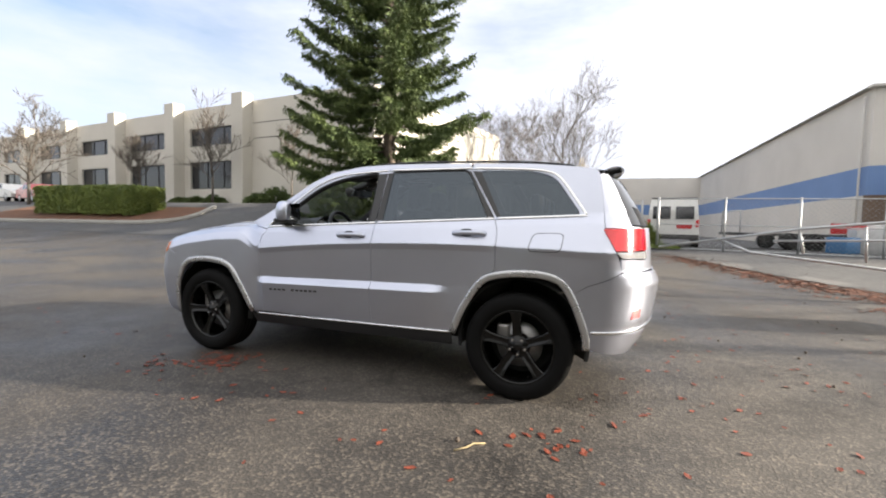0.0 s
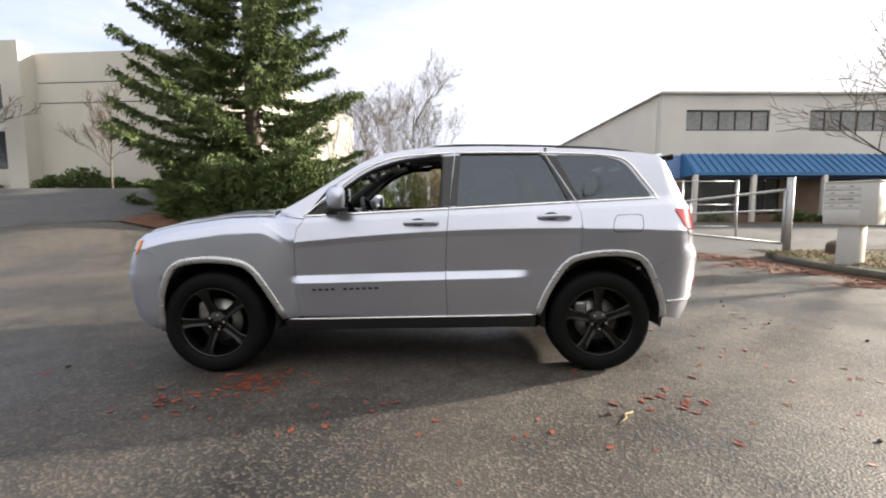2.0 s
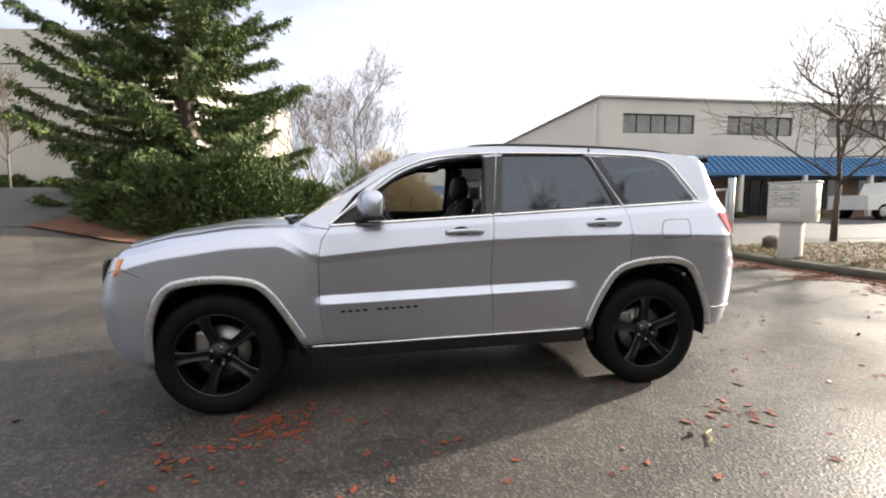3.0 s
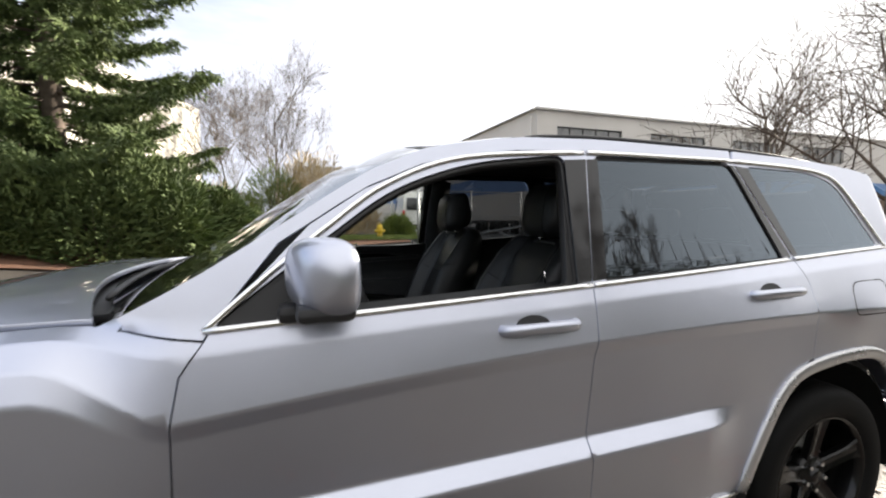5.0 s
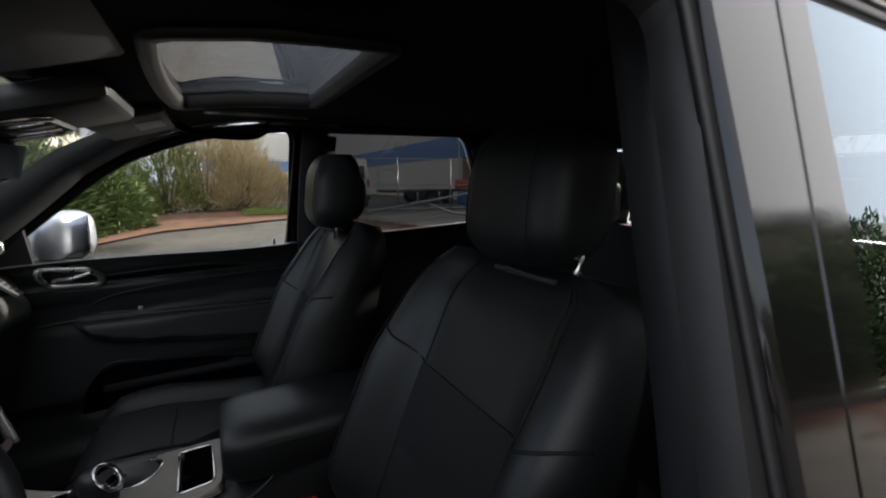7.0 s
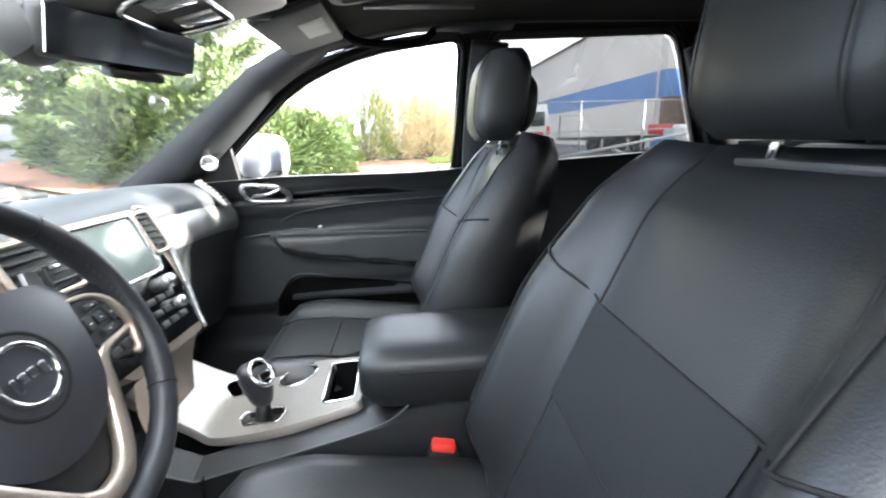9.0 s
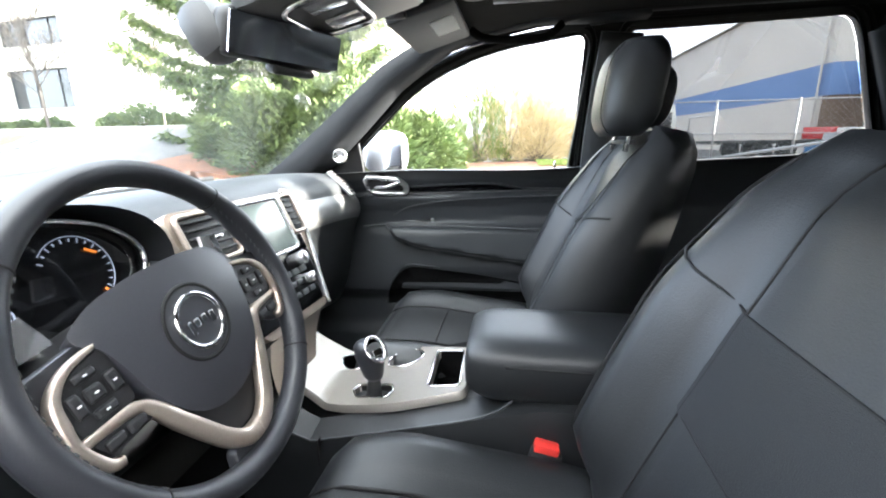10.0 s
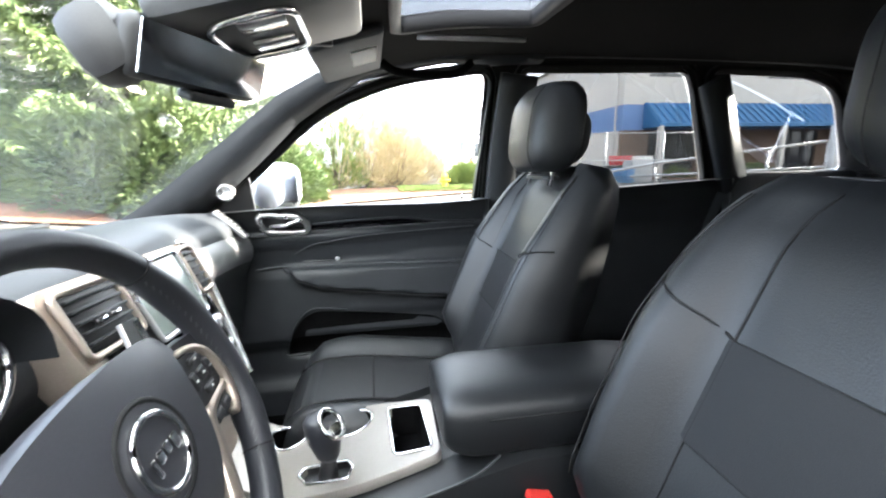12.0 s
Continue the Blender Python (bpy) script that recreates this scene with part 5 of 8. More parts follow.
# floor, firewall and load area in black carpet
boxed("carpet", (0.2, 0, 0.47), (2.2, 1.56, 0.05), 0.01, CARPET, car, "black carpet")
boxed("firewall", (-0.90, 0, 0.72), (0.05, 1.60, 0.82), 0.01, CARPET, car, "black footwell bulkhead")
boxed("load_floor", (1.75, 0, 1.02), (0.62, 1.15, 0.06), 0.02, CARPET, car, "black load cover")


# door trims
def arm_low(x):
    """Lower edge of the door's padded armrest."""
    return lerp(x, (-0.478, -0.435, -0.346, -0.147, 0.121, 0.30), (1.024, 0.978, 0.944, 0.918, 0.886, 0.868))


def trim_depth(x, z):
    """How far the door trim stands in from the skin."""
    d = 0.030 + 0.022 * smooth((z - 1.17) / 0.05)
    d += 0.014 * smooth((1.168 + 0.02 * x - z) / 0.012) * smooth((z - 1.115 - 0.05 * x) / 0.03)
    arm = smooth((x + 0.50) / 0.06) * smooth((1.034 - z) / 0.014) * smooth((z - arm_low(x) + 0.012) / 0.03)
    d += 0.062 * arm
    d -= 0.016 * smooth((0.85 - z) / 0.03) * smooth((z - 0.66) / 0.02) * smooth((x + 0.50 - 0.4 * max(0.0, z - 0.70)) / 0.04)
    d += 0.03 * smooth((0.60 - z) / 0.05)
    return d


def trim_y(x, z):
    return half_width(max(x, -0.78), min(z, belt(max(x, -0.78)) - 0.002)) - 0.055 - trim_depth(x, z)


for sgn in (-1, 1):
    place = (lambda q: (lambda x, z: (x, q * trim_y(x, z), z)))(sgn)
    top = [(x, belt(x) + (0.014 + 0.026 * smooth((0.15 - x) / 0.6) if sgn > 0 else -0.006)) for x in np.linspace(0.27, -0.74, 12)]
    outline = [(-0.80, 0.46), (-0.10, 0.46), (0.27, 0.46)] + top + [(-0.80, 1.17)]
    door_trim = part("door_trim", skin("door_trim", outline, place, DOORSKIN, (), 0.018, 0.05, sgn > 0), None, car, "black front door trim")
    outline = [(0.31, 0.46), (0.95, 0.50), (1.25, 0.95), (1.26, belt(1.26) + 0.012), (0.31, belt(0.31) + 0.012)]
    part("door_trim", skin("door_trim", outline, (lambda q: (lambda x, z: (x, q * (half_width(x, min(z, belt(x) - 0.002)) - 0.075), z)))(sgn), DOORSKIN, (), 0.06, 0.05, sgn > 0), None, car, "black rear door trim")
    boxed("side_trim", (1.62, sgn * 0.79, 1.13), (0.72, 0.05, 0.42), 0.02, DOORSKIN, car, "black load-bay side trim")

    def on_trim(x, z, out=0.0):
        return (x, sgn * (trim_y(x, z) - out), z)

    # inner handle: bright bezel, cup and lever
    dz = 0.0 if sgn > 0 else -0.045
    ring = rounded([(-0.525, 1.165 + dz), (-0.535, 1.232 + dz), (-0.40, 1.222 + dz), (-0.372, 1.190 + dz), (-0.385, 1.160 + dz)], 0.024)
    v, f = sweep([on_trim(x, z, 0.012) for x, z in dense(ring, 0.012)], circle(0.0115, 8), True)
    handle = part("door_release", mesh_of("door_release", v, f, TRIM), None, door_trim, "satin silver handle surround")
    part("release_cup", skin("release_cup", ring, lambda x, z: on_trim(x, z, 0.004), BLACK, (), 0.03, 0.004, sgn > 0), None, door_trim, "dark handle cup")
    v, f = sweep([on_trim(-0.50, 1.185 + dz, 0.016), on_trim(-0.45, 1.190 + dz, 0.024), on_trim(-0.405, 1.205 + dz, 0.024), on_trim(-0.388, 1.215 + dz, 0.016)], [(-0.012, -0.006), (-0.012, 0.006), (0.012, 0.006), (0.012, -0.006)])
    part("release_lever", mesh_of("release_lever", v, f, TRIM), None, door_trim, "satin silver lever")
    # lens-shaped dark accent with a bright lower edge, and the folds of the trim
    upper = [(x, z + 0.6 * dz) for x, z in spline([(-0.368, 1.188), (-0.20, 1.200), (-0.04, 1.202), (0.082, 1.184), (0.235, 1.180)], 5)]
    lower = [(x, z + 0.6 * dz) for x, z in spline([(-0.368, 1.158), (-0.25, 1.164), (-0.04, 1.170), (0.082, 1.174), (0.235, 1.176)], 5)]
    part("accent", skin("accent", upper + lower[::-1], lambda x, z: on_trim(x, z, 0.004), GLOSS_BLACK, (), 0.03, 0.006, sgn > 0), None, door_trim, "gloss black accent")
    for line, r, out, m in ((upper, 0.0035, 0.006, DOORSKIN), (lower, 0.0030, 0.008, GREY_PLASTIC),
                            (spline([(-0.58, 1.146), (-0.37, 1.157), (0.0, 1.170), (0.24, 1.170)], 5), 0.0035, 0.003, DOORSKIN),
                            (spline([(-0.441, 1.069), (-0.383, 1.102), (-0.295, 1.122), (-0.123, 1.141), (0.235, 1.158)], 5), 0.0022, 0.002, GREY_PLASTIC),
                            (spline([(-0.582, 1.016), (-0.478, 1.027), (-0.2, 1.029), (0.24, 1.026)], 5), 0.0045, 0.004, GREY_PLASTIC),
                            ([(x, arm_low(x)) for x in np.linspace(-0.478, 0.25, 30)], 0.0045, 0.004, GREY_PLASTIC),
                            (spline([(-0.26, 0.852), (-0.384, 0.863), (-0.444, 0.814), (-0.476, 0.753), (-0.499, 0.691), (-0.488, 0.671), (-0.38, 0.672)], 4), 0.0035, 0.002, DOORSKIN)):
        v, f = sweep([on_trim(x, z, out) for x, z in line], circle(r, 6))
        part("trim_line", mesh_of("trim_line", v, f, m), None, door_trim)
    boxed("window_switch", on_trim(-0.36, 1.040, -0.01), (0.12, 0.03, 0.012), 0.003, GLOSS_BLACK, door_trim, "window switch")
    boxed("window_switch", on_trim(-0.285, 1.048, 0.005), (0.014, 0.010, 0.014), 0.003, TRIM, door_trim)
    # shade inside the door pocket, laid on as a near-black sheet
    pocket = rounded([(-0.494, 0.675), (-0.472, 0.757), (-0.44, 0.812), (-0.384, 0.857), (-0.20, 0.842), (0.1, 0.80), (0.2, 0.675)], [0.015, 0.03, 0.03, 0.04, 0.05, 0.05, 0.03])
    part("pocket_shade", skin("pocket_shade", pocket, lambda x, z: on_trim(x, z, 0.003), CARPET, (), 0.05, 0.004, sgn > 0), None, door_trim, "near-black sheet for the shade in the door pocket")
    for px, own in ((0.185, door_trim),):
        v, f = sweep([(px, sgn * 0.838, belt(px) - 0.01), (px, sgn * 0.838, belt(px) + 0.024), (px, sgn * 0.838, belt(px) + 0.034)], circle(0.0045, 10), False, None, [1.0, 1.0, 0.75])
        part("lock_pin", mesh_of("lock_pin", v, f, CHROME), None, own, "small bright lock pin")
    # tweeter in the mirror corner
    tv, tf = lathe([(0.0, 0.006), (0.018, 0.008), (0.020, 0.014), (0.027, 0.012), (0.028, 0.0)], 24)
    m = Matrix.Translation((-0.617, sgn * 0.775, 1.312)) @ Matrix.Diagonal((1, -sgn, 1, 1))
    part("tweeter", mesh_of("tweeter", moved(tv, m), tf if sgn < 0 else [tuple(reversed(q)) for q in tf], TRIM), None, door_trim, "small round tweeter")
    part("corner_cover", skin("corner_cover", [(-0.75, 1.205), (-0.55, 1.36), (-0.545, 1.215)], lambda x, z: (x, sgn * (half_width(x, z) - 0.06), z), BLACK, (), 0.05, 0.02, sgn > 0), None, door_trim)

    # pillars
    rows = []
    for i in range(22):
        if i < 14:
            p1, p2 = screen_point(0.01 + 0.99 * i / 13, sgn * 0.985), screen_point(0.01 + 0.99 * i / 13, sgn * 0.84)
            p1, p2 = Vector(p1) - Vector((-0.008, 0, 0.016)), Vector(p2) - Vector((-0.008, 0, 0.016))
        else:
            x = -0.18 + 0.60 * (i - 13) / 8
            p1, p2 = Vector(roof_point(x, sgn * 0.985)) - Vector((0, 0, 0.024)), Vector(roof_point(x, sgn * 0.88)) - Vector((0, 0, 0.034))
        x = p1.x
        zw = edge_z(x) - lerp(x, (-0.75, -0.475, -0.30, -0.06, 0.12, 0.26), (0.118, 0.093, 0.070, 0.046, 0.052, 0.062))
        zw += lift_far(zw) if sgn > 0 else 0.0
        p4 = Vector((x + 0.012, sgn * (half_width(x, min(zw, edge_z(x))) - 0.058), zw))
        p3 = p2.lerp(p4, 0.55) + Vector((0.012, -sgn * 0.012, -0.006))
        p5 = p4 + Vector((0, sgn * 0.020, 0.006))
        rows.append([tuple(p) for p in (p1, p2, p3, p4, p5)])
    v, f = loft(rows)
    part("pillar_trim", mesh_of("pillar_trim", v, f, DASH), None, car, "grey-black windscreen pillar trim")
    b_line = [(0.375, sgn * 0.845, 0.60), (0.345, sgn * 0.845, 0.95), (0.335, sgn * 0.825, 1.25), (0.345, sgn * 0.765, 1.50), (0.36, sgn * 0.715, 1.68)]
    v, f = sweep(spline(b_line, 4), [(-0.06, -0.02), (-0.06, 0.02), (0.06, 0.02), (0.06, -0.02)], False, [(0, -sgn, 0)] * 17)
    part("pillar_trim", mesh_of("pillar_trim", v, f, DOORSKIN), None, car, "black middle pillar trim")
    # sunlight on the sill and lower trim is put into this pale colour
    boxed("pillar_foot", (0.40, sgn * 0.80, 0.72), (0.16, 0.04, 0.50), 0.015, PILLAR_SUNLIT, car, "lower pillar trim with sunlight in its pale colour")
    v, f = sweep([(0.36, sgn * 0.735, 1.52), (0.41, sgn * 0.76, 1.2), (0.43, sgn * 0.755, 0.85), (0.44, sgn * 0.74, 0.58)], [(-0.024, -0.001), (-0.024, 0.001), (0.024, 0.001), (0.024, -0.001)], False, [(0, 1, 0)] * 4)
    part("seat_belt", mesh_of("seat_belt", v, f, WEBBING), None, car, "black seat belt")
    c_line = [(1.29, sgn * 0.79, 1.28), (1.20, sgn * 0.755, 1.45), (1.08, sgn * 0.70, 1.665)]
    v, f = sweep(c_line, [(-0.05, -0.02), (-0.05, 0.02), (0.05, 0.02), (0.05, -0.02)], False, [(0, -sgn, 0)] * 3)
    part("pillar_trim", mesh_of("pillar_trim", v, f, DOORSKIN), None, car, "black rear pillar trim")
    d_line = [(1.96, sgn * 0.74, 1.25), (1.88, sgn * 0.72, 1.40), (1.74, sgn * 0.69, 1.62)]
    v, f = sweep(d_line, [(-0.09, -0.02), (-0.09, 0.02), (0.09, 0.02), (0.09, -0.02)], False, [(0, -sgn, 0)] * 3)
    part("pillar_trim", mesh_of("pillar_trim", v, f, DOORSKIN), None, car, "black tail pillar trim")

# headliner with the sunroof opening and its frame
LH = (-0.03, 0.26, 0.43)
liner_us = sorted([-0.20, -0.12] + [LH[0], LH[1]] + [0.1, 0.4, 0.6, 0.9, 1.2, 1.5, 1.75, 1.9])
liner_vs = sorted([-LH[2], LH[2]] + [i / 10 for i in range(-10, 11)])
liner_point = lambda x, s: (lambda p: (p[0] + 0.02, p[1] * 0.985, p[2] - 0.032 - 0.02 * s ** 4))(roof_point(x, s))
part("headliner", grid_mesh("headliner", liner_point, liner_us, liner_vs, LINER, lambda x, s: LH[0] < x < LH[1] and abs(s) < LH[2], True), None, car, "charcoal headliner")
frame_path = [liner_point(x, s) for x, s in dense(rounded([(LH[0], -LH[2]), (LH[0], LH[2]), (LH[1], LH[2]), (LH[1], -LH[2])], 0.03), 0.08)]
v, f = sweep(frame_path, [(-0.012, -0.010), (-0.012, 0.022), (0.012, 0.022), (0.012, -0.010)], True)
part("sunroof_frame", mesh_of("sunroof_frame", v, f, BLACK), None, car, "black sunroof frame")
v, f = sweep([(x, 0.36, 1.69) for x in (-0.02, 0.1, 0.25)], circle(0.006, 8))
part("sunroof_rail", mesh_of("sunroof_rail", v, f, STEEL), None, car, "steel sunroof rail")
for sgn in (-1, 1):
    pts = [(x, sgn * 0.60, z) for x, z in ((-0.10, 1.685), (-0.06, 1.660), (0.02, 1.652), (0.12, 1.655), (0.17, 1.69))]
    tube("grab_handle", spline(pts, 4), 0.012, LINER, car, "dark folding grab handle")

# visors, overhead console, mirror
for sgn in (-1, 1):
    vis = boxed("sun_visor", (-0.185, sgn * 0.43, 1.656), (0.17, 0.36, 0.022), 0.010, DASH, car, "charcoal sun visor", pose(0, 0, 0, 0, -16))
    if sgn > 0:
        boxed("visor_label", tuple(Matrix.Translation((-0.185, 0.41, 1.656)) @ pose(0, 0, 0, 0, -16) @ Vector((0.035, 0, -0.0125))), (0.062, 0.135, 0.003), 0.001, PAPER, vis, "white warning label", pose(0, 0, 0, 0, -16))
    boxed("visor_clip", (-0.235, sgn * 0.235, 1.640), (0.05, 0.02, 0.014), 0.004, BLACK, vis)
over = boxed("overhead_console", (-0.285, 0.02, 1.622), (0.28, 0.27, 0.045), 0.018, GREY_PLASTIC, car, "grey overhead console", pose(0, 0, 0, 0, -14))
v, f = sweep([(x, y, 1.598 + 0.25 * (x + 0.285) - 0.004) for x, y in dense(rounded([(-0.24, -0.08), (-0.24, 0.12), (-0.36, 0.11), (-0.36, -0.07)], 0.04), 0.02)], circle(0.006, 8), True)
part("console_bezel", mesh_of("console_bezel", v, f, CHROME), None, over, "chrome bezel")
for yy in (-0.03, 0.07):
    boxed("reading_lamp", (-0.29, yy, 1.597), (0.07, 0.05, 0.012), 0.004, LAMP_CLEAR, over, "clear reading lamp", pose(0, 0, 0, 0, -14))
# inside mirror, turned towards the driver
mm = Matrix.Translation((-0.395, 0.005, 1.545)) @ pose(0, 0, 0, 0, 17, -20)
bm = bmesh.new()
box(bm, (0, 0, 0), (0.040, 0.265, 0.080), 0.018, None, 3)
bmesh.ops.transform(bm, matrix=mm, verts=bm.verts)
for face in bm.faces:
    face.smooth = True
rear_view = part("inside_mirror", bm, BLACK, car, "black inside mirror")
bm = bmesh.new()
box(bm, (0.0235, 0, 0.002), (0.002, 0.255, 0.064), 0)
bmesh.ops.transform(bm, matrix=mm, verts=bm.verts)
part("mirror_glass", bm, MIRROR, rear_view, "mirror glass")
bm = bmesh.new()
box(bm, (0.008, 0.02, -0.047), (0.03, 0.10, 0.016), 0.006)
bmesh.ops.transform(bm, matrix=mm, verts=bm.verts)
part("mirror_buttons", bm, BLACK, rear_view)
boxed("mirror_mount", (-0.47, -0.085, 1.548), (0.08, 0.085, 0.10), 0.030, BLACK, rear_view, "black sensor cover", pose(0, 0, 0, 0, -30))
tube("mirror_stalk", [(-0.40, 0.0, 1.55), (-0.44, -0.02, 1.575), (-0.47, -0.03, 1.60)], 0.012, BLACK, rear_view)

# ---- dashboard ----
DASH_UP = [(-1.00, 1.175), (-0.93, 1.232), (-0.82, 1.262), (-0.70, 1.268), (-0.635, 1.252), (-0.60, 1.222), (-0.592, 1.190)]
DASH_BAND = [(-0.592, 1.190), (-0.575, 1.160), (-0.572, 1.125), (-0.582, 1.100)]
DASH_LOW = [(-0.582, 1.100), (-0.600, 1.06), (-0.615, 0.98), (-0.64, 0.86), (-0.70, 0.74), (-0.86, 0.66)]


def dash_strip(name, prof, material, y0, y1, parent, label=""):
    prof = spline(prof, 3)
    ys = np.linspace(y0, y1, 25)
    bow = lambda y: -0.012 * (y / 0.76) ** 2
    verts = [(x - bow(y) * (1 if x > -0.85 else 0), y, z - 0.022 * (y / 0.76) ** 4) for y in ys for x, z in prof]
    k = len(prof)
    faces = [(i * k + j, i * k + j + 1, (i + 1) * k + j + 1, (i + 1) * k + j) for i in range(24) for j in range(k - 1)]
    return part(name, mesh_of(name, verts, faces, material), None, parent, label)


dash = dash_strip("dashboard", DASH_UP, DASH, -0.80, 0.80, car, "soft black dashboard")
dash_strip("dash_band", DASH_BAND, GREY_PLASTIC, -0.80, -0.60, dash)
dash_strip("dash_band", DASH_BAND, BAND, 0.20, 0.80, dash, "grey satin band")
dash_strip("lower_dash", DASH_LOW, DOORSKIN, -0.80, 0.80, dash, "black lower dashboard")
dash_strip("dash_band", DASH_BAND, DASH, -0.60, 0.20, dash)
# slotted demister grilles at the ends
for sgn in (-1, 1):
    tilt_ = pose(0, 0, 0, 0, 44, 0)
    mid_ = Vector((-0.592, sgn * 0.706, 1.214))
    nrm_ = tilt_.to_3x3() @ Vector((0, 0, 1))
    run_ = tilt_.to_3x3() @ Vector((1, 0, 0))
    boxed("demister", tuple(mid_), (0.125, 0.046, 0.012), 0.005, BAND, dash, "grey slotted demister", tilt_)
    for i in range(7):
        boxed("slot", tuple(mid_ + run_ * (-0.048 + 0.016 * i) + nrm_ * 0.0065), (0.008, 0.030, 0.002), 0.0, BLACK, dash, "", tilt_)

# instrument binnacle: hood, bezel, face, dials
BC = Vector((-0.560, -0.383, 1.190))
hood = []
for i in range(7):
    t = i / 6
    x = -0.525 - 0.27 * t
    sc = 1.0 - 0.25 * t
    hood.append([(x, BC.y + 0.195 * sc * math.cos(a), BC.z - 0.02 + (0.122 - 0.03 * t) * max(0.0, math.sin(a)) ** 0.8) for a in np.linspace(0.0, math.pi, 19)])
v = [p for r in hood for p in r]
f = [(i * 19 + j, i * 19 + j + 1, (i + 1) * 19 + j + 1, (i + 1) * 19 + j) for i in range(6) for j in range(18)]
binn = part("binnacle", mesh_of("binnacle", v, f, DASH), None, dash, "black instrument hood")
face_m = Matrix.Translation(BC) @ pose(0, 0, 0, 0, -14)
ell = [(0.0, 0.168 * math.cos(a), 0.083 * math.sin(a)) for a in np.linspace(0, 2 * math.pi, 49)[:-1]]
v, f = sweep([face_m @ Vector(p) for p in ell], circle(0.0055, 8), True)
part("bezel", mesh_of("bezel", v, f, CHROME), None, binn, "chrome bezel")
bm = bmesh.new()
bm.faces.new([bm.verts.new(face_m @ (Vector(p) + Vector((-0.012, 0, 0)))) for p in ell])
part("instrument_face", bm, GLOSS_BLACK, binn, "black instrument face")
for cy, r0, a0, a1, n in ((0.065, 0.048, -40, 150, 15), (-0.095, 0.060, -60, 60, 9)):
    for i in range(n):
        a = radians(a0 + (a1 - a0) * i / (n - 1))
        bm = bmesh.new()
        long = 0.007 if i % 2 == 0 else 0.0045
        box(bm, (0, 0, 0), (0.0015, 0.0014, long))
        bmesh.ops.transform(bm, matrix=face_m @ Matrix.Translation((-0.010, cy + r0 * math.cos(a), r0 * math.sin(a))) @ Matrix.Rotation(a - math.pi / 2, 4, "X"), verts=bm.verts)
        part("dial_mark", bm, DIAL, binn)
for cy, r0, a0, a1 in ((0.065, 0.0535, -48, 140), (-0.095, 0.066, -60, 60)):
    arc = [face_m @ Vector((-0.0095, cy + r0 * math.cos(a), r0 * math.sin(a))) for a in np.linspace(radians(a0), radians(a1), 40)]
    v, f = sweep(arc, circle(0.0008, 5))
    part("dial_arc", mesh_of("dial_arc", v, f, DIAL), None, binn, "thin pale arc round the dial")
for cy, cz, ang in ((0.094, 0.026, 60), (0.098, -0.040, 35)):
    bm = bmesh.new()
    box(bm, (0, 0, 0), (0.0015, 0.0036, 0.018))
    bmesh.ops.transform(bm, matrix=face_m @ Matrix.Translation((-0.009, cy, cz)) @ Matrix.Rotation(radians(ang), 4, "X"), verts=bm.verts)
    part("needle", bm, NEEDLE_ORANGE, binn, "orange needle")
for txt, cy, cz in (("120", -0.046, 0.018), ("140", -0.042, -0.028)):
    cu = bpy.data.curves.new("dial_figure", "FONT")
    cu.body, cu.size, cu.align_x, cu.align_y, cu.extrude = txt, 0.020, "CENTER", "CENTER", 0.0003
    tmp = bpy.data.objects.new("dial_figure", cu)
    me = bpy.data.meshes.new_from_object(tmp)
    bpy.data.objects.remove(tmp)
    me.materials.append(DIAL)
    o = part("dial_figure", me, None, binn)
    o.matrix_basis = face_m @ Matrix.Translation((-0.009, cy, cz)) @ pose(0, 0, 0, 90, 0, 90)

# centre stack: sloping frame with vents, screen and controls
SO = Vector((-0.548, 0.02, 1.228))
down = Vector((0.105, 0.0, -0.25)).normalized()
right = Vector((0.075, 1.0, 0.0)).normalized()
outw = right.cross(down).normalized()
if outw.x < 0:
    outw = -outw
SM = Matrix(((right.x, outw.x, -down.x, SO.x), (right.y, outw.y, -down.y, SO.y), (right.z, outw.z, -down.z, SO.z), (0, 0, 0, 1)))


def stack_piece(name, c, size, bevel, material, parent, label=""):
    bm = bmesh.new()
    box(bm, (c[0], c[2], c[1]), (size[0], size[2], size[1]), bevel)
    bmesh.ops.transform(bm, matrix=SM, verts=bm.verts)
    for face in bm.faces:
        face.smooth = bevel > 0
    ob = part(name, bm, material, parent, label)
    if bevel:
        ob.data.set_sharp_from_angle(angle=radians(40))
    return ob


stack_outline = rounded([(-0.194, 0.014), (0.176, 0.014), (0.176, -0.10), (0.130, -0.285), (-0.105, -0.285), (-0.186, -0.125)], 0.022)
stack = part("centre_panel", skin("centre_panel", stack_outline, lambda a, b: tuple(SM @ Vector((a, 0.012, b))), CHAMPAGNE, (), 0.05, 0.07, False), None, car, "champagne-framed centre stack")
if stack.data.polygons[0].normal.x < 0:
    stack.data.flip_normals()
v, f = sweep([SM @ Vector((x, 0.016, z)) for x, z in spline([(0.150, 0.014), (0.176, 0.004), (0.180, -0.05), (0.174, -0.11), (0.152, -0.20), (0.128, -0.285)], 5)], circle(0.006, 8))
part("stack_edge", mesh_of("stack_edge", v, f, TRIM), None, stack, "satin silver edge")
stack_piece("stack_face", (0.0, -0.135, 0.0135), (0.30, 0.262, 0.006), 0.002, GLOSS_BLACK, stack, "gloss black face")
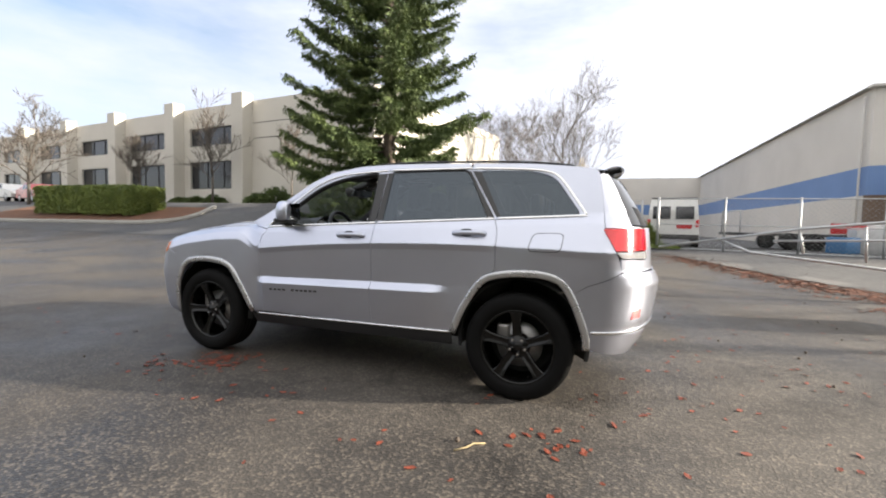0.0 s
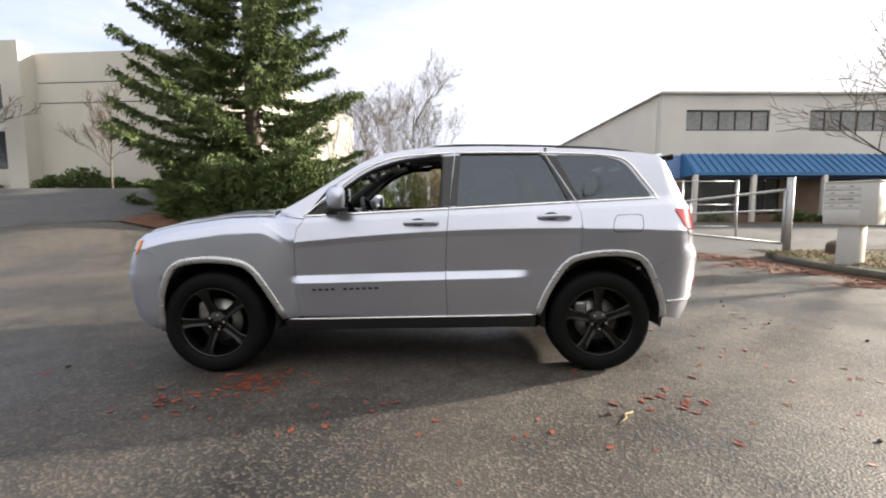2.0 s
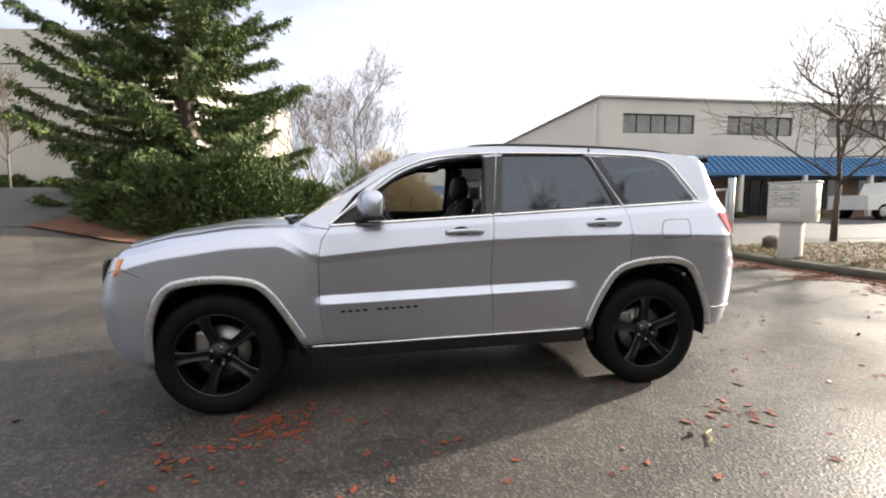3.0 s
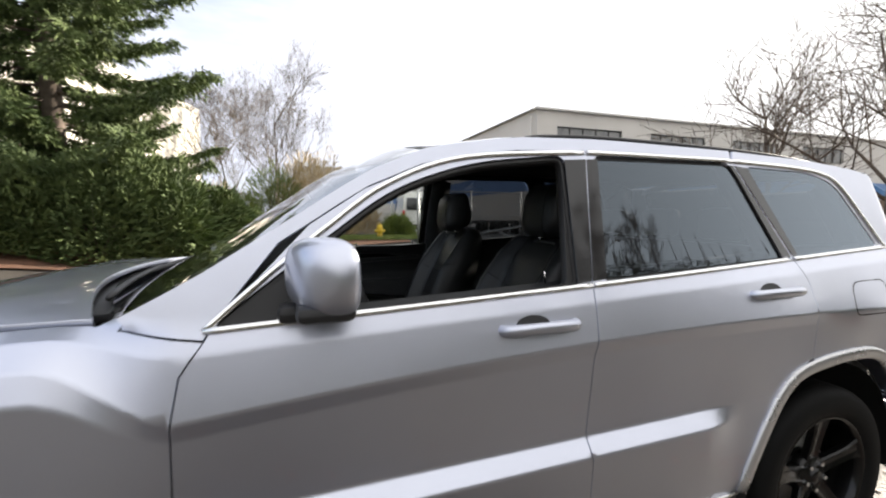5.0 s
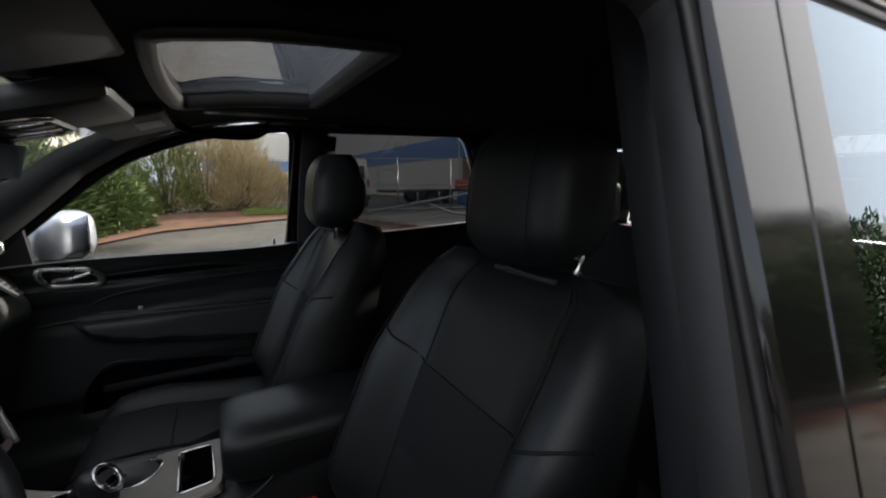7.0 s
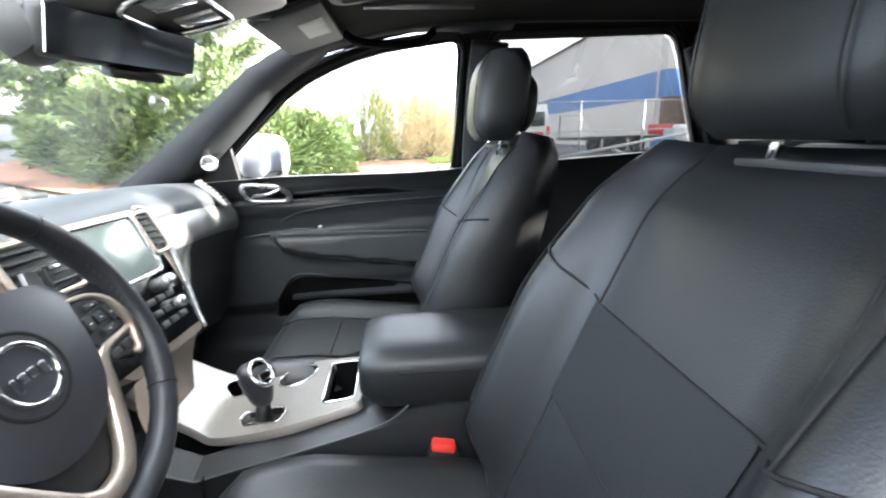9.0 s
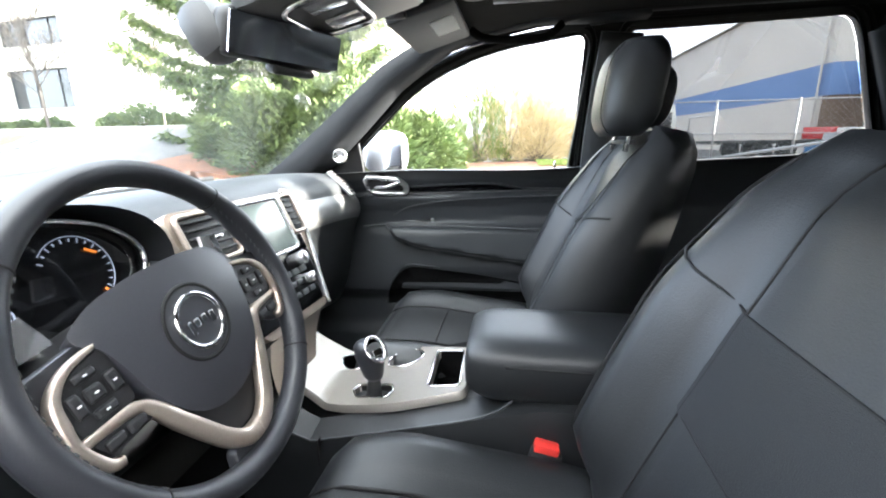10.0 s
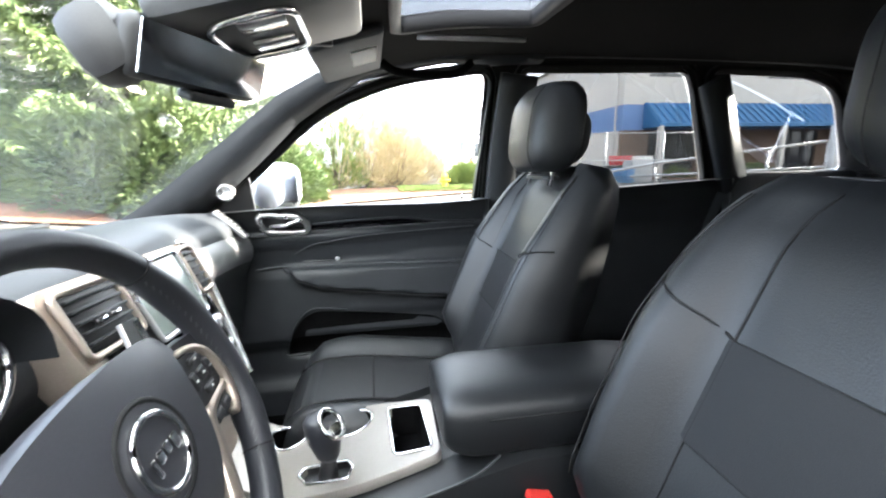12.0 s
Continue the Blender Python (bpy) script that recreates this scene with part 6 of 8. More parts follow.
for cx, w in ((-0.122, 0.104), (0.148, 0.036)):
    stack_piece("vent_cavity", (cx, -0.045, 0.0165), (w, 0.082, 0.006), 0.003, BLACK, stack, "air vent")
    for i in range(5):
        stack_piece("vent_slat", (cx, -0.012 - 0.0155 * i, 0.021), (w - 0.006, 0.005, 0.010), 0.0015, BLACK, stack)
    v, f = sweep([SM @ Vector((x, 0.019, z)) for x, z in dense(rounded([(cx - w / 2 - 0.006, 0.002), (cx + w / 2 + 0.006, 0.002), (cx + w / 2 + 0.006, -0.092), (cx - w / 2 - 0.006, -0.092)], 0.012), 0.012)], circle(0.0055, 8), True)
    part("vent_frame", mesh_of("vent_frame", v, f, CHAMPAGNE), None, stack, "champagne vent frame")
for lx in (-0.140, -0.112):
    stack_piece("vent_lever", (lx, -0.050, 0.027), (0.020, 0.008, 0.012), 0.003, CHROME, stack, "bright vent lever")
stack_piece("screen", (0.035, -0.062, 0.0180), (0.150, 0.116, 0.004), 0.001, SCREEN, stack, "grey touch screen")
v, f = sweep([SM @ Vector((x, 0.0185, z)) for x, z in dense(rounded([(-0.046, 0.002), (0.116, 0.002), (0.116, -0.126), (-0.046, -0.126)], 0.010), 0.012)], circle(0.0045, 8), True)
part("screen_frame", mesh_of("screen_frame", v, f, TRIM), None, stack, "satin screen frame")
for cx, cz, r in ((0.098, -0.155, 0.016), (0.092, -0.205, 0.013), (-0.03, -0.155, 0.016)):
    kv, kf = lathe([(0.0, 0.022), (r * 0.85, 0.022), (r, 0.018), (r, 0.0)], 24)
    part("control_knob", mesh_of("control_knob", moved(kv, SM @ Matrix.Translation((cx, 0.016, cz))), [tuple(reversed(q)) for q in kf], TRIM), None, stack, "satin control knob")
for row in range(3):
    for col in range(5):
        stack_piece("control_button", (-0.03 + 0.030 * col, -0.178 - 0.026 * row, 0.0185), (0.022, 0.013, 0.006), 0.002, GREY_PLASTIC, stack)

# console: ramp, pale top panel with cup holders, tray and shifter slot
def panel_z(x):
    return 0.893 + 0.25 * x if x > -0.36 else 0.803 + 0.9 * (-0.36 - x) ** 1.25


rows = []
for x in (-0.52, -0.44, -0.36, -0.2, -0.05, 0.1, 0.4, 0.62):
    zt = panel_z(x) - 0.022
    zt = min(zt, 0.90)
    rows.append([(x, -0.115, 0.47), (x, -0.125, zt - 0.06), (x, -0.112, zt - 0.012), (x, -0.052, zt), (x, -0.047, zt - 0.075), (x, 0.205, zt - 0.075), (x, 0.210, zt), (x, 0.214, zt - 0.012), (x, 0.16, zt - 0.10), (x, 0.14, 0.47)])
v, f = loft(rows)
console = part("console", mesh_of("console", v, f, LEATHER), None, car, "black centre console")
console.data.set_sharp_from_angle(angle=radians(35))
v, f = sweep([(x, -0.1125, min(panel_z(x) - 0.022, 0.90) - 0.011 + up) for x, up in spline([(-0.50, 0.0), (-0.30, 0.0), (-0.12, 0.0), (-0.03, 0.002), (0.02, 0.012), (0.05, 0.03)], 4)], circle(0.0022, 6))
part("seam", mesh_of("seam", v, f, GREY_PLASTIC), None, console, "piped edge of the console")
boxed("console_gap", (-0.335, -0.118, panel_z(-0.335) - 0.055), (0.003, 0.014, 0.06), 0.0, SEAM, console)
ramp = grid_mesh("console_ramp", lambda u, w: (-0.425 + 0.035 * u - 0.020 * math.sin(math.pi * u) - 0.05 * u * u, 0.016 + w * (0.118 - 0.030 * u), 0.975 + (panel_z(-0.44) - 0.980) * u), [i / 8 for i in range(9)], [-1 + i / 5 for i in range(11)], CHAMPAGNE, None, False)
part("console_ramp", ramp, None, console, "pale satin panel below the controls")
pan = rounded([(-0.52, 0.00), (-0.385, -0.012), (-0.335, -0.040), (-0.271, -0.057), (-0.196, -0.069), (-0.106, -0.064), (-0.046, -0.058), (-0.040, 0.122), (-0.18, 0.180), (-0.33, 0.200), (-0.52, 0.19)], [0.01, 0.03, 0.03, 0.05, 0.05, 0.05, 0.018, 0.02, 0.05, 0.05, 0.01])
cup_holes = [[(cx + 0.044 * math.cos(a), cy + 0.042 * math.sin(a)) for a in np.linspace(0, 2 * math.pi, 25)[:-1]] for cx, cy in ((-0.345, 0.150), (-0.212, 0.126))]
tray_hole = rounded([(-0.128, -0.026), (-0.058, -0.040), (-0.064, 0.112), (-0.134, 0.138)], 0.014)
slot_hole = rounded([(-0.308, 0.008), (-0.289, -0.024), (-0.212, -0.044), (-0.204, -0.018), (-0.214, 0.005), (-0.298, 0.026)], 0.006)
top_panel = part("console_panel", skin("console_panel", pan, lambda x, y: (x, y, panel_z(x)), PALE_PANEL, [*cup_holes, tray_hole, slot_hole], 0.03, 0.02, False, 0.0, 0.012), None, car, "pale satin console panel")


def well(name, hole, deep, material, rim, label):
    n = len(hole)
    v = [(x, y, panel_z(x) - 0.002) for x, y in hole] + [(x, y, panel_z(x) - deep) for x, y in hole]
    f = [(i, n + i, n + (i + 1) % n, (i + 1) % n) for i in range(n)] + [tuple(range(n, 2 * n))]
    part(name, mesh_of(name, v, f, material, False), None, top_panel, label)
    v, f = sweep([(x, y, panel_z(x) + 0.001) for x, y in hole], circle(0.003, 6), True)
    part(name + "_rim", mesh_of(name + "_rim", v, f, rim), None, top_panel)


for h in cup_holes:
    well("cup_holder", dense(h, 0.02), 0.065, CARPET, CHROME, "round cup holder")
well("tray", dense(tray_hole, 0.02), 0.07, CARPET, CHROME, "small black tray")
well("shift_gate", dense(slot_hole, 0.02), 0.014, BLACK, CHROME, "shift gate")
# shifter
kx, ky = -0.250, -0.016
v, f = sweep([(kx, ky, panel_z(kx) - 0.015), (kx + 0.004, ky, panel_z(kx) + 0.045)], circle(0.014, 12), False, None, [1.35, 0.9])
lever = part("shifter", mesh_of("shifter", v, f, BLACK), None, car, "black and chrome shift lever")
kn = []
for t, rx, ry in ((0, 0.014, 0.015), (0.10, 0.019, 0.021), (0.35, 0.024, 0.026), (0.62, 0.028, 0.029), (0.85, 0.027, 0.028), (0.96, 0.020, 0.021), (1.0, 0.010, 0.010)):
    kn.append([(kx + 0.004 + rx * 1.15 * math.cos(a) - 0.012 * t, ky + ry * math.sin(a), panel_z(kx) + 0.036 + 0.088 * t) for a in np.linspace(0, 2 * math.pi, 21)[:-1]])
v, f = loft(kn)
part("knob", mesh_of("knob", v, f, WHEEL_HIDE), None, lever, "dark leather grip")
out_k = Vector((0.62, -0.42, 0.66)).normalized()
side_k = out_k.cross(Vector((0, 0, 1))).normalized()
up_k = side_k.cross(out_k).normalized()
kc = Vector((kx - 0.004, ky, panel_z(kx) + 0.092)) + out_k * 0.030
oval = lambda r1, r2, lift_: [kc + out_k * lift_ + side_k * (r1 * math.cos(a)) + up_k * (r2 * math.sin(a)) for a in np.linspace(0, 2 * math.pi, 33)[:-1]]
v, f = sweep(oval(0.021, 0.027, 0.0), circle(0.0042, 8), True, [out_k] * 32)
part("knob_ring", mesh_of("knob_ring", v, f, CHROME), None, lever, "chrome oval bezel")
bm = bmesh.new()
bm.faces.new([bm.verts.new(p) for p in oval(0.019, 0.025, -0.001)])
part("knob_face", bm, GLOSS_BLACK, lever, "gloss black face")
bm = bmesh.new()
box(bm, (0, 0, 0), (0.024, 0.016, 0.006), 0.0025)
bmesh.ops.transform(bm, matrix=Matrix.Translation(kc + out_k * 0.002 - up_k * 0.009) @ Matrix((side_k, up_k, out_k)).transposed().to_4x4(), verts=bm.verts)
part("knob_button", bm, CHROME, lever, "chrome button")
# armrest lid
rows = []
for i in range(25):
    t = 1 - math.cos(math.pi / 2 * i / 24)
    x = -0.042 + 0.45 * t
    e = 0.30 + 0.70 * math.sqrt(max(0.0, 1 - (1 - min(1.0, t / 0.16)) ** 2))
    e *= 1 - 0.2 * smooth((t - 0.85) / 0.15)
    zt, zb = 1.000 - 0.034 * (1 - e), 0.866 + 0.055 * (1 - e)
    wl_, wr = -0.098 + 0.030 * (1 - e), 0.138 - 0.030 * (1 - e)
    loop = []
    for a in np.linspace(0, 2 * math.pi, 37)[:-1]:
        cy = (wr + wl_) / 2 + (wr - wl_) / 2 * (abs(math.cos(a)) ** 0.55) * (1 if math.cos(a) > 0 else -1)
        cz = (zt + zb) / 2 + (zt - zb) / 2 * (abs(math.sin(a)) ** 0.55) * (1 if math.sin(a) > 0 else -1)
        loop.append((x, cy, cz))
    rows.append(loop)
v, f = loft(rows)
arm = part("armrest", mesh_of("armrest", v, f, LEATHER), None, car, "black leather armrest lid")
v, f = sweep([(-0.042 + 0.45 * t, -0.0965, 0.958) for t in np.linspace(0.17, 0.85, 12)], circle(0.002, 6))
part("seam", mesh_of("seam", v, f, SEAM), None, arm)
# belt buckles
for bx, by in ((0.102, -0.139), (0.06, 0.145)):
    b = boxed("belt_buckle", (bx, by, 0.783), (0.055, 0.026, 0.095), 0.008, BLACK, car, "black belt buckle", pose(0, 0, 0, 0, 12))
    boxed("release_button", (bx + 0.008, by, 0.831), (0.044, 0.024, 0.018), 0.004, BUCKLE_RED, b, "red release button", pose(0, 0, 0, 0, 12))

# ---- steering wheel ----
SC = Vector((-0.345, -0.381, 1.150))
WM = Matrix.Translation(SC) @ pose(0, 0, 0, 0, -22) @ Matrix.Rotation(radians(5), 4, "X")   # turned a little; local x points at the driver, y across, z up the wheel
AXIS = WM.to_3x3() @ Vector((1, 0, 0))
R = 0.196
rim_fat = lambda a: 1.0 + 0.10 * math.exp(-((math.sin(a) ** 2 - 0.80) / 0.12) ** 2)
v, f = sweep([WM @ Vector((0, R * math.sin(a), R * math.cos(a))) for a in np.linspace(0, 2 * math.pi, 97)[:-1]], circle(0.0165, 16, 0.0185), True, [AXIS] * 96, [rim_fat(a) for a in np.linspace(0, 2 * math.pi, 97)[:-1]])
steering = part("steering_wheel", mesh_of("steering_wheel", v, f, WHEEL_HIDE), None, car, "black leather steering wheel")
for deg in (47, 131, 229, 313):
    a = radians(deg)
    k2 = rim_fat(a) * 1.01
    c = WM @ Vector((0, R * math.sin(a), R * math.cos(a)))
    tang = WM.to_3x3() @ Vector((0, math.cos(a), -math.sin(a)))
    ring = [c + AXIS * (0.0185 * k2 * math.cos(b)) + (WM.to_3x3() @ Vector((0, math.sin(a), math.cos(a)))) * (0.0165 * k2 * math.sin(b)) for b in np.linspace(0, 2 * math.pi, 25)[:-1]]
    v, f = sweep(ring, circle(0.0011, 5), True, [tang] * 24)
    part("rim_seam", mesh_of("rim_seam", v, f, SEAM), None, steering)
# stitching along the inner edge of the rim
for i in range(110):
    a = 2 * math.pi * i / 110
    if abs(math.sin(a)) > 0.72:
        q = WM @ Vector((0.009, (R - 0.0155) * math.sin(a), (R - 0.0155) * math.cos(a)))
        q2 = WM @ Vector((0.006, (R - 0.0165) * math.sin(a + 0.03), (R - 0.0165) * math.cos(a + 0.03)))
        v, f = sweep([q, q2], circle(0.0009, 5))
        part("stitch", mesh_of("stitch", v, f, GREY_PLASTIC, False), None, steering)


def wheel_sheet(name, outline, bulge, material, label="", base=0.0, thick=0.02, step=0.02, parent=None):
    place = lambda a, b: tuple(WM @ Vector((base + bulge(a, b), a, b)))
    return part(name, skin(name, outline, place, material, (), step, thick, False, 0.0, 0.01), None, parent or steering, label)


def wheel_band(name, line, width, material, label="", base=0.0, high=0.007, taper=None):
    pts = [WM @ Vector((base, a, b)) for a, b in spline(line, 5)]
    sec = [(-width, -high), (-width, high * 0.3), (-width * 0.7, high), (width * 0.7, high), (width, high * 0.3), (width, -high)]
    v, f = sweep(pts, sec, False, [AXIS] * len(pts), [lerp(i / (len(pts) - 1), (0, 0.5, 1), taper) for i in range(len(pts))] if taper else None)
    return part(name, mesh_of(name, v, f, material), None, steering, label)


pad = spline([(0.0, 0.083), (0.05, 0.081), (0.092, 0.073), (0.118, 0.058), (0.120, 0.044), (0.108, 0.030), (0.101, 0.005), (0.093, -0.030), (0.075, -0.068), (0.045, -0.096), (0.0, -0.107),
              (-0.045, -0.096), (-0.075, -0.068), (-0.093, -0.030), (-0.101, 0.005), (-0.108, 0.030), (-0.120, 0.044), (-0.118, 0.058), (-0.092, 0.073), (-0.05, 0.081)], 4, True)
hub_high = lambda a, b: -0.004 + 0.019 * max(0.0, 1 - (a / 0.135) ** 2 - (b / 0.118) ** 2) ** 0.6
wheel_sheet("hub_pad", pad, hub_high, HUB, "black airbag cover", 0.0, 0.040, 0.010)
EZ = 0.0
for r, w2, m, lab, up in ((0.047, 0.0028, SEAM, "dark groove round the emblem", 0.0125), (0.0335, 0.0034, CHROME, "chrome ring round the emblem", 0.0165)):
    v, f = sweep([WM @ Vector((up, r * math.cos(a), r * math.sin(a) + EZ)) for a in np.linspace(0, 2 * math.pi, 49)[:-1]], circle(w2, 8), True, [AXIS] * 48)
    part("emblem_groove" if m is SEAM else "emblem_ring", mesh_of("emblem_ring", v, f, m), None, steering, lab)
wheel_sheet("emblem_disc", [(0.032 * math.cos(a), 0.032 * math.sin(a) + EZ) for a in np.linspace(0, 2 * math.pi, 33)[:-1]], lambda a, b: 0.0160, HUB, "dark emblem disc", 0.0, 0.004)
for dx, h2, w2 in ((-0.019, 0.018, 0.006), (-0.008, 0.011, 0.009), (0.004, 0.011, 0.009), (0.017, 0.015, 0.009)):
    bm = bmesh.new()
    box(bm, (0.0185, dx, EZ - (0.003 if h2 > 0.012 else 0.0)), (0.003, w2, h2), 0.002)
    bmesh.ops.transform(bm, matrix=WM, verts=bm.verts)
    part("emblem_bar", bm, CHROME, steering, "plain chrome emblem shape")
for sg in (-1, 1):
    fl = lambda pts: [(sg * a, b) for a, b in pts]
    wheel_sheet("spoke", fl(rounded([(0.100, 0.048), (0.186, 0.036), (0.190, -0.052), (0.168, -0.082), (0.105, -0.040)], 0.012)), lambda a, b: -0.006, WHEEL_HIDE, "black leather wheel spoke", 0.0, 0.018)
    wheel_sheet("switch_pad", fl(rounded([(0.104, 0.034), (0.140, 0.027), (0.159, 0.012), (0.164, -0.010), (0.163, -0.029), (0.104, -0.029)], 0.008)), lambda a, b: 0.002, BLACK, "black switch pad", 0.0, 0.010)
    for ba, bb, bw, bh in ((0.134, 0.000, 0.018, 0.016), (0.134, 0.019, 0.024, 0.010), (0.134, -0.019, 0.024, 0.011), (0.114, 0.000, 0.014, 0.022), (0.153, -0.002, 0.012, 0.024)):
        bm = bmesh.new()
        box(bm, (0.0036, sg * ba, bb), (0.005, bw, bh), 0.003)
        bmesh.ops.transform(bm, matrix=WM, verts=bm.verts)
        part("wheel_button", bm, BLACK, steering)
        bm = bmesh.new()
        box(bm, (0.0064, sg * ba, bb), (0.0006, 0.0040, 0.0016))
        bmesh.ops.transform(bm, matrix=WM, verts=bm.verts)
        part("button_mark", bm, PAPER, steering)
    # lower pair of keys
    wheel_sheet("switch_pad", fl(rounded([(0.160, -0.040), (0.104, -0.042), (0.100, -0.056), (0.150, -0.060)], 0.004)), lambda a, b: 0.001, BLACK, "black lower switches", 0.0, 0.010)
    for ba, m in ((0.118, BLACK), (0.143, BLACK)):
        bm = bmesh.new()
        box(bm, (0.0026, sg * ba, -0.0495), (0.005, 0.022, 0.012), 0.003)
        bmesh.ops.transform(bm, matrix=WM, verts=bm.verts)
        part("wheel_button", bm, m, steering)
    # champagne frame round the switches and down both sides of the lower spoke
    wheel_band("spoke_trim", [(sg * a, b) for a, b in ((0.108, 0.038), (0.142, 0.031), (0.164, 0.014), (0.171, -0.010), (0.172, -0.034), (0.160, -0.062), (0.148, -0.068))], 0.0062, CHAMPAGNE, "champagne metal spoke trim", 0.001, 0.006, (0.45, 1.1, 0.9))
    wheel_band("spoke_trim", [(sg * a, b) for a, b in ((0.170, -0.0345), (0.135, -0.0345), (0.108, -0.038), (0.094, -0.052), (0.080, -0.078), (0.060, -0.112), (0.040, -0.142), (0.018, -0.160), (-0.002, -0.163))], 0.0105, CHAMPAGNE, "champagne metal spoke trim", 0.0, 0.007, (0.42, 0.95, 1.15))
wheel_sheet("lower_spoke", rounded([(-0.072, -0.085), (0.072, -0.085), (0.036, -0.150), (-0.036, -0.150)], 0.016), lambda a, b: -0.010, BLACK, "black lower spoke infill", 0.0, 0.012)
wheel_sheet("lower_spoke", rounded([(-0.040, -0.160), (0.040, -0.160), (0.05, -0.192), (-0.05, -0.192)], 0.010), lambda a, b: -0.006, WHEEL_HIDE, "black lower spoke", 0.0, 0.016)
v, f = sweep([WM @ Vector((-0.01, 0, 0)), WM @ Vector((-0.16, 0, 0.0)), WM @ Vector((-0.28, 0, -0.02))], circle(0.055, 16), False, [(0, 1, 0)] * 3)
part("steering_column", mesh_of("steering_column", v, f, BLACK), None, steering, "black column shroud")
for sg, dz in ((-1, 0.0), (1, 0.01)):
    tube("stalk", [WM @ Vector((-0.06, sg * 0.05, dz)), WM @ Vector((-0.05, sg * 0.12, dz)), WM @ Vector((-0.045, sg * 0.175, dz + 0.01))], 0.010, BLACK, steering, "column stalk")
    wheel_sheet("paddle", [(sg * 0.115, 0.055), (sg * 0.150, 0.052), (sg * 0.155, 0.085), (sg * 0.125, 0.09)], lambda a, b: -0.03, TRIM, "satin shift paddle", 0.0, 0.006)


# ---- plants ----
rng = np.random.default_rng(7)


def blades(name, base, along, length, width, material, parent=None, label="", droop=0.3):
    """Many small pointed leaves, one at each base point, along its direction; each is a bent diamond of two triangles."""
    base, along = np.asarray(base, float), np.asarray(along, float)
    n = len(base)
    along = along / np.maximum(np.linalg.norm(along, axis=1), 1e-6)[:, None]
    rnd = rng.normal(size=(n, 3))
    side = np.cross(along, rnd)
    side /= np.maximum(np.linalg.norm(side, axis=1), 1e-6)[:, None]
    length, width = np.broadcast_to(length, n)[:, None], np.broadcast_to(width, n)[:, None]
    tip = base + along * length
    tip[:, 2] -= droop * length[:, 0] * 0.5
    mid = base + along * length * 0.45
    v = np.empty((n * 4, 3))
    v[0::4], v[1::4], v[2::4], v[3::4] = base, mid + side * width, tip, mid - side * width
    f = np.arange(n * 4).reshape(n, 4)
    me = bpy.data.meshes.new(name)
    me.from_pydata(v.tolist(), [], f.tolist())
    me.materials.append(material)
    me.update()
    return part(name, me, None, parent, label)


def limbs(path_list, material, name, parent, label="", k=5):
    """Tapered limbs, each a list of (point, radius), as one wooden skeleton."""
    verts, faces = [], []
    for path in path_list:
        s = len(verts)
        v, f = sweep([p for p, _ in path], circle(1.0, k), False, None, [r for _, r in path])
        verts += v
        faces += [tuple(i + s for i in q) for q in f]
    return part(name, mesh_of(name, verts, faces, material), None, parent, label)


def conifer(name, place, tall, spread, label, seed, material, dense_=1.0, low=0.6):
    r = np.random.default_rng(seed)
    tree = thing(name, label, "tree", place)
    trunk = [((0.06 * math.sin(i), 0.05 * math.cos(i * 1.3), tall * i / 9), 0.17 * (1 - i / 9) ** 0.8 * tall / 12 + 0.015) for i in range(10)]
    paths, pts, dirs = [trunk], [], []
    n = int(tall * 12.0 * dense_)
    for i in range(n):
        t = (i + r.random()) / n
        z = low + (tall - low) * t ** 1.05
        reach = spread * (1 - t) ** 0.66 * (0.50 + 0.56 * r.random()) + 0.15
        if t < 0.08:
            reach *= 0.85
        a = i * 2.399 + r.normal() * 0.3
        d = np.array([math.cos(a), math.sin(a), 0.0])
        rise = 0.28 - 0.55 * (1 - t)
        path = []
        for q in range(7):
            s = q / 6
            p = d * reach * s + np.array([0, 0, z + reach * (rise * s + 0.30 * s * s * s)])
            path.append((tuple(p), 0.032 * (1 - s) * (reach / 3) + 0.006))
        paths.append(path)
        m = int(reach * 22 * dense_) + 4
        for q in range(m):
            s = 0.16 + 0.84 * ((q + r.random()) / m)
            p = d * reach * s + np.array([0, 0, z + reach * (rise * s + 0.30 * s ** 3)])
            sd = np.array([-d[1], d[0], 0]) * (1 if q % 2 else -1)
            tw = d * 0.75 + sd * (0.85 + 0.3 * r.normal()) + np.array([0, 0, -0.10 + 0.25 * r.normal()])
            tl = (0.34 + 0.30 * r.random()) * (1.15 - 0.55 * s) * min(1.0, reach / 1.6 + 0.35)
            for w in range(7):
                u = w / 7
                b = p + tw * tl * u + r.normal(size=3) * 0.03 + np.array([0, 0, -0.16 * tl * u * u])
                for _ in range(3):
                    pts.append(b)
                    dirs.append(tw * 0.7 + r.normal(size=3) * 0.55 + np.array([0, 0, -0.25]))
    limbs(paths, BARK, "trunk", tree, "brown trunk and boughs")
    pts, dirs = np.array(pts), np.array(dirs)
    blades("crown", pts, dirs, 0.13 + 0.09 * r.random(len(pts)), 0.022, material, tree, "dense dark green needles", 0.35)
    return tree


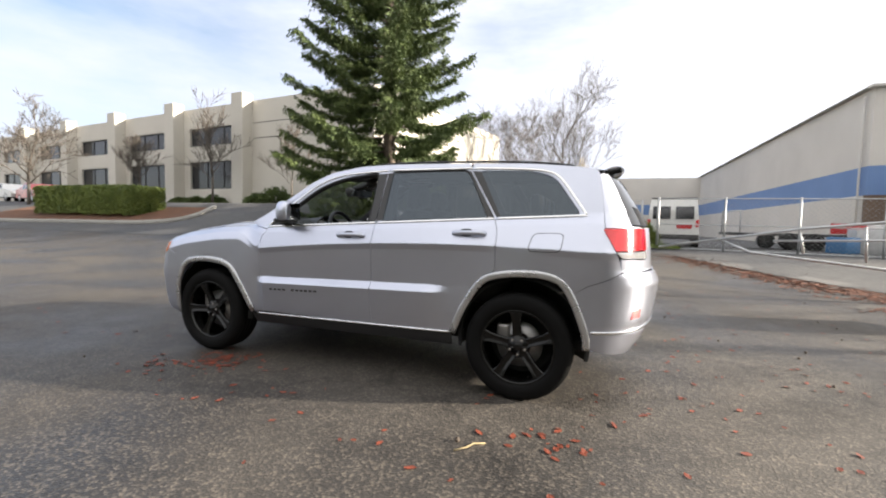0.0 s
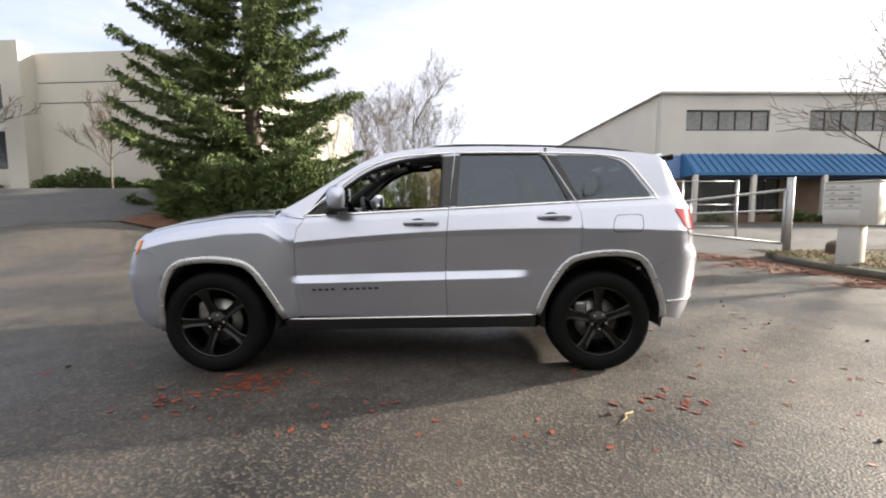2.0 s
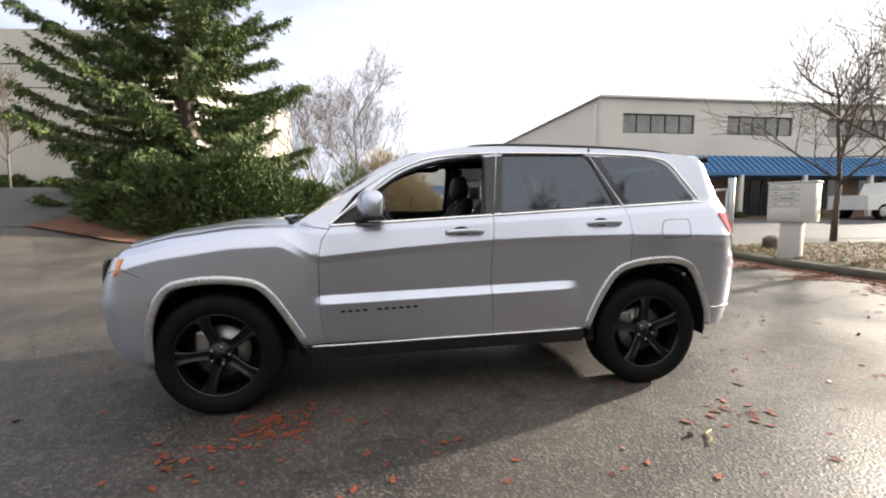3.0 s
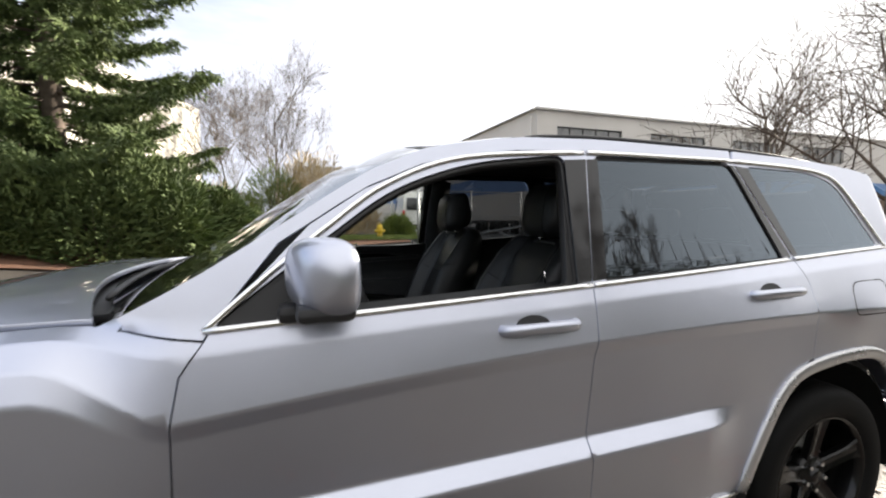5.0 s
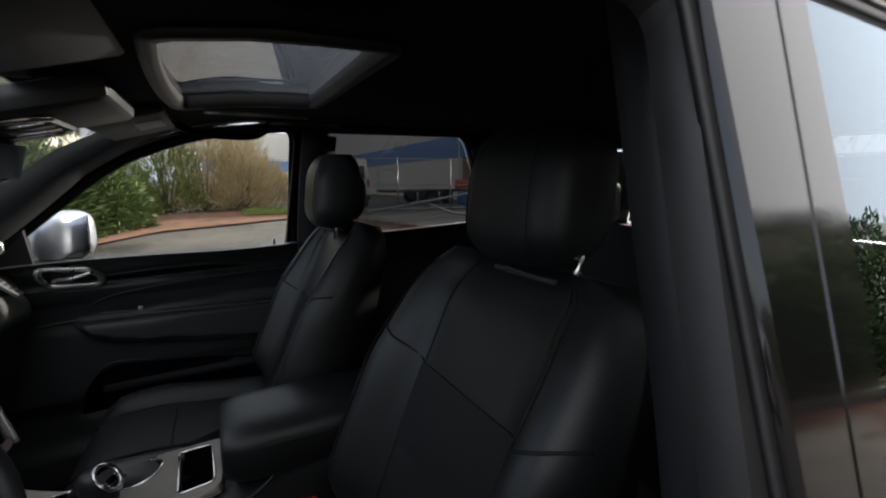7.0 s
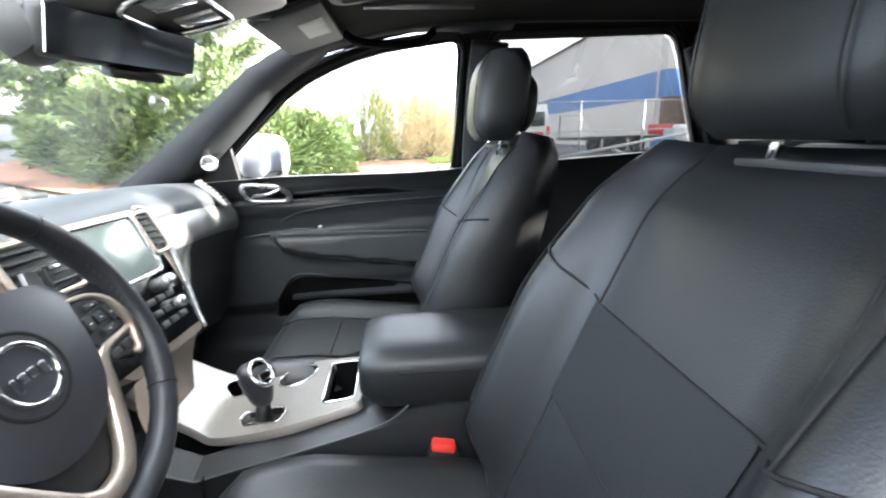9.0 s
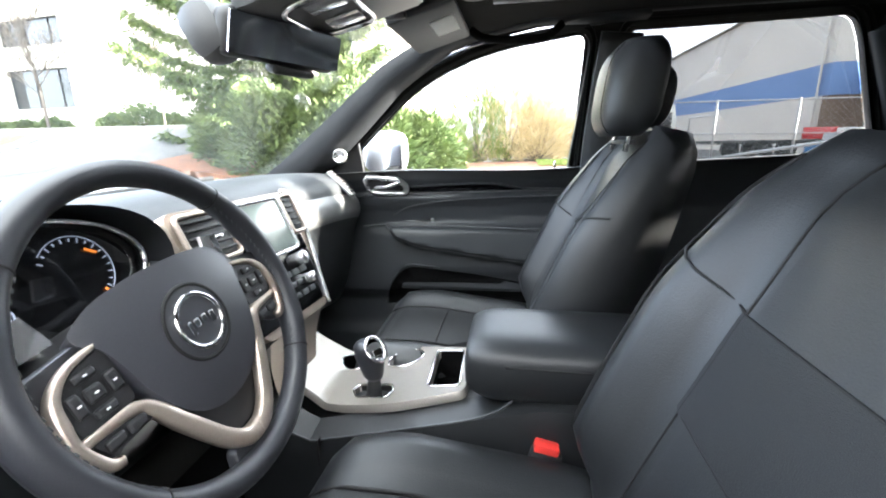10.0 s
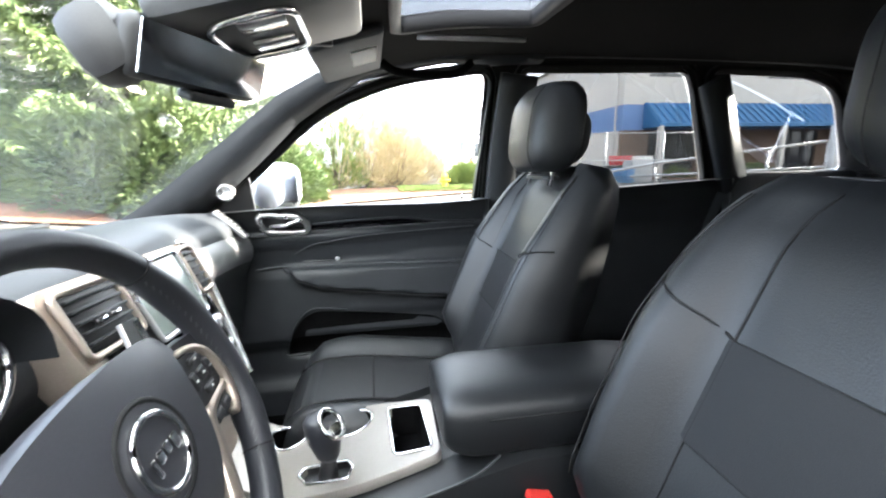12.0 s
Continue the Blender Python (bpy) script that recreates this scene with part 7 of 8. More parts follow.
def bare_tree(name, place, tall, spread, label, seed, material, depth=5, start=0.25, thick=1.0, fine=1.0, tilt=0.6):
    """A leafless tree: trunk and boughs, and a crown of thin twigs with gaps between."""
    r = np.random.default_rng(seed)
    tree = thing(name, label, "tree", place)
    stout, thin = [], []

    def grow(p, d, length, rad, lvl):
        pts = []
        q, e = np.array(p, float), np.array(d, float)
        k = 4 if lvl > 1 else 3
        for i in range(k + 1):
            pts.append((tuple(q), max(0.0035 * fine, rad * (1 - 0.6 * i / k))))
            e = e + r.normal(size=3) * 0.085 + np.array([0, 0, 0.06])
            e /= np.linalg.norm(e)
            q = q + e * length / k
        (stout if lvl >= depth - 1 else thin).append(pts)
        if lvl <= 0:
            return
        kids = 5 if lvl >= depth - 1 else 4
        for c in range(kids):
            s = 0.30 + 0.70 * (c + r.random()) / kids
            base = np.array(pts[min(k, int(s * k))][0])
            a = r.random() * 2 * math.pi
            x = np.cross(e, [0.3, 0.2, 1.0] if abs(e[2]) < 0.9 else [1, 0, 0])
            x /= np.linalg.norm(x)
            y = np.cross(e, x)
            nd = e * (1 - 0.3 * tilt) + (x * math.cos(a) + y * math.sin(a)) * tilt
            nd[2] += 0.10
            grow(base, nd / np.linalg.norm(nd), length * (0.50 + 0.22 * r.random()), rad * 0.48, lvl - 1)

    top = tall * start
    stout.append([((0, 0, -0.1), 0.014 * tall * thick), ((0.02, 0.01, top * 0.5), 0.0115 * tall * thick), ((0.05, 0.0, top), 0.010 * tall * thick)])
    grow((0.05, 0, top), (0.03, 0.02, 1), tall * 0.45, 0.009 * tall * thick, depth)
    for c in range(4):
        a = c * 1.571 + r.random()
        grow((0.04, 0, top * (0.75 + 0.5 * r.random())), (math.cos(a) * (0.4 + tilt * 0.7), math.sin(a) * (0.4 + tilt * 0.7), 0.75), spread * 0.55, 0.005 * tall * thick, depth - 1)
    limbs(stout, material, "trunk", tree, "trunk and main boughs", 6)
    limbs(thin, material, "twig_crown", tree, "fine leafless twigs", 3)
    return tree


def mound(name, place, size, label, seed, material, count, blade=(0.22, 0.035), category="shrub", twig=None, up=0.35):
    """A low bush: ragged sprays of blades over an uneven dome, on a twiggy core."""
    r = np.random.default_rng(seed)
    bush = thing(name, label, category, place)
    u = r.normal(size=(count, 3))
    u /= np.linalg.norm(u, axis=1)[:, None]
    u[:, 2] = np.abs(u[:, 2])
    lump = np.array([1 + 0.30 * noise.noise((p[0] * 2.1 + seed, p[1] * 2.1, p[2] * 2.1)) + 0.14 * noise.noise((p[0] * 6 + seed, p[1] * 6, p[2] * 6)) for p in u])
    rad = lump * (1 - 0.42 * r.random(count) ** 2.2)
    pts = u * rad[:, None] * np.array(size)[None, :]
    dirs = u * np.array([1, 1, 0.6]) + r.normal(size=(count, 3)) * 0.35 + np.array([0, 0, up])
    paths = []
    for i in range(26):
        d = u[i]
        paths.append([((0, 0, 0), 0.03), (tuple(d * 0.5 * np.array(size)), 0.016), (tuple(d * 0.9 * np.array(size)), 0.005)])
    limbs(paths, BARK, "stems", bush, "woody stems")
    blades("foliage", pts, dirs, blade[0] * (0.7 + 0.6 * r.random(count)), blade[1], material, bush, "", 0.2)
    return bush


conifer("conifer", (-7.1, 13.2, ground_z(-7.1, 13.2)), 20.5, 4.9, "tall dark green conifer with drooping boughs", 3, NEEDLE, 1.0, 0.5)
for i, (x, y, sx_, sy_, sz_) in enumerate(((-8.3, 11.6, 1.4, 1.2, 1.9), (-6.9, 11.0, 1.6, 1.2, 2.3), (-5.4, 11.1, 1.7, 1.2, 2.7), (-4.0, 11.7, 1.5, 1.2, 2.5), (-2.9, 12.6, 1.2, 1.0, 1.9), (-7.6, 12.9, 1.6, 1.4, 2.6), (-5.4, 12.8, 1.8, 1.4, 3.2))):
    tagged(mound("juniper", (x, y, ground_z(x, y) - 0.05), (sx_, sy_, sz_), "spreading green juniper under the conifer", 20 + i, JUNIPER, 8500, (0.26, 0.028), up=0.25), group="junipers under the conifer")
# leafless trees beyond
bare_tree("bare_tree", (-2.5, 45.0, 0.5), 19.5, 14.0, "tall pale leafless tree behind the yard", 5, BARK_PALE, 5, 0.16, 0.7, 2.6, 0.66)
bare_tree("bare_tree", (-5.4, 33.5, 0.5), 13.5, 8.5, "pale leafless tree beside the office building", 8, BARK_PALE, 5, 0.13, 0.6, 2.0, 0.60)
bare_tree("bare_tree", (14.6, 8.4, 0.16), 8.0, 5.6, "dark leafless tree on the leafy verge", 11, BARK, 4, 0.24, 1.0, 2.2, 0.72)
bare_tree("bare_tree", (13.4, 4.6, 0.16), 10.0, 7.0, "dark leafless tree with level branches", 13, BARK, 4, 0.22, 1.0, 2.0, 0.90)
bare_tree("bare_tree", (-28.8, 17.0, 2.1), 5.0, 3.0, "slender pale leafless street tree", 14, BARK_PALE, 4, 0.3, 1.0, 3.0, 0.5)
bare_tree("bare_tree", (-22.6, 17.6, 2.1), 6.8, 3.6, "slender pale leafless street tree", 15, BARK_PALE, 4, 0.3, 0.9, 2.6, 0.5)
bare_tree("bare_tree", (-33.5, 13.0, 1.6), 7.6, 5.0, "grey leafless tree by the parked cars", 16, BARK_PALE, 4, 0.25, 1.2, 4.0, 0.7)
bare_tree("bare_tree", (-15.6, 17.0, 2.1), 5.0, 2.8, "slender pale leafless tree by the blank wall", 17, BARK_PALE, 4, 0.3, 0.8, 2.4, 0.5)

sheet("mulch_bed", [(13.4, 16.9), (45.0, 16.9), (45.0, 19.7), (13.4, 19.7)], MULCH, 0.03, "red-brown mulch bed before the workshop", "mulch bed", 0.9)
for i, (x, s) in enumerate(((15.0, 0.8), (19.4, 0.9), (20.4, 0.7), (25.6, 0.8))):
    tagged(mound("shrub", (x, 18.9, 0.05), (s, 0.7, s * 1.1), "green shrub in the mulch bed before the workshop", 150 + i, JUNIPER, 1500, (0.22, 0.05)), group="shrubs before the workshop")
# clipped hedge on its mulch bed
hedge = thing("hedge", "clipped yellow-green hedge on a mulch bed", "hedge", (-22.95, 10.9, ground_z(-22.95, 10.6)), turn=-1.0)
boxed("hedge_core", (0, 0, 0.62), (6.9, 1.5, 1.15), 0.15, HEDGE, hedge)
n = 26000
c = rng.random((n, 3))
face = rng.integers(0, 5, n)
pt = (c - 0.5) * np.array([7.4, 1.95, 1.35])
for k, (ax, sg) in enumerate(((0, 1), (0, -1), (1, 1), (1, -1), (2, 1))):
    pt[face == k, ax] = sg * np.array([3.7, 0.97, 0.70])[ax] * (0.95 + 0.07 * rng.random((face == k).sum()))
pt[:, 2] += 0.70
blades("hedge_leaves", pt, rng.normal(size=(n, 3)) + np.array([0, 0, 0.3]), 0.10, 0.035, HEDGE, hedge)
sheet("mulch_bed", [(-31, 8.7), (-16.6, 9.3), (-15.7, 10.4), (-16.8, 12.4), (-31, 12.6)], MULCH, 0.05, "red-brown bark mulch bed", "mulch bed", 0.6)
v, f = sweep([(x, y, ground_z(x, y) + 0.02) for x, y in spline([(-31, 8.6), (-22, 8.9), (-16.8, 9.2), (-15.5, 10.3), (-16.6, 12.5)], 8)], [(-0.09, -0.1), (-0.09, 0.12), (-0.06, 0.14), (0.06, 0.14), (0.09, 0.12), (0.09, -0.1)])
tagged(part("kerb", mesh_of("kerb", v, f, CONCRETE), None), "pale concrete kerb round the mulch bed", "kerb", kind="structure")
sheet("mulch_bed", [(-9.8, 9.4), (-7.2, 8.9), (-3.2, 9.9), (-1.2, 11.6), (3.4, 13.2), (3.2, 16.0), (-8.0, 15.4)], MULCH, 0.05, "bark mulch under the junipers", "mulch bed", 0.6)
sheet("office_bed", [(-60, 23.6), (-30, 20.4), (-7.0, 17.6), (-6.6, 18.7), (-60, 24.3)], MULCH, 0.05, "mulch bed along the office wall", "mulch bed", 0.9)
for i, (x, s) in enumerate(((-18.4, 1.5), (-20.2, 1.0), (-14.8, 0.7), (-16.8, 0.8), (-24.6, 0.9), (-26.6, 0.8), (-28.4, 0.7), (-12.0, 0.8))):
    y = 20.26 - 0.1 * (x + 21.75) - 1.0
    tagged(mound("shrub", (x, y, 2.12), (s, 0.7, s * 0.72), "dark evergreen shrub against the office wall", 40 + i, JUNIPER, 1600, (0.22, 0.05)), group="shrubs along the wall")
# dry brush before the fence
for i, (x, y, s, h) in enumerate(((-1.4, 16.3, 1.1, 2.6), (-0.3, 16.8, 1.3, 3.2), (0.9, 16.6, 1.0, 2.4), (-2.6, 15.6, 0.9, 1.6), (0.4, 18.2, 1.6, 3.4), (1.8, 17.6, 1.0, 1.7), (3.4, 15.6, 0.5, 0.7), (-3.6, 17.6, 1.4, 2.2))):
    tagged(mound("brush", (x, y, ground_z(x, y)), (s, s * 0.8, h), "dry tan brush along the chain-link fence", 60 + i, DRYGRASS if i % 3 else HEDGE, 2600, (0.42, 0.014), up=0.9), group="brush along the fence")
grass_pts = np.column_stack([rng.uniform(0.8, 4.6, 5000), rng.uniform(13.6, 15.4, 5000), np.zeros(5000)])
grass_pts[:, 2] = [ground_z(x, y) + 0.05 for x, y, _ in grass_pts]
tagged(blades("grass_patch", grass_pts, rng.normal(size=(5000, 3)) * 0.4 + np.array([0, 0, 1]), 0.16, 0.012, HEDGE), "bright green grass round the hydrant", "grass", kind="stuff")
n = 9000
gp = np.column_stack([8.3 + 9 * rng.random(n) ** 1.6, rng.uniform(-8, 7, n), np.full(n, 0.15)])
tagged(blades("verge_grass", gp, rng.normal(size=(n, 3)) * 0.5 + np.array([0, 0, 1]), 0.09, 0.008, HEDGE), "short mossy grass on the verge", "grass", kind="stuff")


def leaf_litter(name, pts, size, label, seed, material):
    """Fallen leaves lying flat, slightly curled."""
    r = np.random.default_rng(seed)
    v, f = [], []
    for x, y, z in pts:
        a, s = r.random() * 6.283, size * (0.55 + 0.8 * r.random())
        c, d = math.cos(a), math.sin(a)
        tilt = 0.35 * r.normal()
        b = len(v)
        for px, py, pz in ((-1, 0, 0), (-0.35, -0.5, 0.12), (0.45, -0.42, 0.05), (1, 0, 0.22), (0.45, 0.42, 0.10), (-0.35, 0.5, 0.16)):
            v.append((x + s * (px * c - py * d), y + s * (px * d + py * c), z + 0.004 + s * max(0, pz * 0.8 + tilt * py * 0.4)))
        f += [(b, b + 1, b + 2, b + 3), (b, b + 3, b + 4, b + 5)]
    return tagged(part(name, mesh_of(name, v, f, material, False), None), label, "leaves", kind="stuff")


lp = []
for cx, cy, n, s in ((-1.05, -1.12, 44, 0.17), (-1.5, -1.36, 14, 0.14), (1.75, -1.38, 9, 0.14), (1.9, -0.6, 10, 0.5), (2.9, -1.2, 16, 0.7), (3.2, 0.4, 26, 0.8), (4.2, -1.6, 14, 0.8), (-0.6, -1.5, 8, 0.4), (0.6, -2.1, 5, 0.5), (3.2, 2.5, 26, 1.1), (4.6, 5.0, 30, 1.3), (-3.5, -0.8, 8, 0.9)):
    for _ in range(2 * n):
        lp.append((cx + rng.normal() * s, cy + rng.normal() * s * 0.7, 0.0))
leaf_litter("leaves", lp, 0.027, "wet red-brown leaves scattered on the asphalt", 1, LEAF)
lp = []
for _ in range(2600):
    t = rng.random()
    x, y = 4.2 + 3.6 * t + rng.normal() * 0.35, 12.2 - 6.2 * t + rng.normal() * 0.45
    lp.append((x, y, ground_z(x, y)))
for _ in range(11000):
    y = rng.uniform(-7, 6.6)
    drift = 0.34 + 0.30 * math.sin(2.3 * y) * math.sin(0.9 * y + 1.0) + 0.16 * math.sin(5.1 * y)
    x = 7.78 - abs(rng.normal()) * max(0.14, drift) * 1.15 + 0.15 * rng.random()
    lp.append((x if x < 7.95 else 7.9, y, 0.0))
for _ in range(15000):
    lp.append((8.3 + 12 * rng.random() ** 1.3, rng.uniform(-6, 6.8), 0.17))
leaf_litter("leaf_drift", lp, 0.055, "drift of brown leaves along the kerb", 2, LEAF_OLD)
tube("twig", [(1.28, -1.74, 0.006), (1.34, -1.69, 0.012), (1.36, -1.63, 0.008), (1.42, -1.60, 0.006)], 0.005, DRYGRASS, None, "", 6)
tagged(bpy.data.objects["twig"], "pale bent twig lying on the asphalt", "twig")
for i in range(26):
    x, y = rng.uniform(-4, 6), rng.uniform(-2.6, 3.5)
    if -2.6 < x < 2.7 and y > -1.05:
        continue
    bm = bmesh.new()
    bmesh.ops.create_icosphere(bm, subdivisions=1, radius=0.008 + 0.010 * rng.random())
    for vv in bm.verts:
        vv.co *= 0.8 + 0.4 * rng.random()
    o = part("pebble", bm, BARK, None)
    o.location = (x, y, 0.008)
    tagged(o, "small dark clod lying on the asphalt", "pebble", "pebbles")

# ---- gate, fence, mailbox, hydrant ----
gate = thing("swing_gate", "galvanised tube swing gate on a stout post", "gate", (9.19, 6.81, 0.10))
tip = Vector((3.5, 9.9, 0.73)) - gate.location
hinge = Vector((-0.12, 0.02, 0))
top_a, low_a = hinge + Vector((0, 0, 1.62)), hinge + Vector((0, 0, 0.25))
tube("post", [(0, 0, -0.1), (0, 0, 1.0), (0, 0, 1.93)], 0.085, GALV, gate, "thick galvanised post", 14)
tube("top_rail", [top_a, tip.lerp(top_a, 0.5) + Vector((0, 0, 0.10)), tip], 0.034, GALV, gate, "", 10)
tube("brace", [low_a, tip.lerp(low_a, 0.35) + Vector((0, 0, 0.12)), tip.lerp(top_a, 0.25)], 0.034, GALV, gate, "", 10)
tube("middle_rail", [hinge + Vector((0, 0, 1.10)), tip.lerp(top_a, 0.42) - Vector((0, 0, 0.12))], 0.026, GALV, gate, "", 8)
for k in (0.0, 0.16, 0.33, 0.5):
    a, b = top_a.lerp(tip, k), low_a.lerp(tip.lerp(top_a, 0.25), min(1, k * 1.3))
    tube("upright", [a, (b.x, b.y, max(b.z - 0.02, 0.25 if k == 0 else b.z))], 0.026, GALV, gate, "", 8)
stump = boxed("stump", (9.9, 6.2, 0.26), (0.42, 0.30, 0.42), 0.09, BARK, None, "weathered wooden stump beside the gate post", pose(0, 0, 0, 8, -14, 20))
tagged(stump, category="stump")


def fence_run(label, a, b, tall, n, seed):
    """Chain-link fence: posts, top and bottom rails, and a woven mesh of real wires."""
    a, b = Vector((*a, 0)), Vector((*b, 0))
    fence = thing("chain_link_fence", label, "fence", (a.x, a.y, 0))
    d = (b - a)
    at = lambda s: Vector((d.x * s, d.y * s, ground_z(a.x + d.x * s, a.y + d.y * s)))
    for i in range(n + 1):
        p = at(i / n)
        tube("post", [p - Vector((0, 0, 0.1)), p + Vector((0, 0, tall + 0.05))], 0.035 if i % n else 0.05, GALV, fence, "", 8)
    for h in (0.06, tall * 0.5, tall):
        tube("rail", [at(i / n) + Vector((0, 0, h)) for i in range(n + 1)], 0.022, GALV, fence, "", 6)
    verts, faces = [], []
    length = d.length
    cells = int(length / 0.16)
    for sg in (-1, 1):
        for i in range(-int(tall / 0.16), cells):
            s0, s1 = i * 0.16, i * 0.16 + tall
            if sg < 0:
                s0, s1 = s1, s0
            z0, z1 = 0.06, tall
            for q in (0, 1):
                pass
            c0, c1 = max(0, min(length, s0)), max(0, min(length, s1))
            if abs(c1 - c0) < 0.05:
                continue
            t0, t1 = (c0 - s0) / (s1 - s0), (c1 - s0) / (s1 - s0)
            p0, p1 = at(c0 / length) + Vector((0, 0, z0 + (z1 - z0) * t0)), at(c1 / length) + Vector((0, 0, z0 + (z1 - z0) * t1))
            k = len(verts)
            w = Vector((0, 0, 0.0035))
            verts += [p0 - w, p1 - w, p1 + w, p0 + w]
            faces.append((k, k + 1, k + 2, k + 3))
    tagged(part("wire_mesh", mesh_of("wire_mesh", verts, faces, GALV, False), None, fence, "woven wire"), kind="stuff")
    return fence


fence_run("galvanised chain-link fence with dry brush along it", (-4.5, 18.6), (3.6, 17.8), 2.0, 4, 1)
fence_run("galvanised chain-link fence across the service yard", (3.9, 14.2), (12.4, 13.4), 1.9, 4, 2)

mb = thing("mailbox_unit", "beige cluster mailbox on a square pedestal", "mailbox", (8.42, 4.30, 0.12), turn=-62)
boxed("cabinet", (0, 0, 1.22), (0.80, 0.46, 0.82), 0.012, MAILBOX, mb)
boxed("cap", (0, 0, 1.645), (0.84, 0.50, 0.03), 0.010, MAILBOX, mb)
boxed("pedestal", (0, 0, 0.40), (0.36, 0.30, 0.84), 0.01, MAILBOX, mb)
for i in range(2):
    for j in range(4):
        door = boxed("compartment_door", (-0.27 + 0.29 * i, -0.232, 1.53 - 0.125 * j), (0.27, 0.012, 0.112), 0.004, MAILBOX, mb)
        boxed("door_tag", (-0.27 + 0.29 * i, -0.240, 1.555 - 0.125 * j), (0.07, 0.004, 0.014), 0.0, FRAME, mb, "plain dark tag bar")
boxed("parcel_door", (-0.12, -0.232, 0.98), (0.56, 0.012, 0.26), 0.004, MAILBOX, mb)
boxed("mail_slot", (-0.07, -0.240, 1.31), (0.22, 0.006, 0.018), 0.0, FRAME, mb, "dark mail slot")
hyd = thing("fire_hydrant", "yellow fire hydrant in the grass by the fence", "hydrant", (2.42, 14.4, ground_z(2.42, 14.4)))
YELLOW = surface("yellow_hydrant_paint", (0.55, 0.36, 0.02), (0.70, 0.48, 0.04), 0.5, 8.0, 80.0, 0.2, 0.002)
v, f = lathe([(0.0, 0.0), (0.15, 0.0), (0.15, 0.04), (0.10, 0.06), (0.10, 0.40), (0.125, 0.42), (0.125, 0.46), (0.10, 0.52), (0.06, 0.57), (0.025, 0.60), (0.025, 0.64), (0.0, 0.64)], 20, "z")
part("barrel", mesh_of("barrel", v, f, YELLOW), None, hyd)
tube("outlet", [(-0.20, 0, 0.34), (0.20, 0, 0.34)], 0.055, YELLOW, hyd, "", 12)
tube("outlet", [(0, 0, 0.34), (0, -0.19, 0.34)], 0.07, YELLOW, hyd, "", 12)
ub = thing("utility_box", "pale upright utility pedestal by the brush", "utility box", (-2.2, 14.2, ground_z(-2.2, 14.2)))
boxed("case", (0, 0, 0.42), (0.30, 0.26, 0.84), 0.03, MAILBOX, ub)

# ---- vehicles parked beyond ----
WHITE_PAINT = surface("white_vehicle_paint", (0.62, 0.62, 0.60), (0.72, 0.72, 0.70), 0.35, 2.0, 60.0, 0.03, 0.001, 0.0, 0.6)
RED_PAINT = surface("red_vehicle_paint", (0.42, 0.02, 0.025), (0.55, 0.03, 0.035), 0.3, 2.0, 60.0, 0.03, 0.001, 0.0, 0.8)


def road_vehicle(name, label, category, place, turn, paint, profile, width, glass_span, wheels, wr=0.34):
    """A vehicle lofted from a side profile (x, z) with tumblehome, glass side windows and wheels."""
    vehicle = thing(name, label, category, place, turn=turn)
    zmax = max(z for _, z in profile)
    rows = []
    for s, k in ((-1, 0.0), (-0.97, 1), (0.97, 1), (1, 0.0)):
        rows.append([(x * (1.0 if k else 0.985), s * width / 2 * (1 - 0.13 * smooth((z - 1.0) / max(0.2, zmax - 1.0))), z if k else 0.3 + (z - 0.3) * 0.985) for x, z in profile])
    v, f = loft(rows)
    body = part("body", mesh_of("body", v, f, paint, False), None, vehicle)
    for sg in (-1, 1):
        for x0, x1, z0, z1 in glass_span:
            yy = lambda z: sg * (width / 2 * (1 - 0.13 * smooth((z - 1.0) / max(0.2, zmax - 1.0))) + 0.006)
            q = [(x0, yy(z0), z0), (x1, yy(z0), z0), (x1 - 0.06, yy(z1), z1), (x0 + 0.06, yy(z1), z1)]
            q += [(x, y - sg * 0.01, z) for x, y, z in q]
            part("side_window", mesh_of("side_window", q, [(0, 1, 2, 3), (7, 6, 5, 4), (0, 4, 5, 1), (1, 5, 6, 2), (2, 6, 7, 3), (3, 7, 4, 0)], DARK_GLASS, False), None, vehicle, "dark side window")
    for wx in wheels:
        for sg in (-1, 1):
            tv, tf = lathe([(0.02, 0.10), (wr * 0.6, 0.10), (wr * 0.62, 0.12), (wr * 0.95, 0.12), (wr, 0.08), (wr, -0.10)], 24)
            w = part("wheel", mesh_of("wheel", moved(tv, Matrix.Translation((wx, sg * (width / 2 - 0.12), wr)) @ Matrix.Diagonal((1, sg, 1, 1))), tf, RUBBER), None, vehicle)
            dv, df = lathe([(0.0, 0.135), (wr * 0.35, 0.13), (wr * 0.6, 0.108)], 20)
            part("wheel_cover", mesh_of("wheel_cover", moved(dv, Matrix.Translation((wx, sg * (width / 2 - 0.12), wr)) @ Matrix.Diagonal((1, sg, 1, 1))), df, GALV), None, w)
    return vehicle


SEDAN = [(-2.25, 0.35), (-2.3, 0.62), (-2.1, 0.82), (-1.2, 0.95), (-0.5, 1.38), (0.6, 1.42), (1.4, 1.05), (2.15, 0.98), (2.25, 0.7), (2.2, 0.35)]
road_vehicle("parked_car", "red saloon car parked on the upper lot", "car", (-36.5, 15.2, 2.0), 168, RED_PAINT, SEDAN, 1.78, ((-0.75, 0.05, 0.98, 1.32), (0.1, 0.95, 0.98, 1.32)), (-1.4, 1.35))
road_vehicle("parked_car", "white saloon car parked on the upper lot", "car", (-41.5, 15.8, 2.1), 175, WHITE_PAINT, SEDAN, 1.78, ((-0.75, 0.05, 0.98, 1.32), (0.1, 0.95, 0.98, 1.32)), (-1.4, 1.35))
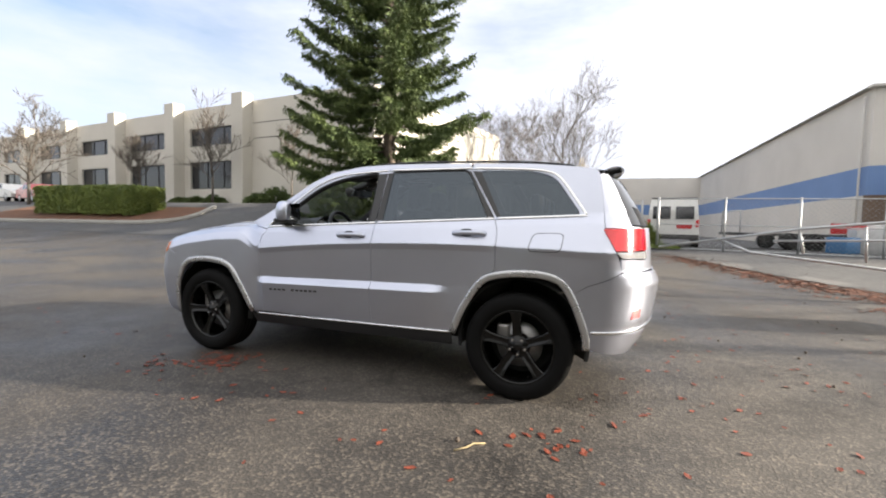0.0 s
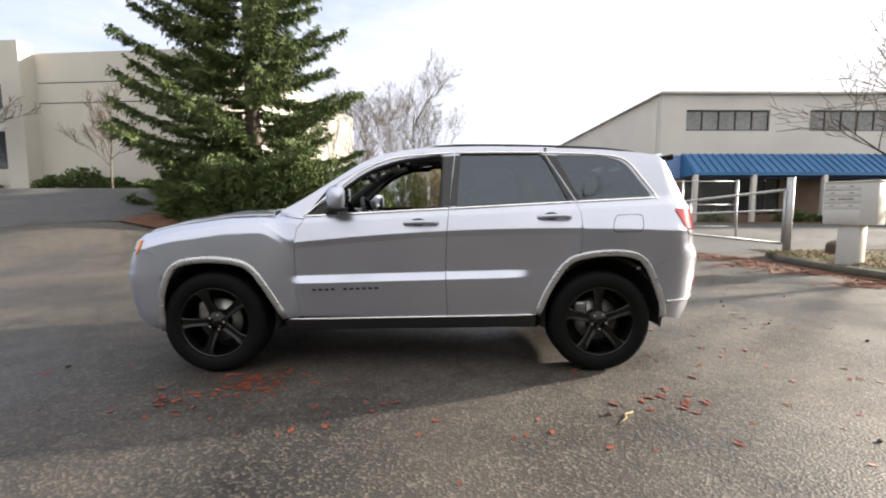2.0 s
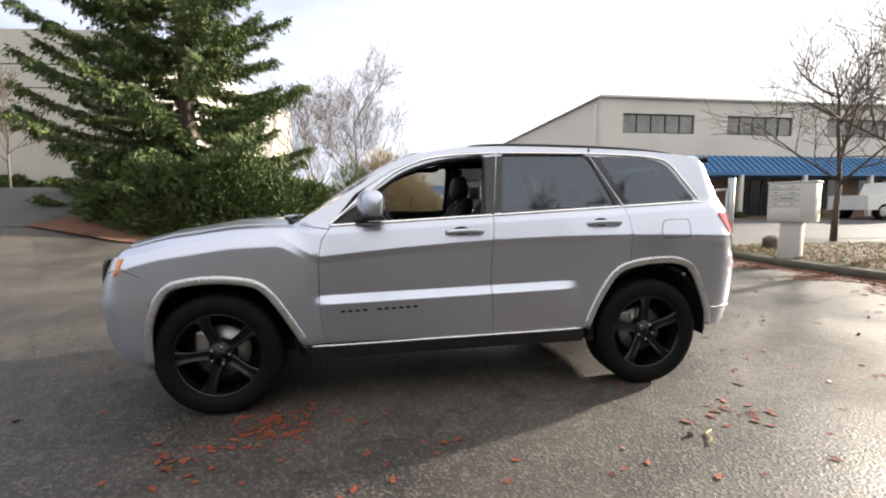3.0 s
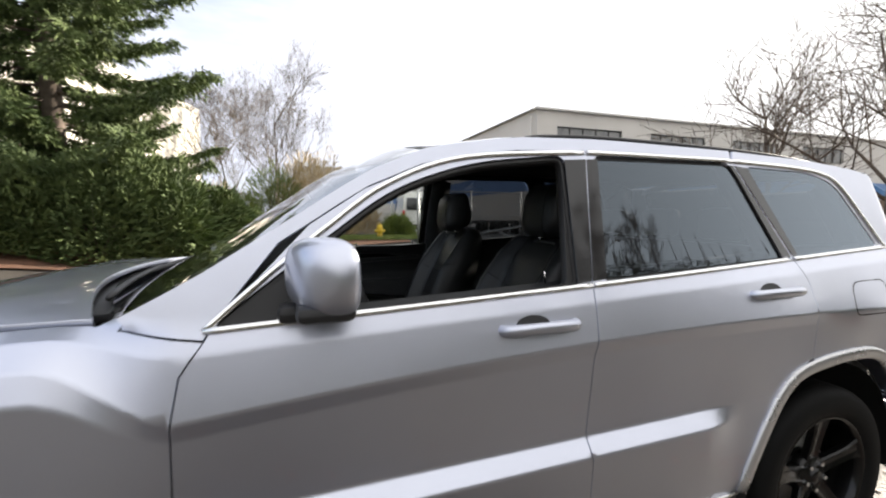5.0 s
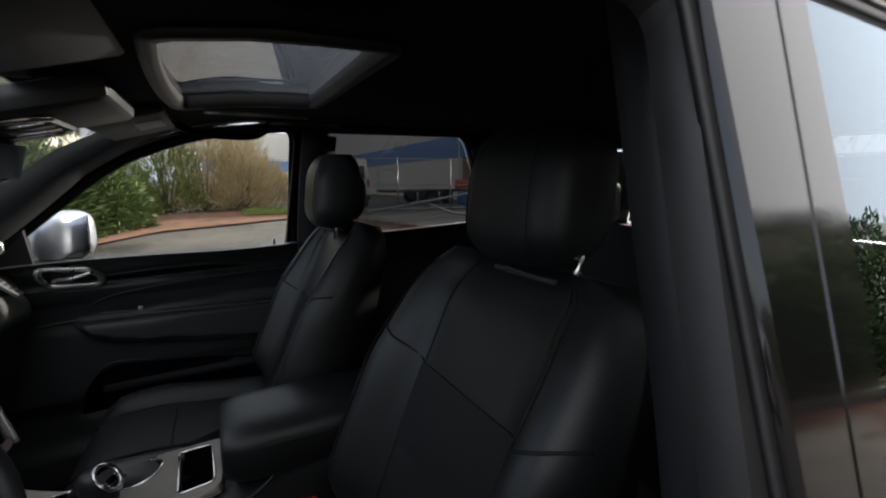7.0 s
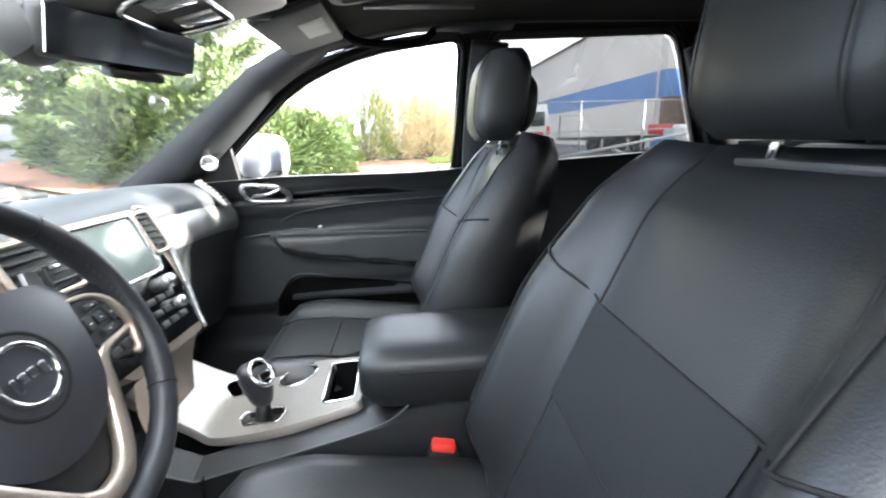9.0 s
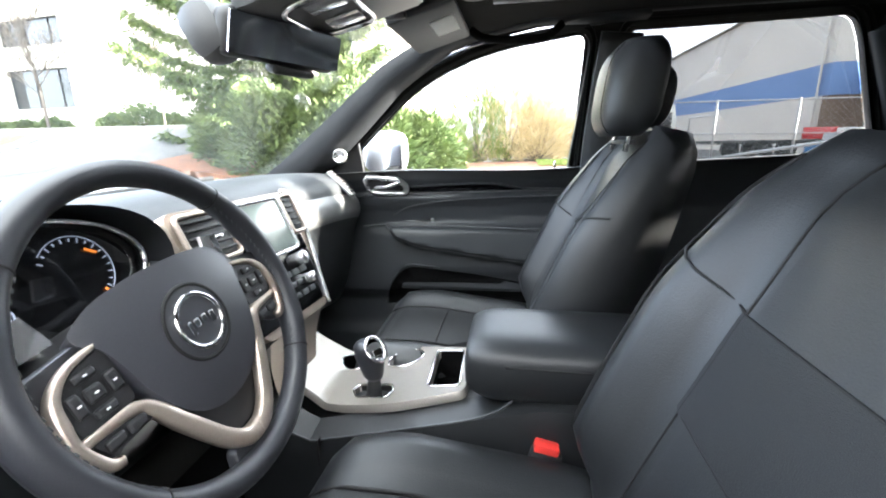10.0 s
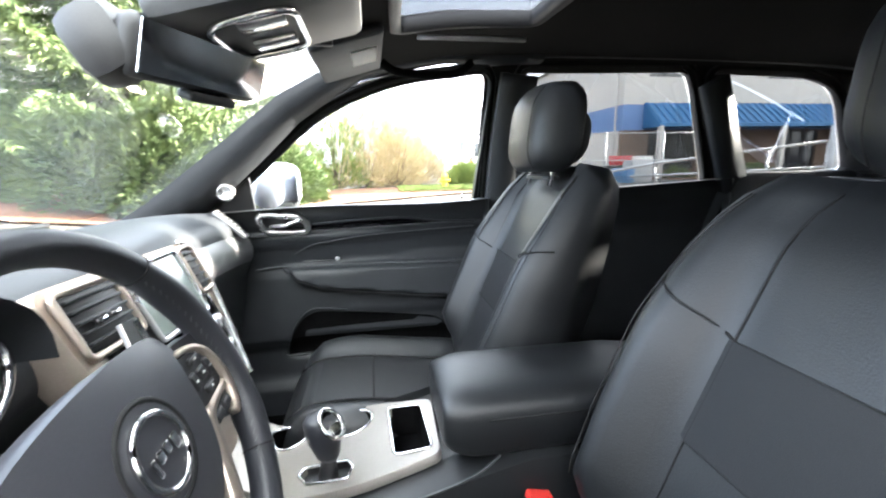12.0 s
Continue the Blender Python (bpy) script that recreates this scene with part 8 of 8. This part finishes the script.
VAN = [(-2.7, 0.4), (-2.75, 0.9), (-2.2, 1.15), (-1.5, 1.85), (-1.2, 2.0), (2.55, 2.02), (2.68, 1.6), (2.7, 0.42)]
van = road_vehicle("van", "white panel van with a roof rack in the yard", "van", (5.0, 18.6, 0.44), -98, WHITE_PAINT, VAN, 1.95, ((-1.55, -0.75, 1.15, 1.75),), (-1.7, 1.7))
for sg in (-1, 1):
    boxed("rear_window", (2.683, sg * 0.42, 1.48), (0.05, 0.66, 0.52), 0.01, DARK_GLASS, van, "dark rear door window", pose(0, 0, 0, 0, -6))
    boxed("tail_lamp", (2.70, sg * 0.88, 1.05), (0.03, 0.12, 0.30), 0.01, LAMP_RED, van, "red tail lamp")
boxed("rear_badge", (2.705, 0.42, 0.92), (0.02, 0.55, 0.16), 0.0, RED_PAINT, van, "dark red plate bar")
boxed("rear_bumper", (2.72, 0, 0.50), (0.14, 1.90, 0.20), 0.03, FRAME, van)
for x in (-0.8, 0.6, 2.0):
    tube("roof_rack", [(x, -0.85, 2.12), (x, 0.85, 2.12)], 0.025, FRAME, van, "", 6)
tr = thing("flatbed_trailer", "low flatbed trailer with red tailboard", "trailer", (9.3, 18.2, 0.5), turn=8)
boxed("deck", (0, 0, 0.62), (4.6, 1.9, 0.12), 0.02, FRAME, tr)
boxed("tailboard", (1.6, -0.98, 0.92), (1.3, 0.05, 0.42), 0.01, RED_PAINT, tr, "red tailboard")
tube("front_rail", [(-2.2, -0.9, 0.65), (-2.2, -0.9, 1.6), (-2.2, 0.9, 1.6), (-2.2, 0.9, 0.65)], 0.03, GALV, tr)
for x in (-0.4, 0.45):
    for sg in (-1, 1):
        tv, tf = lathe([(0.02, 0.09), (0.2, 0.09), (0.33, 0.10), (0.35, 0.06), (0.35, -0.10)], 24)
        part("wheel", mesh_of("wheel", moved(tv, Matrix.Translation((x, sg * 0.98, 0.35)) @ Matrix.Diagonal((1, sg, 1, 1))), tf, RUBBER), None, tr)
for i, (x, y, sx_, sz_, m) in enumerate(((11.0, 16.2, 0.9, 0.9, GALV), (11.9, 17.2, 0.6, 1.1, WHITE_PAINT), (10.2, 15.9, 0.7, 0.6, AWNING))):
    o = boxed("yard_crate", (x, y, ground_z(x, y) + sz_ / 2), (sx_, 0.7, sz_), 0.04, m, None, "scrap crate stacked in the service yard", pose(0, 0, 0, 0, 0, 17 * i))
    tagged(o, category="crate")
PICKUP = [(-2.8, 0.45), (-2.85, 1.05), (-1.5, 1.2), (-0.9, 1.85), (0.75, 1.88), (0.95, 1.22), (2.85, 1.22), (2.85, 0.5)]
road_vehicle("pickup_truck", "silver pickup truck parked under the awning", "truck", (26.3, 15.0, 0.5), 180, WHITE_PAINT, PICKUP, 1.95, ((-1.0, -0.15, 1.22, 1.75), (-0.1, 0.68, 1.22, 1.75)), (-1.85, 1.85), 0.4)

# ---- wooded bank and lamp behind the camera ----
BANK = surface("dark_bank_soil", (0.018, 0.022, 0.010), (0.045, 0.045, 0.022), 0.95, 0.8, 12.0, 0.6, 0.03, world_space=True)


def bank_point(x, y):
    return (x, y, 7.2 * smooth((-9.0 - y) / 8) * (0.42 + 0.58 * smooth((x + 10) / 22)) - 0.02)


bank = part("bank", grid_mesh("bank", bank_point, list(np.linspace(-60, 60, 61)), [-40, -30, -24, -21, -19, -17, -15, -13.5, -12, -11, -10, -9], BANK), None)
tagged(bank, "dark wooded earth bank beside the yard", "bank", kind="structure")
n = 60000
bx = rng.uniform(-45, 45, n)
by = rng.uniform(-21.5, -10.5, n)
bz = np.array([bank_point(x, y)[2] for x, y in zip(bx, by)]) + rng.random(n) * 1.9 * (0.6 + 0.4 * np.sin(bx * 0.9) ** 2)
tagged(blades("bank_undergrowth", np.column_stack([bx, by, bz]), rng.normal(size=(n, 3)) * 0.5 + np.array([0, 0, 0.8]), 0.34, 0.030, BANK), "dark bare undergrowth on the bank", "undergrowth", kind="stuff")
for i, (x, y, h) in enumerate(((4.0, -19.5, 7.0), (9.5, -20.5, 8.0), (15.5, -19.0, 7.5), (-3.0, -20.0, 6.0), (22.0, -20.0, 8.0), (-12.0, -20.0, 6.5))):
    bare_tree("bare_tree", (x, y, bank_point(x, y)[2]), h, h * 0.6, "dark leafless tree on the wooded bank", 80 + i, BARK, 4, 0.25, 1.0, 4.0)
for i in range(70):
    x = -30 + 0.95 * i + rng.normal() * 0.3
    y = -17.5 + rng.normal() * 0.8
    z = bank_point(x, y)[2]
    h = 2.6 + 1.6 * rng.random()
    o = tube("sapling", [(x, y, z - 0.1), (x + 0.1 * rng.normal(), y, z + h * 0.5), (x + 0.25 * rng.normal(), y, z + h)], 0.045, BARK, None, "", 5, False, [1.0, 0.8, 0.3])
    tagged(o, "thin bare sapling on the wooded bank", "sapling", "saplings on the bank")
for i, (x, y, s) in enumerate(((9.6, -5.6, 1.5), (11.2, -6.6, 1.9), (9.4, -7.8, 1.8), (12.6, -5.2, 2.0), (10.8, -9.4, 2.2), (13.6, -8.2, 2.3))):
    tagged(mound("evergreen_bush", (x, y, 0.1), (s, s, s * 1.35), "dark evergreen bush at the edge of the yard", 120 + i, NEEDLE, 7000, (0.20, 0.03)), group="bushes at the yard edge")
lampost = thing("street_lamp", "twin-headed dark street lamp on the bank", "street lamp", (-1.5, -16.5, bank_point(-1.5, -16.5)[2]))
tube("pole", [(0, 0, -0.1), (0, 0, 4.6)], 0.06, FRAME, lampost, "", 10)
boxed("lamp_head", (-0.45, 0, 4.6), (0.6, 0.25, 0.10), 0.03, FRAME, lampost)
boxed("lamp_head", (0.45, 0, 4.6), (0.6, 0.25, 0.10), 0.03, FRAME, lampost)
